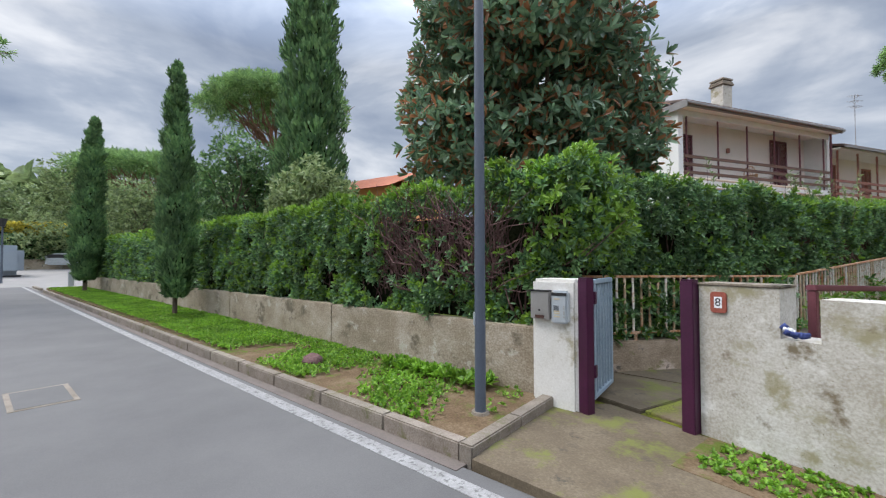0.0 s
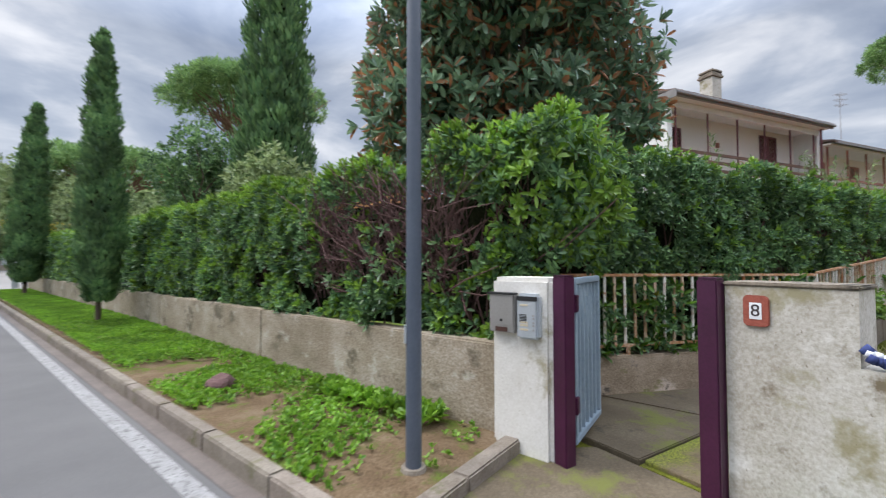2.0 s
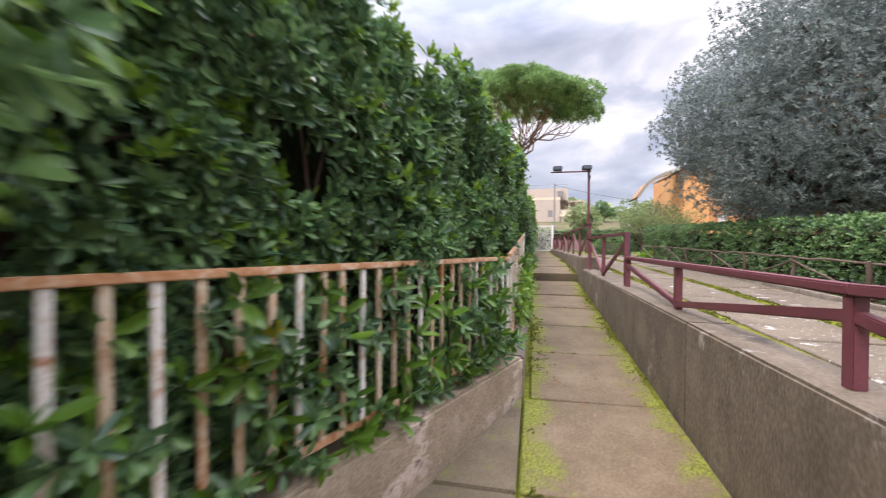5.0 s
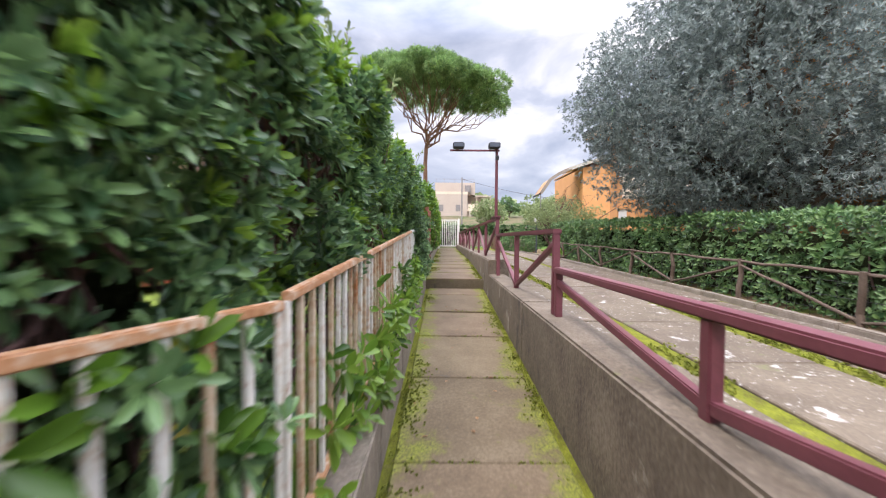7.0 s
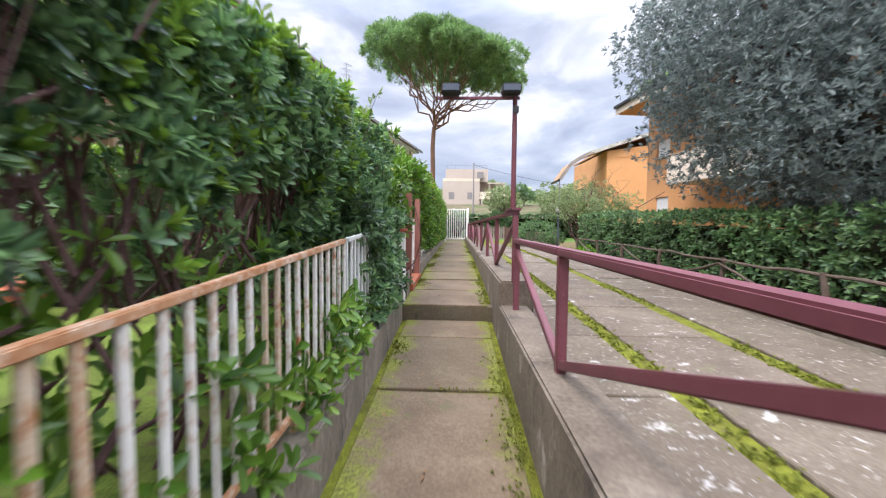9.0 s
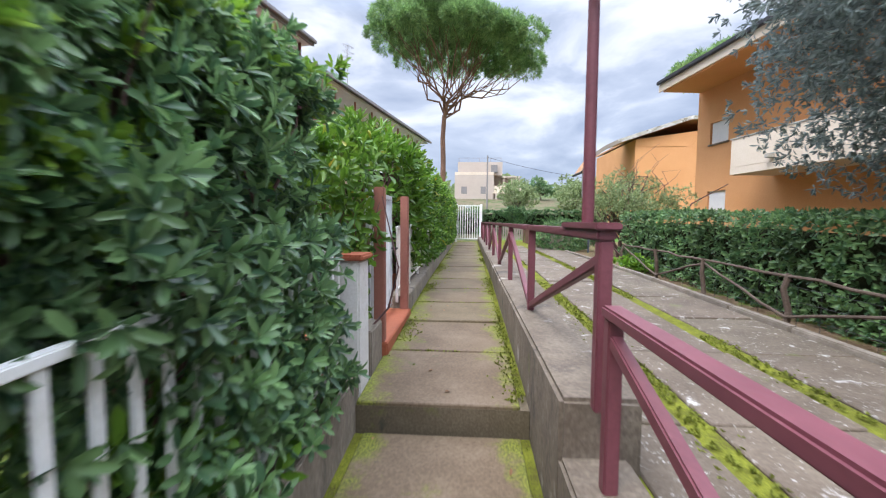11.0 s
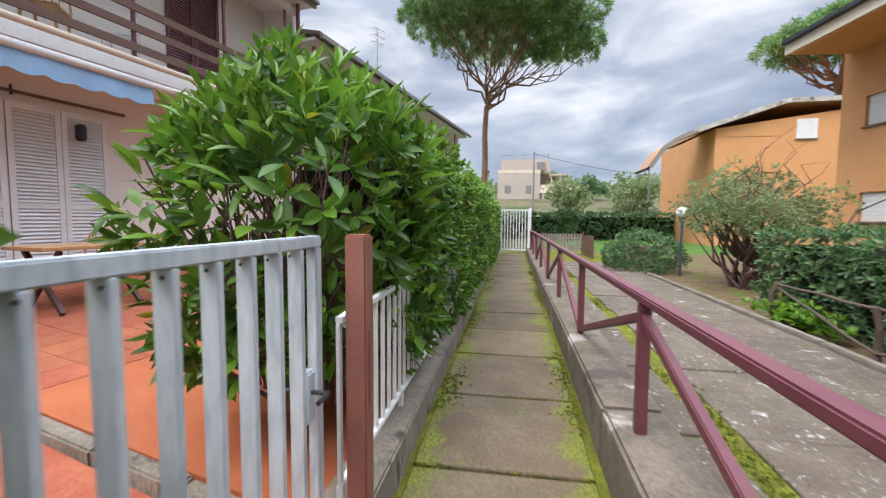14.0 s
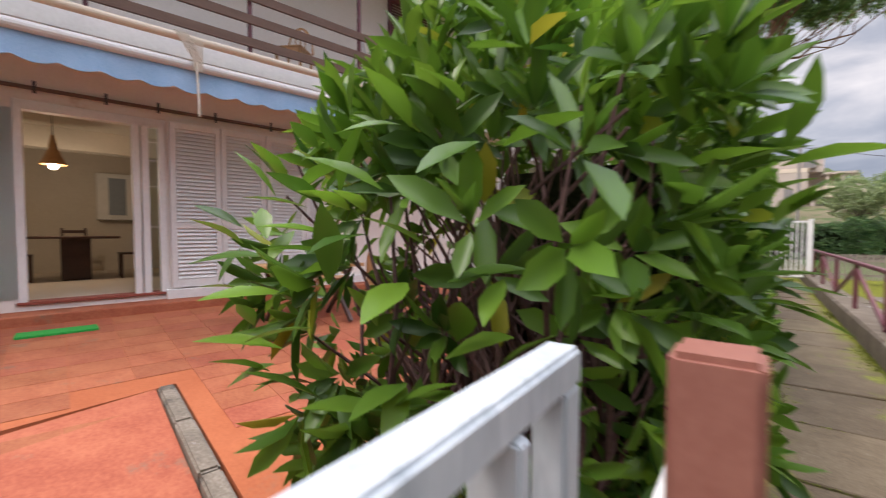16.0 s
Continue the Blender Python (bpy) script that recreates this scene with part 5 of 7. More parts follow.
def terrace_chair(u, v, z, turn, mat, label, group):
    c = thing("garden_chair", label, "chair", Matrix.Translation((*hp(u, v), z)) @ Matrix.Rotation(radians(turn), 4, "Z"), group)
    boxed("seat", (-0.22, -0.22, 0.42), (0.22, 0.22, 0.45), mat, c, 0.012)
    for x in (-0.2, 0.17):
        for y in (-0.2, 0.17):
            boxed("leg", (x, y, 0), (x + 0.03, y + 0.03, 0.42), mat, c)
    bm = bmesh.new()
    pts = [Vector((0.21 * math.cos(a), 0.20 + 0.02 * math.sin(a), 0.47 + 0.42 * math.sin(a))) for a in [math.pi * i / 10 for i in range(11)]]
    for p, q in zip(pts, pts[1:]):
        tube(bm, p, q, 0.016, 0.016, 8)
    part("back_hoop", bm, mat, c)
    for x in (-0.08, 0.0, 0.08):
        bm = bmesh.new()
        tube(bm, (x, 0.2, 0.45), (x, 0.215, 0.86), 0.010, 0.010, 6)
        part("back_rod", bm, mat, c)
    return c


terrace_chair(4.2, 0.25, zt(*hp(4.2, 0.25)) + 0.002, 60, M_OAK, "bent wooden chair beside the terrace table", "terrace chairs")
terrace_chair(4.62, 1.05, zt(*hp(4.62, 1.05)) + 0.002, 150, M_OAK, "bent wooden chair beside the terrace table", "terrace chairs")
terrace_chair(4.0, -0.45, 4.45, 30, M_OAK, "bent wooden chair on the balcony", "balcony chairs")
terrace_chair(5.0, -0.5, 4.45, -60, M_WHITE, "white plastic chair on the balcony", "balcony chairs")

# second house in the row
h2 = thing("row_house", "further row house with a brown veranda, set lower", "house")
hbox("wall", 9.0, 21.3, -9, -1.0, 0, 6.35, M_PINKISH, h2)
hbox("side_wall", 21.3, 21.5, -9, -0.2, 0, 6.35, M_WHITE, h2)
hbox("balcony_slab", 9.0, 21.3, -1.0, -0.05, 3.85, 4.05, M_WHITE, h2)
hbox("soffit", 8.97, 21.7, -9, 0.2, 6.35, 6.42, M_WHITE, h2)
bm = bmesh.new()
roof = [(*hp(8.97, 0.35), 6.44), (*hp(21.7, 0.35), 6.44), (*hp(21.7, -4.6), 7.6), (*hp(8.97, -4.6), 7.6)]
vs = [bm.verts.new(v) for v in roof] + [bm.verts.new((x, y, z + 0.09)) for x, y, z in roof]
for f in ((0, 1, 2, 3), (7, 6, 5, 4), (0, 4, 5, 1), (1, 5, 6, 2), (2, 6, 7, 3), (3, 7, 4, 0)):
    bm.faces.new([vs[i] for i in f])
part("roof", bm, M_ROOF, h2, "dark tiled roof")
hbox("gutter", 8.97, 21.7, 0.352, 0.44, 6.36, 6.46, M_EAVE, h2)
for i in range(8):
    hbox("veranda_post", 9.3 + i * 1.6, 9.36 + i * 1.6, -0.12, -0.06, 4.05, 6.35, M_BROWN, h2)
for z in (4.3, 4.6, 4.9):
    hbox("balcony_board", 9.0, 21.3, -0.055, -0.02, z, z + 0.12, M_BROWN, h2)
shutter_pair(h2, 10.2, 11.0, 4.1, 6.0, -0.99, M_BROWN, "red-brown louvred shutter")
shutter_pair(h2, 13.2, 14.0, 4.1, 6.0, -0.99, M_BROWN, "red-brown louvred shutter")


def antenna(name, u, v, z0, z1, parent_label):
    a = thing(name, parent_label, "antenna")
    bm = bmesh.new()
    tube(bm, (*hp(u, v), z0), (*hp(u, v), z1), 0.02, 0.015, 6)
    part("mast", bm, M_EAVE, a)
    for k in range(3):
        z = z1 - 0.15 - k * 0.35
        bm = bmesh.new()
        tube(bm, (*hp(u - 0.45, v), z), (*hp(u + 0.45, v + 0.2), z + 0.12), 0.010, 0.010, 5)
        for i in range(7):
            q = -0.4 + i * 0.13
            tube(bm, (*hp(u + q, v - 0.22), z + 0.05), (*hp(u + q, v + 0.25), z + 0.05), 0.006, 0.006, 4)
        part("dipole_array", bm, M_EAVE, a)


antenna("roof_antenna", -0.2, -1.3, ZE + 0.4, ZE + 1.55, "thin metal television antenna on the roof")
antenna("roof_antenna", 20.7, -4.55, 7.5, 12.2, "tall metal television antenna on the further roof")

# ---------------------------------------------------------------- far gate
fg = thing("far_gate", "tall white steel bar gate closing the footpath", "gate")
for x in (-0.50, 0.70):
    boxed("gate_post", (x - 0.05, 31.75, 0.70), (x + 0.05, 31.85, 2.54), M_WHITE, fg, 0.005)
for z in (0.86, 2.44):
    boxed("rail", (-0.44, 31.77, z), (0.64, 31.82, z + 0.05), M_WHITE, fg)
for i in range(10):
    boxed("bar", (-0.42 + i * 0.115, 31.78, 0.91), (-0.385 + i * 0.115, 31.81, 2.44), M_WHITE, fg)
boxed("lock_plate", (-0.05, 31.76, 2.36), (0.15, 31.767, 2.43), M_SILVER, fg)
wpst = boxed("fence_post", (-0.72, 20.45, 0.8), (-0.64, 20.55, 1.95), M_WHITE, None, 0.006)
tagged(wpst, "white fence post beside the footpath", "post")

# ---------------------------------------------------------------- rustic fence and clipped hedge right of the driveway
rf_ = thing("rustic_fence", "low weathered pole fence with crossed rails and wire mesh", "fence")
for i in range(11):
    y = 5.2 + i * 1.6
    bm = bmesh.new()
    limb(bm, (3.62, y, zd(y) - 0.1), (3.62 + RNG.normal(0, 0.02), y + RNG.normal(0, 0.02), zd(y) + 0.52), 0.034, 0.03, 3, 0.03, 8)
    part("post", bm, M_RUSTIC, rf_)
    if i < 10:
        for z0, z1 in ((0.50, 0.50), (0.05, 0.45) if i % 2 else (0.45, 0.05)):
            bm = bmesh.new()
            limb(bm, (3.62, y, zd(y) + z0), (3.62, y + 1.6, zd(y + 1.6) + z1), 0.018, 0.016, 4, 0.006, 7)
            part("rail", bm, M_RUSTIC, rf_)
bm = bmesh.new()
for i in range(54):
    y = 5.2 + i * 0.3
    tube(bm, (3.66, y, zd(y) - 0.03), (3.66, y, zd(y) + 0.48), 0.0025, 0.0025, 4)
for z in (0.1, 0.25, 0.4):
    tube(bm, (3.66, 5.2, zd(5.2) + z), (3.66, 12, zd(12) + z), 0.0025, 0.0025, 4)
    tube(bm, (3.66, 12, zd(12) + z), (3.66, 21, zd(21) + z), 0.0025, 0.0025, 4)
part("wire_mesh", bm, M_DARK, rf_)
hedge("clipped_hedge", "clipped dark green laurel hedge along the driveway", [(3.95, 22.4), (3.95, 16), (3.95, 10), (3.95, 3.9)], lambda u: 0.72 - 0.3 * u, lambda u: 1.98 - 0.5 * u, 1.3, 5200, 6, 0.085, 0.036, L_BROAD, amp=0.06, twigs=20, out=1)

# ---------------------------------------------------------------- hedges by the footpath and street
hedge("pittosporum_hedge", "dense dark green pittosporum hedge leaning over the rusty fence",
      [(-0.84, 14.40), (-0.84, 12.0), (-0.84, 9.6), (-0.84, 7.6)], lambda u: 1.40 - 0.37 * u, lambda u: 2.60 - 0.38 * u, 0.95, 7000, 10, 0.085, 0.030, L_PITTO, amp=0.20, twigs=420, young=0.35, lean=0.10, top_share=0.28,
      bare=lambda p: noise.noise(Vector(p) * 1.9) > (0.26 if p[2] > 1.75 else 0.06) or (9.2 < p[1] < 11.2 and p[2] < 1.62 and RNG.random() < 0.6), stems=80, solid=False, back=0.20)
hedge("pittosporum_hedge", "dark green pittosporum hedge behind the rusty corner fence",
      [(-0.80, 7.75), (-1.06, 6.6), (-1.68, 4.6), (-1.93, 4.0)], lambda u: 0.40, lambda u: 2.36 + 0.15 * u, 1.2, 5200, 9, 0.082, 0.030, L_PITTO, amp=0.15, twigs=120, young=0.25, lean=0.12, core_in=0.32,
      bare=lambda p: noise.noise(Vector(p) * 2.1) > 0.22)
hedge("laurel_hedge", "tall uneven street hedge with bright new shoots and bare brown twigs",
      [st(-0.1, 1.75), st(0.9, 1.62), st(2.6, 1.60), st(5, 1.60), st(9.5, 1.62)], lambda u: 0.62, lambda u: 2.55 - 0.25 * min(1, u * 5), 1.3, 9500, 8, 0.088, 0.034, L_PITTO, amp=0.18, twigs=300, young=0.6, core_in=0.34,
      bare=lambda p: (1.05 + 0.2 * noise.noise(Vector(p) * 3) < p[2] < 1.95 and -5.0 < p[0] < -1.75 + 0.4 * noise.noise(Vector(p) * 2) and p[0] > -3.9 and RNG.random() < 0.8) or noise.noise(Vector(p) * 2.0) > 0.27)
hedge("laurel_hedge", "long street hedge behind the stained garden wall",
      [st(9.5, 1.62), st(16, 1.62), st(26, 1.62)], lambda u: 0.62, lambda u: 2.25 + 0.1 * u, 1.3, 3600, 6, 0.15, 0.06, L_PITTO, amp=0.16, twigs=30, young=0.4)
bm = bmesh.new()
deadb = thing("dead_branches", "tangle of bare purple-brown twigs in the hedge", "branches", kind="stuff")
for i in range(420):
    s0, z0 = RNG.uniform(0.85, 3.0), RNG.uniform(0.95, 1.95)
    a = st(s0, 1.62)
    b = st(s0 + RNG.normal(0, 0.28), 1.5 + RNG.uniform(-0.05, 0.12))
    limb(bm, (*a, z0), (*b, z0 + RNG.uniform(0.05, 0.55)), 0.009, 0.003, 2, 0.1, 4)
tagged(part("twig_tangle", bm, M_TWIG, deadb), kind="stuff")

sp = thing("fence_sprigs", "leafy sprigs growing through the fence bars", "foliage", kind="stuff")
P = []
for i in range(150):
    y = 7.5 + 6.7 * RNG.random() ** 0.75
    P.append((-0.72 + RNG.normal(0, 0.07), y, zk(y) + 0.02 + 0.6 * RNG.random() ** 1.6))
P = np.array(P)
rosettes("leaves", P, np.tile([[0.8, -0.3, 0.5]], (len(P), 1)), 6, 0.115, 0.044, L_LAUREL, sp, "", 60)
Q = np.array([(-0.64 + abs(RNG.normal(0, 0.05)), y, zk(y) + 0.03 + 0.45 * RNG.random() ** 1.4) for y in RNG.uniform(7.5, 12.2, 75)])
rosettes("leaves", Q, np.tile([[0.9, -0.4, 0.4]], (len(Q), 1)), 6, 0.10, 0.042, L_SHOOT, sp, "", 60)
Q = np.array([(-0.95 - abs(RNG.normal(0, 0.25)), RNG.uniform(7.6, 14.3), 0.35 + 0.06 * RNG.uniform(7.6, 14.3) * 0.5 + 0.75 * RNG.random()) for _ in range(260)])
rosettes("leaves", Q, np.tile([[0.6, -0.2, 0.7]], (len(Q), 1)), 6, 0.11, 0.042, L_BRIGHT, sp, "", 62)
sp = thing("fence_sprigs", "leafy shoots pushing through the rusty corner fence", "foliage", kind="stuff")
P = []
for i in range(230):
    u = RNG.uniform(0.02, 1) ** 0.8
    P.append((-1.70 + 1.0 * u + RNG.normal(0, 0.05), 4.25 + 3.1 * u, 0.36 + 0.75 * RNG.random() ** 1.5))
P = np.array(P)
pick = RNG.random(len(P)) < 0.4
rosettes("leaves", P[pick], np.tile([[0.8, -0.35, 0.4]], (pick.sum(), 1)), 7, 0.12, 0.042, L_LAUREL, sp, "", 58)
P = P[~pick]
rosettes("leaves", P, np.tile([[0.8, -0.35, 0.4]], (len(P), 1)), 9, 0.085, 0.030, L_PITTO, sp, "", 58)
sp = thing("pittosporum_bush", "dense pittosporum bush swallowing the white fence", "bush")
P = np.array([(-0.66 + abs(RNG.normal(0, 0.07)), y, zk(y) + 0.05 + 0.95 * RNG.random()) for y in RNG.uniform(12.7, 14.05, 210)])
rosettes("foliage", P, np.tile([[0.8, -0.35, 0.5]], (len(P), 1)), 10, 0.08, 0.029, L_PITTO, sp, "", 60)
P, N = ellipsoid_points((-0.97, 13.05, 1.55), (0.40, 0.95, 0.95), 800, depth=0.25, amp=0.14)
rosettes("foliage", P, N, 10, 0.085, 0.031, L_PITTO, sp, "", 58)
P, N = ellipsoid_points((-1.08, 13.85, 2.05), (0.36, 0.65, 0.75), 330, depth=0.25, amp=0.12)
rosettes("foliage", P, N, 10, 0.085, 0.031, L_PITTO, sp, "", 58)
# rounded end of the street hedge, above the open gate
sp = thing("pittosporum_bush", "rounded leafy end of the street hedge above the gate", "bush")
P, N = ellipsoid_points((*st(0.08, 2.3), 1.92), (0.42, 0.75, 0.78), 400, depth=0.25, amp=0.12)
pick = RNG.random(len(P)) < 0.45
rosettes("new_growth", P[pick], N[pick], 8, 0.10, 0.036, L_SHOOT, sp, "", 55)
rosettes("foliage", P[~pick], N[~pick], 9, 0.09, 0.033, L_PITTO, sp, "", 55)

hedge("pittosporum_hedge", "dark hedge between the garden and the terrace", [(-5.8, 14.45), (-0.95, 14.45)], lambda u: 0.55, lambda u: 2.3, 0.7, 2600, 8, 0.09, 0.034, L_PITTO, amp=0.14, twigs=30, young=0.5)

# laurel by the garden gate: big glossy leaves
lb = thing("cherry_laurel", "large glossy cherry laurel bush by the garden gate", "bush")


P, N = ellipsoid_points((-1.45, 17.75, 1.95), (0.95, 1.15, 1.12), 520, depth=0.35, amp=0.2)
rosettes("foliage", P, N, 6, 0.165, 0.058, L_LAUREL, lb, "", 58, 16, 0.05, 0.74)
pick = N[:, 2] > 0.35
rosettes("new_growth", P[pick] + [0, 0, 0.12], N[pick] + [0, 0, 1.2], 5, 0.16, 0.05, L_BRIGHT, lb, "bright upright new shoots", 35, 12, 0.0, 0.72)
bm = bmesh.new()
for i in range(190):
    a = Vector((-1.4 + np.clip(RNG.normal(0, 0.3), -0.6, 0.5), 17.55 + np.clip(RNG.normal(0, 0.3), -0.4, 0.8), 0.98))
    b = Vector((-1.45 + np.clip(RNG.normal(0, 0.45), -0.8, 0.65), 17.65 + np.clip(RNG.normal(0, 0.5), -0.75, 1), RNG.uniform(1.7, 2.6)))
    limb(bm, a, b, 0.014, 0.005, 3, 0.06, 5)
tagged(part("stem_tangle", bm, M_TWIG, lb), kind="stuff")
# near-black lump behind the leaves: the bush's inner shade as colour
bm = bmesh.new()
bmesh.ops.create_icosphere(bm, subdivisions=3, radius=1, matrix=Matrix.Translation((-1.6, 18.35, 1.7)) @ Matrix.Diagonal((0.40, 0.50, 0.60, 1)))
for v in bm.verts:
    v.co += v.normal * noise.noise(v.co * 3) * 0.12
part("shade_body", bm, M_SHADE_CORE, lb, "near-black lump standing for the shade inside the bush")
hedge("laurel_hedge", "bright green laurel hedge along the white fence", [(-0.52, 31.4), (-0.50, 25), (-0.55, 20), (-0.66, 17.6)], lambda u: 1.0, lambda u: 2.45 + 0.25 * u, 1.0, 3600, 6, 0.10, 0.042, L_LAUREL, amp=0.14, twigs=60, young=0.4)
lg = thing("laurel_shoots", "leafy laurel sprays round the white pillar and gate post", "bush")
P, N = ellipsoid_points((-1.02, 14.95, 1.66), (0.46, 0.42, 0.86), 380, depth=0.35)
pick = RNG.random(len(P)) < 0.55
rosettes("foliage", P[~pick], N[~pick], 5, 0.11, 0.042, L_LAUREL, lg, "", 60, 16, 0.05)
rosettes("new_growth", P[pick], N[pick], 5, 0.11, 0.040, L_BRIGHT, lg, "bright yellow-green leaves", 60, 16, 0.05)
bm = bmesh.new()
for i in range(24):
    limb(bm, (-1.0 + RNG.normal(0, 0.1), 14.95 + RNG.normal(0, 0.12), 0.6), (-0.95 + RNG.normal(0, 0.2), 14.9 + RNG.normal(0, 0.25), RNG.uniform(1.3, 2.1)), 0.011, 0.004, 3, 0.06, 5)
tagged(part("stem_tangle", bm, M_TWIG, lg), kind="stuff")


# ---------------------------------------------------------------- trees
def cypress(name, label, x, y, z0, h, r, count, size, lean=(0, 0), top=0.06):
    t = thing(name, label, "tree")
    bm = bmesh.new()
    tube(bm, (x, y, z0 - 0.2), (x + lean[0], y + lean[1], z0 + h * 0.75), r * 0.13, 0.02, 8)
    part("trunk", bm, M_BARK, t)
    u = RNG.random(count) ** 1.15 * 0.96 + 0.03
    prof = np.minimum(1, (u / 0.30) ** 0.45) * np.clip((1 - u), 0, 1) ** 0.62 * 1.12 + top * (u < 0.98)
    a = RNG.uniform(0, 2 * np.pi, count)
    P = np.stack([np.cos(a), np.sin(a), np.zeros(count)], 1)
    rad = (r * prof * (1 - RNG.random(count) ** 2 * 0.35))[:, None]
    C = np.stack([x + lean[0] * u, y + lean[1] * u, z0 + 0.25 + h * u], 1)
    pos = C + P * rad
    pos += P * (lumpy(pos, 0.32 * r, 2.2 / max(r, 0.6)))[:, None]
    way = P * 0.45 + np.array([0, 0, 1.0]) + RNG.normal(0, 0.28, (count, 3))
    leaf_mesh("crown", pos, way, P, size, size * 0.34, L_CYPRESS, t, "", 0.05)
    # tapered near-black core: shade between the sprays, painted in
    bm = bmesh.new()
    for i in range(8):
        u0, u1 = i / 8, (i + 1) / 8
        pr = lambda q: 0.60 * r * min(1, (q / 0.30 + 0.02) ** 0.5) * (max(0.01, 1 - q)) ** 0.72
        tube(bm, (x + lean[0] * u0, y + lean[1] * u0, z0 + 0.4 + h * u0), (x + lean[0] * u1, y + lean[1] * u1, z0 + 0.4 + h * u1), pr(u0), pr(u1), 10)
    part("shade_crown", bm, M_SHADE_CORE, t, "near-black core painting the crown's inner shade")
    return t


c1, c2 = st(9.6, 0.85), st(21.6, 0.9)
cypress("cypress_tree", "young slender cypress on the grass verge", c1[0], c1[1], 0.05, 5.9, 0.43, 9000, 0.15, (-0.05, 0))
cypress("cypress_tree", "slender leaning cypress further along the verge", c2[0], c2[1], 0.05, 7.4, 0.62, 9000, 0.20, (-0.3, 0.2))
cypress("cypress_tree", "tall broad cypress behind the street hedge", -15.6, 4.0, 0, 15.5, 1.45, 15000, 0.34)
cypress("cypress_tree", "small cypress far behind the hedge", -39.0, 1.0, 0, 8.5, 0.9, 3000, 0.4)


def crown_tree(name, label, trunk, lobes, mat, count, k, size, width, bark=M_BARK, tr=0.14, droop=0.0, open_angle=60, limbs=True, density=1.0):
    """A broad tree: trunk, limbs to each lobe, and leafy lobes with gaps between them."""
    t = thing(name, label, "tree")
    bm = bmesh.new()
    x, y, z = trunk
    top = Vector(np.mean([l[0] for l in lobes], axis=0))
    fork = Vector((x, y, z)).lerp(Vector((top.x, top.y, top.z - 0.2)), 0.45)
    limb(bm, (x, y, z - 0.2), fork, tr, tr * 0.75, 4, 0.02, 10)
    part("trunk", bm, bark, t)
    for c, r in lobes:
        bm = bmesh.new()
        limb(bm, fork - Vector((0, 0, 0.1)), Vector(c), tr * 0.5, tr * 0.12, 4, 0.05, 6)
        part("limb", bm, bark, t)
    vol = [r[0] * r[1] + r[1] * r[2] + r[0] * r[2] for _, r in lobes]
    Ps, Ns = [], []
    for (c, r), v in zip(lobes, vol):
        p, n = ellipsoid_points(c, r, int(count * v / sum(vol)), low=-1, depth=0.35 * min(r), amp=0.28 * min(r), scale=1.2 / min(r) + 0.4)
        Ps.append(p)
        Ns.append(n)
    rosettes("crown", np.concatenate(Ps), np.concatenate(Ns), k, size, width, mat, t, "", open_angle, 22, droop)
    return t


def lobes_in(c, r, n, size, low=-0.7, seed_spread=0.72):
    out = [(c, tuple(q * 0.62 for q in r))]
    for _ in range(n):
        v = unit(RNG.normal(0, 1, (1, 3)))[0]
        v[2] = max(low, v[2])
        p = tuple(np.array(c) + v * np.array(r) * seed_spread)
        s = size * RNG.uniform(0.75, 1.25)
        out.append((p, (s, s, s * 0.85)))
    return out


MAG_LOW = [((-3.4, 7.2, 4.9), (0.85, 0.85, 0.75)), ((-3.45, 7.35, 3.7), (0.85, 0.85, 0.75)), ((-3.7, 7.0, 2.9), (0.8, 0.8, 0.7)), ((-3.9, 6.7, 4.2), (0.9, 0.9, 0.8)), ((-3.6, 7.0, 5.9), (0.8, 0.8, 0.7)),
           ((-5.95, 4.65, 3.4), (0.85, 0.85, 0.75)), ((-5.85, 4.5, 4.5), (0.9, 0.9, 0.8)), ((-5.75, 4.7, 5.6), (0.85, 0.85, 0.8)), ((-5.5, 4.9, 6.7), (0.8, 0.8, 0.7)), ((-4.6, 5.2, 3.0), (0.9, 0.9, 0.8))]
crown_tree("magnolia_tree", "big evergreen magnolia with rusty leaf undersides", (-4.95, 6.05, 0.2), lobes_in((-4.95, 6.05, 5.0), (2.3, 2.3, 3.8), 30, 1.05) + MAG_LOW, L_MAGNOLIA, 6200, 7, 0.22, 0.085, tr=0.2)
crown_tree("olive_tree", "large grey-green olive tree behind the hedge", (6.9, 14.6, 0.5), lobes_in((6.5, 14.8, 4.35), (3.5, 3.6, 3.2), 44, 1.25, -0.9), L_OLIVE, 30000, 7, 0.09, 0.025, tr=0.22, open_angle=50)
rb = crown_tree("shrub_tree", "sprawling pale shrub with many bare stems", (4.9, 24.6, 0.6), lobes_in((5.2, 24.8, 2.35), (1.85, 1.6, 1.0), 20, 0.45, -0.3), L_PALE, 1900, 7, 0.085, 0.026, tr=0.08)
bm = bmesh.new()
for i in range(26):
    a = RNG.uniform(0, 6.28)
    limb(bm, (4.9 + 0.25 * math.cos(a), 24.6 + 0.25 * math.sin(a), 0.55), (5.1 + RNG.normal(0, 0.8), 24.7 + RNG.normal(0, 0.7), RNG.uniform(1.6, 2.9)), 0.035, 0.010, 4, 0.06, 6)
for i in range(10):
    limb(bm, (5.3 + RNG.normal(0, 0.5), 24.8, 2.6), (5.6 + RNG.normal(0, 0.8), 24.8, RNG.uniform(3.3, 4.1)), 0.012, 0.003, 4, 0.08, 5)
tagged(part("stem_tangle", bm, M_TWIG, rb), kind="stuff")
crown_tree("round_bush", "low dark evergreen bush beside the globe lamp", (3.6, 27.2, 0.6), [((3.6, 27.2, 1.15), (1.0, 0.9, 0.65))], L_BROAD, 700, 6, 0.10, 0.04, tr=0.05)


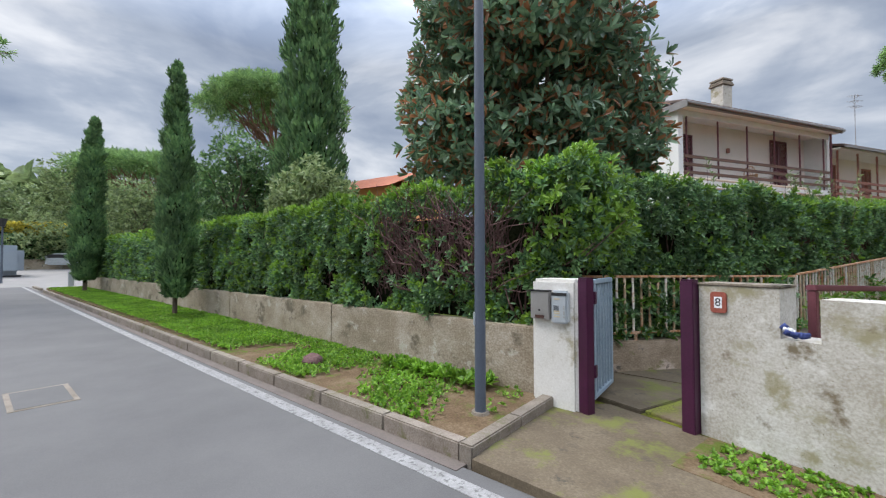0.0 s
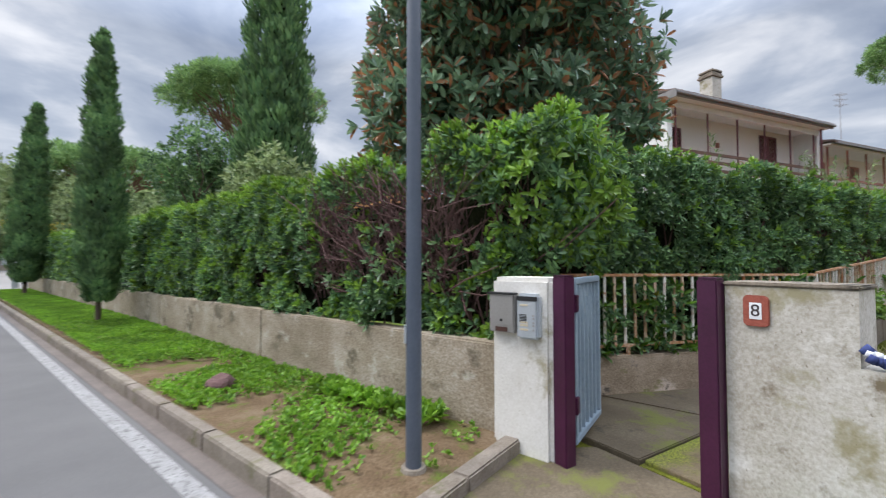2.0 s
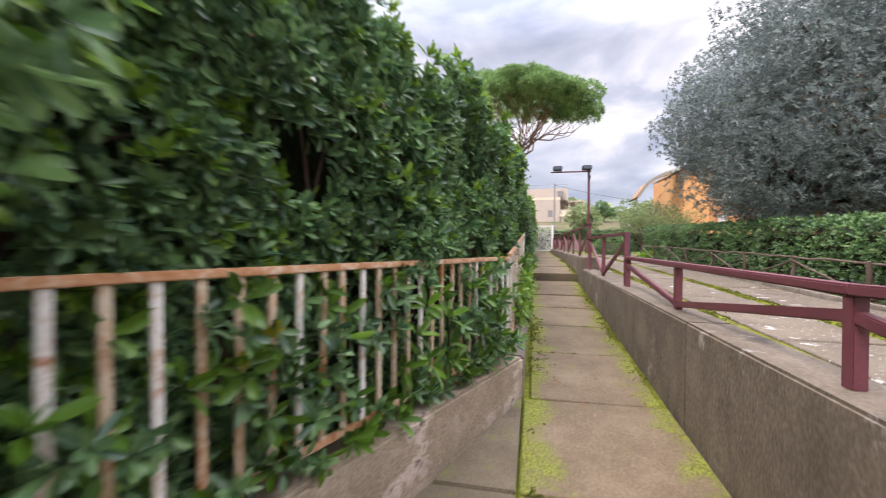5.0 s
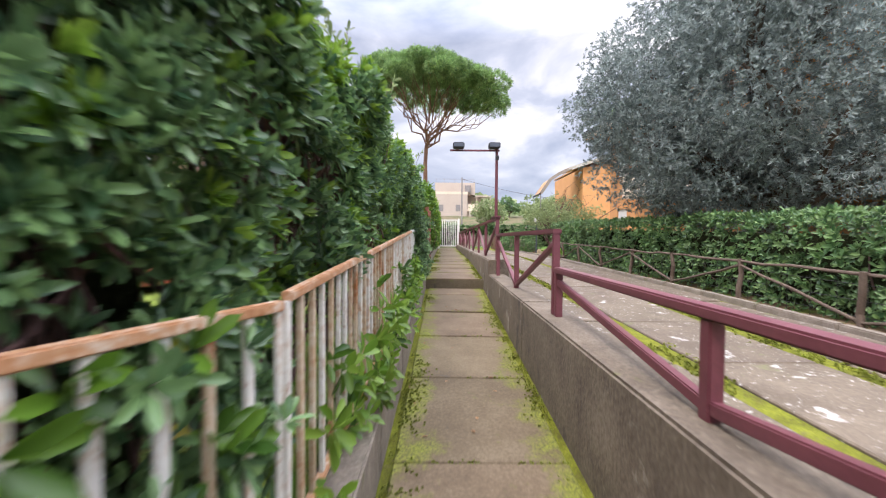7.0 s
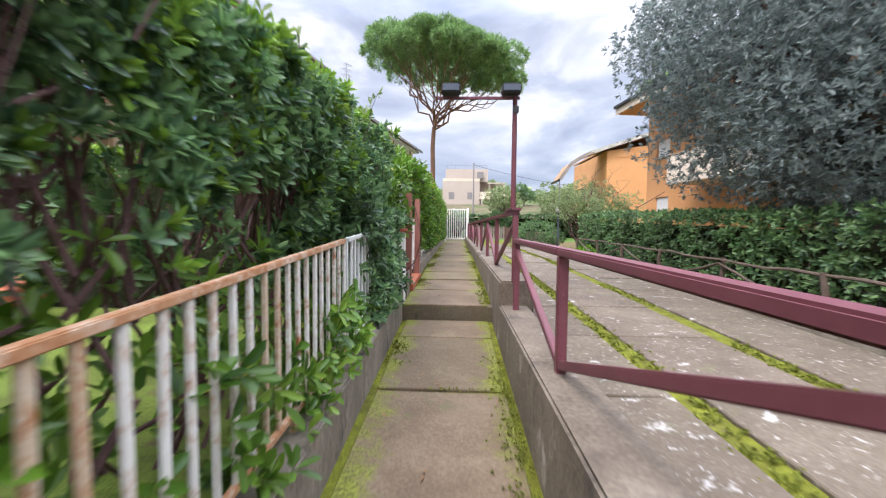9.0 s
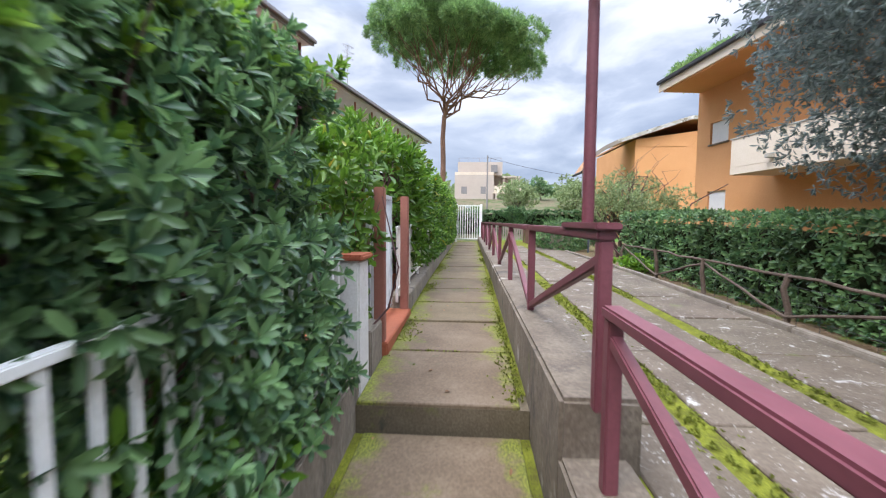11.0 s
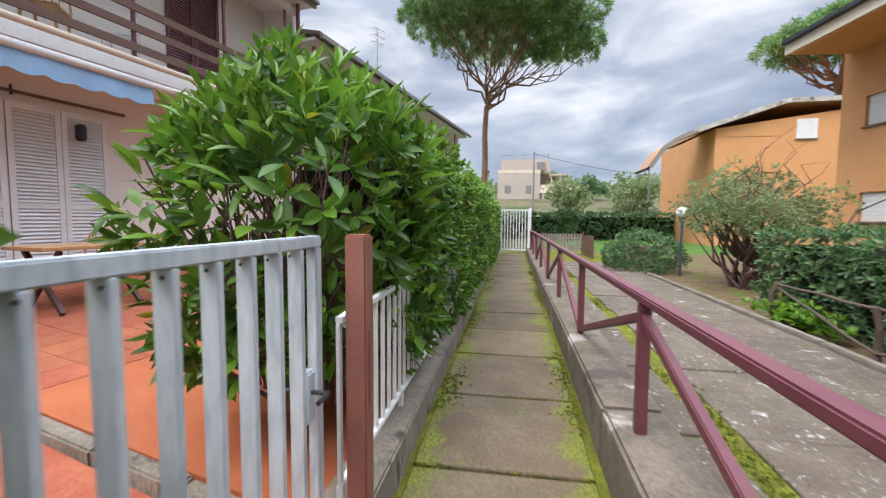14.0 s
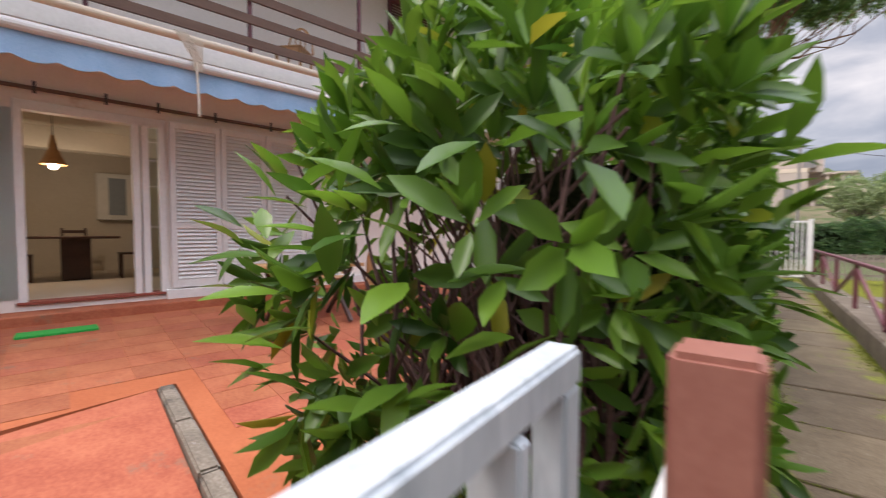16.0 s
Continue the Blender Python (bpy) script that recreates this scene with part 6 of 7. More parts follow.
def umbrella_pine(name, label, x, y, z0, zfork, cz, rx, rz, count, size, tr=0.3, bend=0.0, off=0.0, tilt=0.0):
    t = thing(name, label, "tree")
    bm = bmesh.new()
    limb(bm, (x + bend, y, z0 - 0.5), (x, y, zfork), tr, tr * 0.7, 6, 0.008, 12)
    part("trunk", bm, M_PINEBARK, t)
    for i in range(17):
        bm = bmesh.new()
        a = i * 2.399
        q = 0.30 + 0.58 * ((i * 0.618) % 1)
        dx = math.cos(a) * rx * q
        tip = Vector((x + off + dx, y + math.sin(a) * rx * q, cz - rz * 0.05 + tilt * dx))
        pts = limb(bm, (x, y, zfork - 0.2 + (i % 5) * 0.3), tip, tr * 0.34, tr * 0.09, 5, 0.045, 7)
        for j in range(4):
            limb(bm, pts[2 + j % 3], tip + Vector((RNG.normal(0, rx * 0.17), RNG.normal(0, rx * 0.17), rz * 0.35)), tr * 0.14, tr * 0.04, 3, 0.05, 5)
        part("limb", bm, M_PINEBARK, t)
    lob = []
    K = 64
    for i in range(K):
        a, q = i * 2.399, math.sqrt((i + 0.5) / K) * 0.90
        dx = math.cos(a) * rx * q
        zz = cz + rz * 0.80 * (1 - q * q) + tilt * dx + RNG.normal(0, 0.09 * rz)
        s = rx * RNG.uniform(0.13, 0.21)
        lob.append(((x + off + dx, y + math.sin(a) * rx * q, zz), (s, s, s * 0.60)))
    Ps, Ns = [], []
    for c, r in lob:
        p, n = ellipsoid_points(c, r, count // K, low=-0.30, depth=0.3 * r[2], amp=0.25 * r[2], scale=1.5 / r[0])
        Ps.append(p)
        Ns.append(n)
    rosettes("crown", np.concatenate(Ps), np.concatenate(Ns), 7, size, size * 0.13, L_PINE, t, "", 46, 20)
    return t


umbrella_pine("umbrella_pine", "tall umbrella pine with a bare reddish trunk", -1.75, 42, 0.4, 9.2, 13.35, 6.2, 2.5, 11000, 0.34, 0.23, off=0.75, tilt=-0.17)
umbrella_pine("umbrella_pine", "umbrella pine with reddish limbs beyond the street hedge", -30.5, 5.0, 0, 9.0, 11.8, 5.2, 2.6, 3600, 0.42, 0.35, -1.6)
umbrella_pine("umbrella_pine", "umbrella pine far along the street", -58, -5, 0, 8.5, 11.0, 7.5, 2.6, 2600, 0.6, 0.4)
umbrella_pine("umbrella_pine", "umbrella pine rising behind the orange house", 20.5, 46, 0, 10.2, 12.9, 4.6, 2.4, 3000, 0.45, 0.35)
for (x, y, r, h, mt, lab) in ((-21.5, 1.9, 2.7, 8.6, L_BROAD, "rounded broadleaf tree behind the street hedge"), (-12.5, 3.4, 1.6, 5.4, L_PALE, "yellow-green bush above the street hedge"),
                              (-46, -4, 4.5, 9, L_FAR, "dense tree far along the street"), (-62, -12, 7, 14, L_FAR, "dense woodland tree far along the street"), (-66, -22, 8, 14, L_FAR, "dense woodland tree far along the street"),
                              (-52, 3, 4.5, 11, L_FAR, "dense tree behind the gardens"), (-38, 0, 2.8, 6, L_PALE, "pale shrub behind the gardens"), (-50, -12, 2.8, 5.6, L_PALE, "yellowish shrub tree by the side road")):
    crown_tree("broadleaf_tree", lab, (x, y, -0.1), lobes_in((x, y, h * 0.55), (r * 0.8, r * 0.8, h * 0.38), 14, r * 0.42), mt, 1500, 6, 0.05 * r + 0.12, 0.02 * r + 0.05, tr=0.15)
hedge("yellow_hedge", "clipped hedge with yellow autumn leaves beyond the square", [st(50.6, -8), st(50.2, 9)], lambda u: 3.2, lambda u: 4.7, 2.0, 1300, 7, 0.24, 0.12, L_YELLOW, amp=0.25, twigs=4, out=1)
hedge("street_hedge", "dark green lower hedge beneath the yellow one", [st(50.0, -8), st(49.6, 9)], lambda u: 1.5, lambda u: 3.5, 1.6, 1300, 7, 0.22, 0.10, L_BROAD, amp=0.2, twigs=4, out=1)
bw = block("wall_square", [st(51.6, -8), st(51.2, 9), st(52.4, 9), st(52.8, -8)], 0.0, 3.3, M_WALLST)
bw2 = block("wall_square_low", [st(49.9, -8), st(49.5, 9), st(51.1, 9), st(51.5, -8)], 0.0, 1.55, M_WALLST)
for b_ in (bw, bw2):
    tagged(b_, "low brown wall under the hedges at the square", "wall", kind="structure")

# ---------------------------------------------------------------- right house
oh = thing("orange_house", "orange rendered two-storey house with wide eaves", "house")
OM = Matrix.Translation((8.06, 27.0, 0)) @ Matrix.Rotation(radians(6), 4, "Z")
oh.matrix_world = OM


def obox(name, lo, hi, mat, parent=None, bevel=0.0, label=""):
    return boxed(name, lo, hi, mat, parent or oh, bevel, label)


obox("wall", (0.14, -14, 0), (8, 0, 6.55), M_ORANGE)
for lo, hi in (((0, -14, 0), (0.139, -1.52, 6.55)), ((0, -0.66, 0), (0.139, 0, 6.55)), ((0, -1.519, 0), (0.139, -0.661, 2.10)),
               ((0, -1.519, 2.78), (0.139, -0.661, 4.32)), ((0, -1.519, 5.02), (0.139, -0.661, 6.55))):
    obox("wall", lo, hi, M_ORANGE)
for z0, z1 in ((2.10, 2.78), (4.32, 5.02)):
    w = obox("window", (-0.05, -1.56, z0 - 0.05), (0.06, -0.62, z0 - 0.001), M_CONC, None, 0.008, "window with a stone sill")
    obox("roller_shutter", (0.07, -1.50, z0), (0.095, -0.68, z1), M_WHITE, w, 0.0, "pale roller shutter")
    for k in range(7):
        z = z0 + 0.06 + k * (z1 - z0 - 0.08) / 7
        obox("slat", (0.058, -1.495, z), (0.069, -0.685, z + 0.07), M_WHITE, w)
obox("balcony_slab", (-1.25, -13.9, 3.02), (-0.004, -3.35, 3.2), M_CREAM)
obox("balcony_parapet", (-1.25, -13.9, 3.2), (-1.1, -3.35, 3.95), M_CREAM, None, 0.01, "cream balcony parapet")
obox("coping", (-1.27, -13.9, 3.952), (-1.08, -3.33, 3.985), M_PLASTER, None, 0.006)
obox("balcony_parapet", (-1.1, -3.5, 3.2), (-0.004, -3.35, 3.95), M_CREAM, None, 0.01)
obox("spout", (-1.42, -4.8, 3.28), (-1.252, -4.68, 3.38), M_PLASTER, None, 0.01)
obox("door_leaf", (-0.02, -9.0, 0.6), (0.0, -8.1, 2.6), M_DARKWOOD)
bm = bmesh.new()
for (y0, y1) in ((-14.4, -0.1),):
    sec = [(-1.35, 6.30), (4.0, 8.1), (4.0, 8.25), (-1.45, 6.45)]
    a = [bm.verts.new((x, y0, z)) for x, z in sec]
    b = [bm.verts.new((x, y1, z)) for x, z in sec]
    bm.faces.new(a)
    bm.faces.new(b[::-1])
    for i in range(4):
        bm.faces.new((a[i], b[i], b[(i + 1) % 4], a[(i + 1) % 4]))
part("roof", bm, M_ROOF, oh, "grey roof with wide boarded eaves")
obox("fascia", (-1.50, -14.4, 6.17), (-1.452, -0.1, 6.40), M_CREAM, None, 0.0, "cream eave board")
obox("soffit", (-1.35, -14.35, 6.18), (-0.004, -0.12, 6.27), M_ORANGE)
obox("gutter", (-1.60, -14.4, 6.40), (-1.505, -0.1, 6.52), M_DARK, None, 0.02, "dark gutter")
o2 = thing("orange_house", "further orange house under a curved roof with deep eaves", "house", pose(11.65, 42.0, 0))
bm = bmesh.new()
prism(bm, [(0, 0), (9, 0), (9, 9), (0, 9)], 0, lambda x, y: lerp_at(x, [(0, 7.50), (3.5, 8.64), (9, 8.72)]))
part("wall", bm, M_ORANGE, o2)
boxed("gable_wall", (0.02, -0.02, 7.0), (3.4, -0.004, 7.5), M_ORANGE, o2)
SEC = [(-3.65, 5.15), (-2.85, 6.32), (-2.1, 6.82), (-1.3, 7.2), (-0.05, 7.62), (3.5, 8.78), (9.3, 8.86)]
for (xa, za), (xb, zb) in zip(SEC, SEC[1:]):
    bm = bmesh.new()
    q = [(xa, za), (xb, zb), (xb, zb + 0.13), (xa, za + 0.13)]
    a = [bm.verts.new((x, -0.35, z)) for x, z in q]
    b = [bm.verts.new((x, 9.3 if xa > -0.1 else 2.2, z)) for x, z in q]
    bm.faces.new(a)
    bm.faces.new(b[::-1])
    for k in range(4):
        bm.faces.new((a[k], b[k], b[(k + 1) % 4], a[(k + 1) % 4]))
    rp_ = part("roof", bm, M_BOARD, o2, "brown boarded eaves")
    bm = bmesh.new()
    bar(bm, (xa, -0.38, za + 0.10), (xb, -0.38, zb + 0.10), 0.06, 0.26)
    part("verge_board", bm, M_PLASTER if xa > -1.4 else M_PICKET, rp_, "grey verge board")
bm = bmesh.new()
tube(bm, (-3.7, -0.3, 5.2), (-3.7, 2.2, 5.2), 0.09, 0.09, 10)
part("gutter", bm, M_DARK, o2, "dark gutter")
bm = bmesh.new()
tube(bm, (-3.6, -0.2, 3.2), (-3.65, -0.25, 5.2), 0.045, 0.045, 8)
part("downpipe", bm, M_EAVE, o2)
w = boxed("window", (4.2, -0.03, 6.82), (5.25, 0.01, 7.92), M_WHITE, o2, 0.0, "small white shuttered window")
boxed("window_sill", (4.15, -0.08, 6.76), (5.3, 0.0, 6.815), M_CONC, w)

# ---------------------------------------------------------------- far end
wh = thing("white_house", "cream stepped house with terraces on the rise", "house", pose(-2.0, 70, 0))
for lo, hi in (((0, 0, 3.5), (5.4, 8, 8.1)), ((0.4, 0.7, 8.1), (6.6, 8, 9.95)), ((5.4, 0.3, 3.5), (9.3, 8, 5.75)), ((5.4, 2.5, 5.75), (7.6, 8, 8.1))):
    boxed("wall", lo, hi, M_FARWALL, wh, 0.02)
boxed("parapet", (0.0, 0.0, 8.11), (5.4, 0.15, 8.5), M_CREAM, wh)
boxed("terrace_parapet", (5.45, -0.1, 5.76), (9.4, 0.1, 6.6), M_CREAM, wh)
boxed("terrace_slab", (5.3, -0.3, 5.55), (9.6, 0.29, 5.75), M_CREAM, wh)
boxed("terrace_roof", (6.6, 0.0, 7.75), (9.0, 3.0, 7.95), M_FARWALL, wh)
for x in (6.7, 7.8, 8.8):
    boxed("terrace_column", (x, 0.12, 5.76), (x + 0.18, 0.3, 7.75), M_FARWALL, wh)
for x in (5.6, 7.4, 9.0):
    boxed("lower_column", (x, -0.28, 3.5), (x + 0.3, 0.02, 5.55), M_FARWALL, wh)
boxed("roof_rail", (0.5, 0.8, 10.5), (6.5, 0.84, 10.54), M_EAVE, wh)
for x in (0.55, 1.8, 3.4, 4.9, 6.4):
    boxed("rail_post", (x, 0.8, 9.95), (x + 0.04, 0.84, 10.5), M_EAVE, wh)
for x, z, w_ in ((0.9, 5.5, 0.8), (3.6, 5.5, 0.7), (5.0, 8.5, 0.9), (6.2, 4.0, 1.0), (7.9, 4.0, 0.9)):
    boxed("window", (x, -0.03 if x < 5 else 0.27, z), (x + w_, 0.75, z + 1.0), M_EAVE, wh)
lawn = block("ground_lawn", [(1.5, 34.2), (14, 34.2), (14, 47), (1.5, 47)], 0.2, 0.62, M_GRASS)
tagged(lawn, "green lawn beyond the driveway fence", "lawn", kind="structure")
hedge("far_hedge", "dark clipped hedge behind the lawn", [(16, 47.5), (-4, 47.5)][::-1], lambda u: 0.5, lambda u: 2.6, 1.5, 1700, 6, 0.20, 0.09, L_BROAD, amp=0.15, twigs=4, out=1)
for i, (x, y, r, h, mt) in enumerate(((-6, 60, 3.5, 4.5, L_BROAD), (5, 58, 3, 3.5, L_PALE), (12, 60, 4, 4, L_PALE), (20, 62, 5, 5, L_BROAD), (9.5, 68, 1.8, 3.2, L_BROAD), (28, 75, 7, 6, L_BROAD), (3.8, 45.5, 1.1, 3.0, L_BROAD))):
    gz = ground_z(x, y)
    crown_tree("far_tree", "shrubby tree on the bank below the cream house" if i < 6 else "small tree on the lawn", (x, y, gz), lobes_in((x, y, gz + h * 0.5), (r * 0.8, r * 0.8, h * 0.4), 9, r * 0.4), mt, 500, 6, 0.06 * r + 0.12, 0.025 * r + 0.05, tr=0.1)
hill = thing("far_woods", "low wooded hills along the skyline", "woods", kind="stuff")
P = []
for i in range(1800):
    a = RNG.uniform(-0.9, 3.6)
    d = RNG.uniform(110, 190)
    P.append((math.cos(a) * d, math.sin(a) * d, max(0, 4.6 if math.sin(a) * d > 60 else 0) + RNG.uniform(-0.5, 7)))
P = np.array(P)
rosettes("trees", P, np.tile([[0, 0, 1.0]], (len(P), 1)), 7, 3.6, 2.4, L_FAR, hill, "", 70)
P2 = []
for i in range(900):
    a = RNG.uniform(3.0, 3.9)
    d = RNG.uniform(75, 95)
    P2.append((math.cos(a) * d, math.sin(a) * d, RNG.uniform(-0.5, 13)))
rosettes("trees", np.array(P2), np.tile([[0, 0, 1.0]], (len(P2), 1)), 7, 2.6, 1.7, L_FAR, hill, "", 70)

gl_ = thing("globe_lamp", "green garden lamp post with a clear globe", "lamp", pose(4.25, 26.3, 0.6))
bm = bmesh.new()
tube(bm, (0, 0, 0), (0, 0, 1.5), 0.035, 0.03, 10)
tube(bm, (0, 0, 1.5), (0, 0, 1.56), 0.07, 0.07, 10)
part("post", bm, M_LAMPG, gl_)
bm = bmesh.new()
bmesh.ops.create_uvsphere(bm, u_segments=20, v_segments=14, radius=0.15, matrix=Matrix.Translation((0, 0, 1.69)))
part("globe", bm, M_PAPER, gl_, "pale glass globe", smooth=True)
cw = boxed("wall_garden_far", (2.75, 27.9, 0.3), (4.6, 28.1, 1.35), M_CONC, None, 0.01)
tagged(cw, "low concrete wall beside the far driveway gate", "wall", kind="structure")
dg = thing("driveway_gate", "weathered grey-brown picket gate across the driveway", "gate")
for i in range(16):
    boxed("board", (0.98 + i * 0.11, 31.9, 0.85), (1.05 + i * 0.11, 31.93, 1.55), M_PICKET, dg)
for z in (0.95, 1.35):
    boxed("rail", (0.95, 31.935, z), (2.75, 31.96, z + 0.06), M_PICKET, dg)
for x in (0.93, 2.72):
    boxed("post", (x, 31.9, 0.6), (x + 0.07, 31.97, 1.62), M_WOOD, dg)
boxed("panel", (2.8, 30.2, 0.7), (2.86, 31.9, 1.5), M_WOOD, dg, 0.0, "solid brown side panel")

# ---------------------------------------------------------------- small growth
def ground_tufts(name, label, pts, k, length, width, mat, open_angle=60, parent=None):
    t = thing(name, label, "weeds", kind="stuff")
    rosettes("leaves", pts, np.tile([[0, 0, 1.0]], (len(pts), 1)), k, length, width, mat, t, "", open_angle)
    return t


W = []
for i in range(22000):
    s, n = RNG.uniform(0.3, 25.5), RNG.uniform(0.14, 1.46)
    x, y = st(s, n)
    if noise.noise(Vector((x * 0.9, y * 0.9, 3))) + 0.22 * (s > 2.6) + 0.26 * (s > 5) + 0.1 > RNG.uniform(-0.1, 0.45):
        W.append((x, y, -0.03 + 0.1 * min(1, max(0, -x - 2) / 8) + 0.02))
ground_tufts("verge_weeds", "low bright green weeds on the verge", np.array(W), 5, 0.042, 0.028, L_WEED, 60)
W = []
for i in range(130):
    s = 0.75 + 1.6 * RNG.random() ** 1.5
    x, y = st(s, RNG.uniform(1.1, 1.42))
    W.append((x, y, RNG.uniform(0, 0.06)))
ground_tufts("wall_weeds", "taller weeds at the foot of the wall", np.array(W), 7, 0.09, 0.045, L_WEED, 50)
W = [(RNG.uniform(0.2, 3.2), RNG.uniform(2.85, 3.42), -0.068) for _ in range(700)]
ground_tufts("wall_weeds", "green weeds at the foot of the peeling wall", np.array(W), 6, 0.036, 0.024, L_WEED, 58)
W = [(3.75 + RNG.normal(0, 0.12), 21.0 + RNG.normal(0, 0.35), 0.74 + abs(RNG.normal(0, 0.08))) for _ in range(160)]
ground_tufts("green_plant", "bright green clump at the driveway edge", np.array(W), 7, 0.10, 0.05, L_WEED, 55)
W = []
for i in range(9000):
    y = RNG.uniform(3.6, 26)
    e = RNG.random()
    if y < 14.2 or y > 14.3:
        x = -0.53 + abs(RNG.normal(0, 0.09)) if e < 0.6 else 0.54 - abs(RNG.normal(0, 0.07))
        if noise.noise(Vector((x * 0.5, y * 0.9, 9))) + 0.25 * noise.noise(Vector((x * 9, y * 9, 2))) > 0.02:
            W.append((x, y, zp(y) + 0.002))
for c in (4.79, 6.04, 7.29, 8.54, 9.79, 11.04, 12.29, 13.54, 15.25, 16.2, 17.16, 18.12, 19.08, 20.04):
    for i in range(50):
        x, y = RNG.uniform(-0.5, 0.5), c + RNG.normal(0, 0.012)
        if noise.noise(Vector((x * 2, c, 4))) > 0.0:
            W.append((x, y, zp(y) - 0.002))
ground_tufts("path_moss", "bright moss along the footpath edges", np.array(W), 6, 0.011, 0.012, L_MOSS, 70)
W = []
for i in range(4200):
    y = RNG.uniform(4, 27)
    x = RNG.choice([1.44, 2.425]) + RNG.normal(0, 0.065)
    if noise.noise(Vector((x, y * 0.8, 5))) > -0.1:
        W.append((x, y, zd(y) - 0.01))
ground_tufts("drive_moss", "yellow-green moss strips between the driveway slabs", np.array(W), 6, 0.022, 0.015, L_MOSS, 62)
# thin sprigs standing up out of the hedge
hsp = thing("hedge_sprigs", "thin leafy sprigs standing above the hedge top", "foliage", kind="stuff")
bm = bmesh.new()
P, N = [], []
for (x, y, z) in [(-0.9 - 0.1 * math.sin(i * 2.1), 8.0 + 0.42 * i + 0.2 * math.sin(i * 5.3), 2.35) for i in range(13)] + [(-1.5, 5.6, 2.4), (-1.3, 6.5, 2.35), (-0.95, 18.3, 2.5), (-0.85, 19.6, 2.5), (-0.8, 21.5, 2.45)]:
    h = RNG.uniform(0.25, 0.6)
    top = Vector((x + RNG.normal(0, 0.1), y + RNG.normal(0, 0.1), z + h))
    limb(bm, (x, y, z - 0.3), top, 0.006, 0.002, 4, 0.05, 4)
    for q in range(7):
        p = Vector((x, y, z)).lerp(top, 0.2 + 0.13 * q)
        P.append(tuple(p))
        N.append((RNG.normal(0, 0.5), RNG.normal(0, 0.5), 1))
part("stem_tangle", bm, M_TWIG, hsp)
rosettes("leaves", np.array(P), np.array(N), 3, 0.075, 0.026, L_PALE, hsp, "", 50)
# utility pole and cable at the far end
up = thing("utility_pole", "grey utility pole with a cable at the far end", "utility pole")
bm = bmesh.new()
tube(bm, (2.1, 60, 2.5), (2.1, 60, 9.2), 0.11, 0.08, 10)
part("pole", bm, M_EAVE, up)
bm = bmesh.new()
pts = [(2.1 + 1.3 * i, 60, 9.0 - 0.27 * i + 0.012 * (i - 4.5) ** 2 - 0.24) for i in range(19)]
for a, b in zip(pts, pts[1:]):
    tube(bm, a, b, 0.022, 0.022, 5)
part("cable", bm, M_DARK, up, "sagging dark cable")
umbrella_pine("umbrella_pine", "pine across the road with a low ragged crown", -20.6, -11.2, -0.2, 7.4, 9.6, 4.4, 2.0, 1700, 0.32, 0.28)
lv = thing("fallen_leaves", "scattered dry leaves on the footpath", "leaves", kind="stuff")
P = []
for i in range(70):
    y = RNG.uniform(3.6, 22)
    P.append((RNG.uniform(-0.5, 0.5), y, zp(y) + 0.008))
P = np.array(P)
A = RNG.uniform(0, 6.28, len(P))
leaf_mesh("leaf_litter", P, np.stack([np.cos(A), np.sin(A), np.zeros(len(P))], 1), np.tile([[0, 0, 1.0]], (len(P), 1)), 0.05, 0.025, L_DEAD, lv)
stump = thing("tree_stump", "low gnarled dark tree stump in the verge", "stump")
bm = bmesh.new()
sx, sy = st(3.15, 0.62)
bmesh.ops.create_icosphere(bm, subdivisions=3, radius=0.17, matrix=Matrix.Translation((sx, sy, 0.02)) @ Matrix.Diagonal((1.2, 0.9, 0.5, 1)))
for v in bm.verts:
    v.co += v.normal * (noise.noise(v.co * 9) * 0.06)
part("stump", bm, M_TWIG, stump)

# street far off
cx_, cy_ = st(50, 3.3)
car = thing("parked_car", "silver hatchback parked by the side road", "car", Matrix.Translation((cx_, cy_, 0.68)) @ Matrix.Rotation(radians(80), 4, "Z"))
bm = bmesh.new()
prof = [(-2.0, 0.35), (-2.03, 0.72), (-1.85, 0.92), (-1.05, 1.0), (-0.45, 1.36), (0.1, 1.45), (0.7, 1.42), (1.45, 1.05), (1.95, 0.95), (2.08, 0.7), (2.05, 0.35)]
a = [bm.verts.new((x, -0.82, z)) for x, z in prof]
b = [bm.verts.new((x, 0.82, z)) for x, z in prof]
bm.faces.new(a)
bm.faces.new(b[::-1])
for i in range(len(prof)):
    j = (i + 1) % len(prof)
    bm.faces.new((a[i], b[i], b[j], a[j]))
bmesh.ops.bevel(bm, geom=bm.edges[:], offset=0.08, segments=2, affect="EDGES")
part("body", bm, M_CAR, car)
for sx_ in (-1.25, 1.3):
    for sy_ in (-0.80, 0.80):
        bm = bmesh.new()
        tube(bm, (sx_, sy_ - 0.09, 0.31), (sx_, sy_ + 0.09, 0.31), 0.31, 0.31, 18)
        part("wheel", bm, M_BLACK, car)
for sy_ in (-0.825, 0.825):
    boxed("side_window", (-0.7, sy_ - 0.006, 1.0), (1.1, sy_ + 0.006, 1.32), M_BLACK, car, 0.004)
bx, by = st(42, -0.7)
bn = thing("recycling_bin", "grey rounded street recycling container", "bin", pose(bx, by, 0.28, 0, 0, 17) @ Matrix.Scale(1.45, 4))
bm = bmesh.new()
box(bm, (-0.9, -0.7, 0.05), (0.9, 0.7, 1.55), 0.25)
part("body", bm, M_BIN, bn)
boxed("base", (-0.8, -0.6, 0.0), (0.8, 0.6, 0.06), M_DARK, bn)
sx0, sy0 = st(36.5, -1.6)
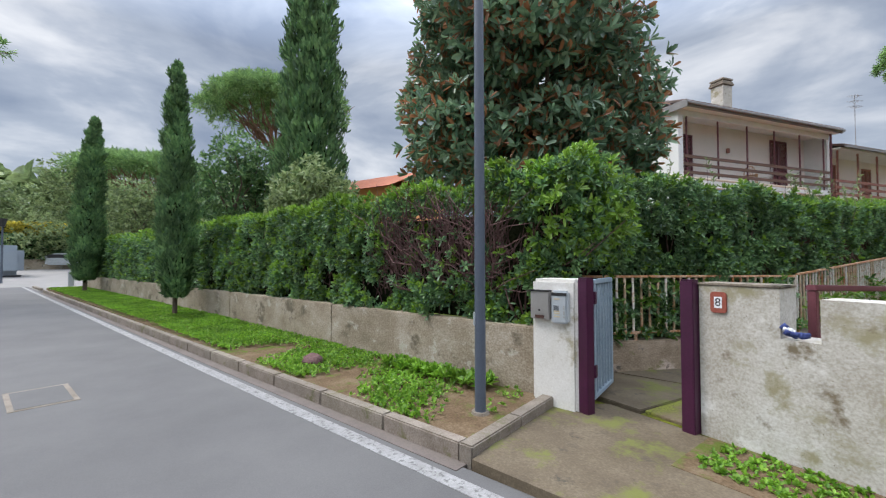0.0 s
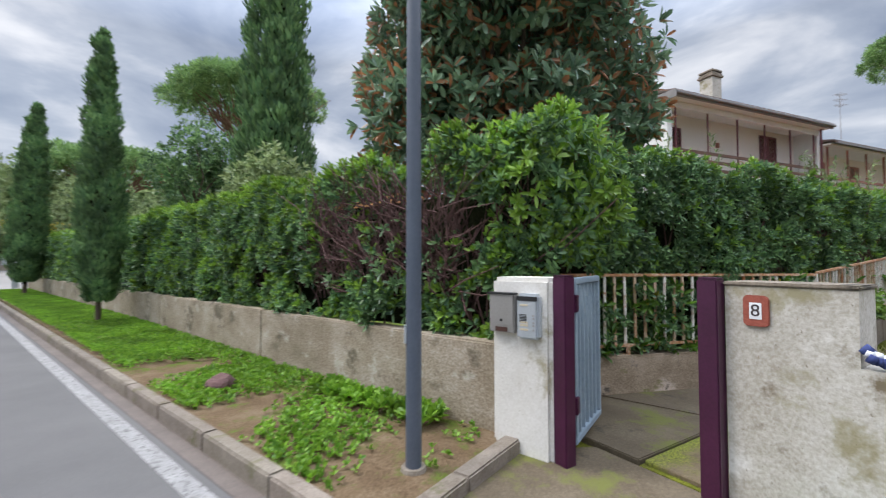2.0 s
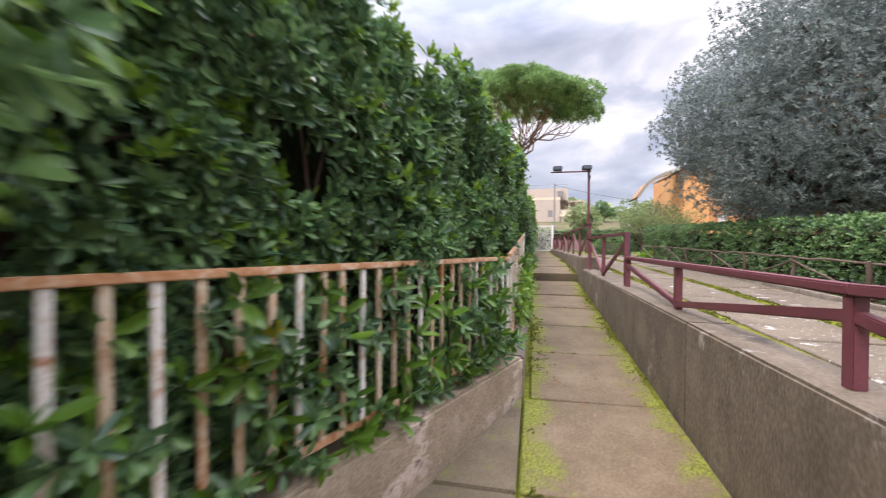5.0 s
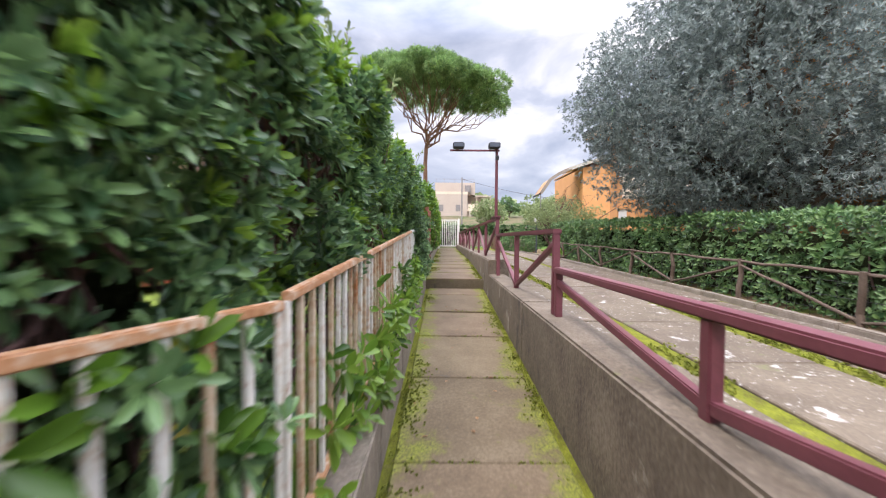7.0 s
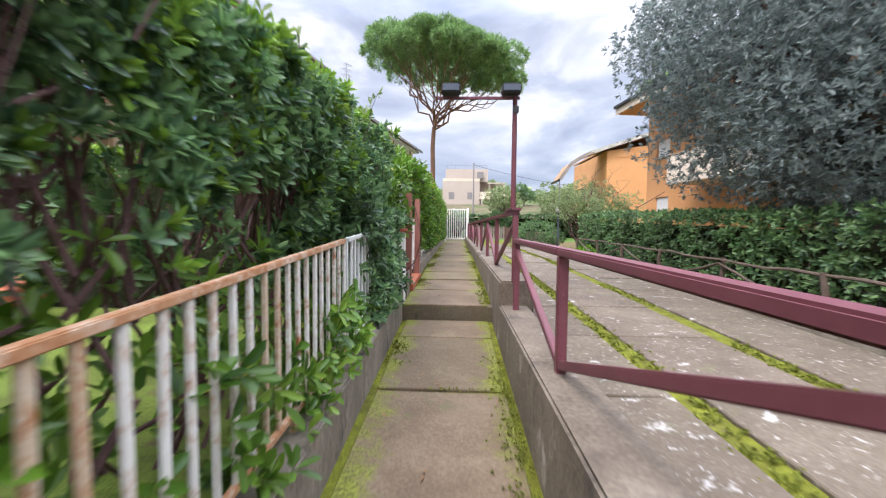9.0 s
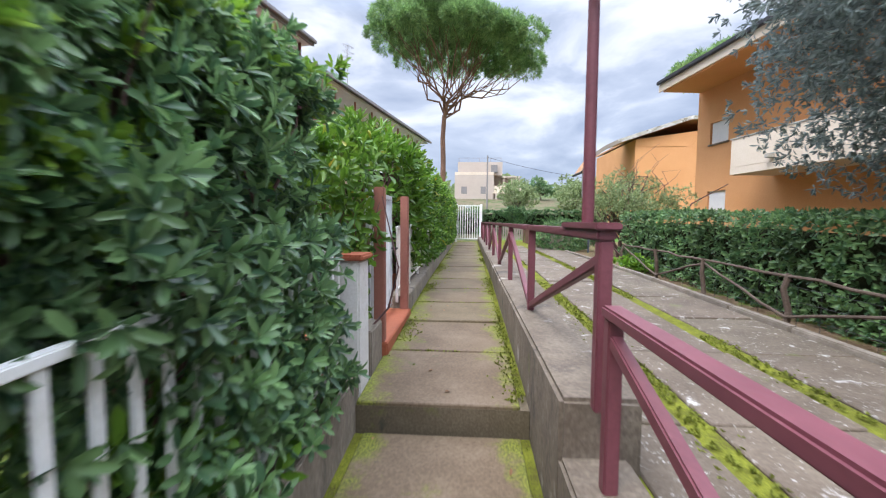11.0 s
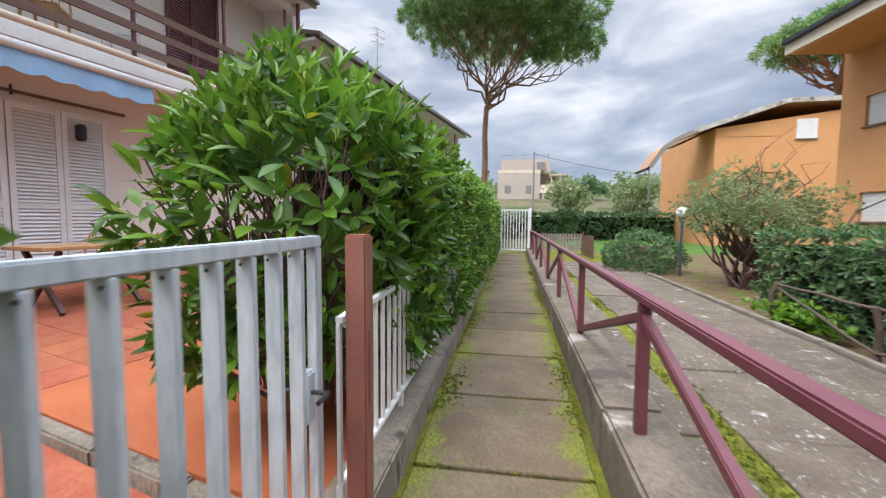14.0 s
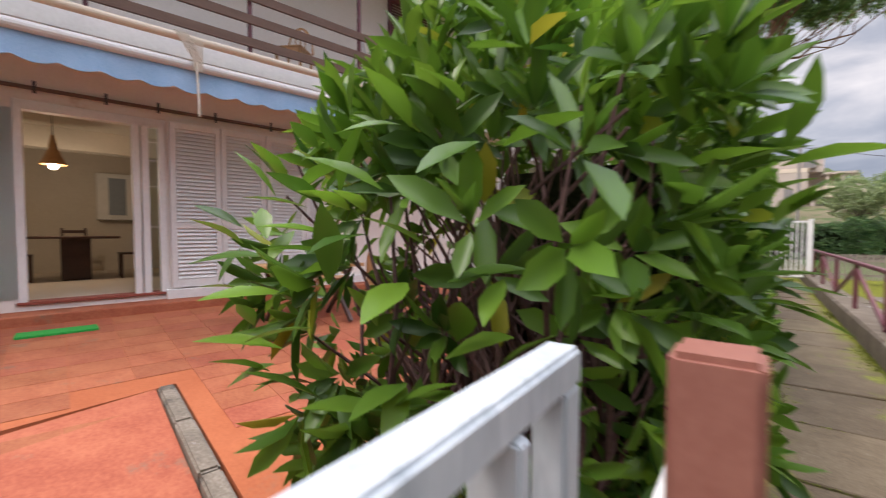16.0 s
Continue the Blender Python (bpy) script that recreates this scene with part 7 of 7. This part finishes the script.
sgn = thing("road_sign", "blue round road sign on a thin pole", "road sign", pose(sx0, sy0, -0.04, 0, 0, 60))
bm = bmesh.new()
tube(bm, (0, 0, 0), (0, 0, 2.9), 0.03, 0.03, 8)
part("pole", bm, M_EAVE, sgn)
bm = bmesh.new()
tube(bm, (0, -0.04, 2.6), (0, -0.02, 2.6), 0.3, 0.3, 20)
part("disc", bm, M_BLUE, sgn, "blue disc")
tx, ty = st(36, -1.02)
tl = thing("street_lamp", "old dark green lantern street lamp", "street lamp", pose(tx, ty, -0.05))
bm = bmesh.new()
tube(bm, (0, 0, 0), (0, 0, 3.6), 0.07, 0.05, 10)
part("pole", bm, M_LAMPG, tl)
bm = bmesh.new()
tube(bm, (0, 0, 3.6), (0, 0, 4.1), 0.12, 0.24, 8)
part("lantern", bm, M_DARK, tl)
mx_, my_ = st(4.6, -1.9)
mh = thing("manhole_cover", "rectangular manhole cover with a pale mortar edge", "manhole cover", Matrix.Translation((mx_, my_, -0.144)) @ Matrix.Rotation(math.atan2(DY, DX), 4, "Z"))
boxed("frame", (-0.45, -0.28, -0.02), (0.45, 0.28, 0.003), M_KERB, mh)
boxed("lid", (-0.40, -0.23, -0.02), (0.40, 0.23, 0.006), M_ASPHALT, mh)
ub = boxed("utility_box", (-0.15, -0.1, 0), (0.15, 0.1, 0.75), M_SILVER, None, 0.01, m=Matrix.Translation((*st(26.6, 1.1), 0.1)))
tagged(ub, "pale grey meter box at the wall end", "utility box")
fh = thing("orange_gable_house", "small orange house with a red tiled roof behind the hedge", "house", pose(-27, 11.5, 0.9, 0, 0, 25))
boxed("wall", (-4, -3, 0), (4, 3, 5.2), M_ORANGE, fh)
bm = bmesh.new()
q = [(-3.6, 5.1), (0, 6.6), (3.6, 5.1), (0, 6.4)]
a = [bm.verts.new((-4.4, y, z)) for y, z in q]
b = [bm.verts.new((4.4, y, z)) for y, z in q]
bm.faces.new(a)
bm.faces.new(b[::-1])
for i in range(4):
    bm.faces.new((a[i], b[i], b[(i + 1) % 4], a[(i + 1) % 4]))
part("roof", bm, M_TERRA, fh, "red tiled roof")

# single large leaves on the face of the cherry laurel, by the gate
bm = bmesh.new()
rows = []
for j, (v, w) in enumerate(((0.0, 0.08), (0.3, 0.82), (0.55, 1.0), (0.82, 0.55), (1.0, 0.04))):
    c = -0.16 * v * v
    rows.append([bm.verts.new((v, s_ * w * 0.19, c + abs(s_) * 0.05 * w)) for s_ in (-1, 0, 1)])
for a, b in zip(rows, rows[1:]):
    for q in (0, 1):
        bm.faces.new((a[q], b[q], b[q + 1], a[q + 1]))
bm.normal_update()
leaf_data = None
P, N = ellipsoid_points((-1.45, 17.70, 1.90), (0.98, 1.16, 1.05), 2400, depth=0.12, amp=0.2)
face = [i for i in range(len(P)) if N[i][1] < 0.1 and N[i][0] > -0.6 and P[i][2] > 1.15 and not (P[i][1] < 17.0 and P[i][0] > -0.95)][:290]
for i in face:
    d = Vector(N[i]) * 0.8 + Vector((RNG.normal(0, 0.6), RNG.normal(0, 0.6), RNG.normal(0.25, 0.5)))
    d.normalize()
    side = d.cross(Vector((RNG.normal(0, 0.3), RNG.normal(0, 0.3), 1))).normalized()
    up_ = side.cross(d)
    L = RNG.uniform(0.13, 0.21)
    m = Matrix(((d.x, -side.x, up_.x, P[i][0]), (d.y, -side.y, up_.y, P[i][1]), (d.z, -side.z, up_.z, P[i][2]), (0, 0, 0, 1))) @ Matrix.Scale(L, 4)
    if leaf_data is None:
        leaf_data = part("leaf", bm, L_SINGLE, lb, m=m, smooth=True).data
    else:
        o = new("leaf", leaf_data)
        o.parent, o.matrix_local = lb, m
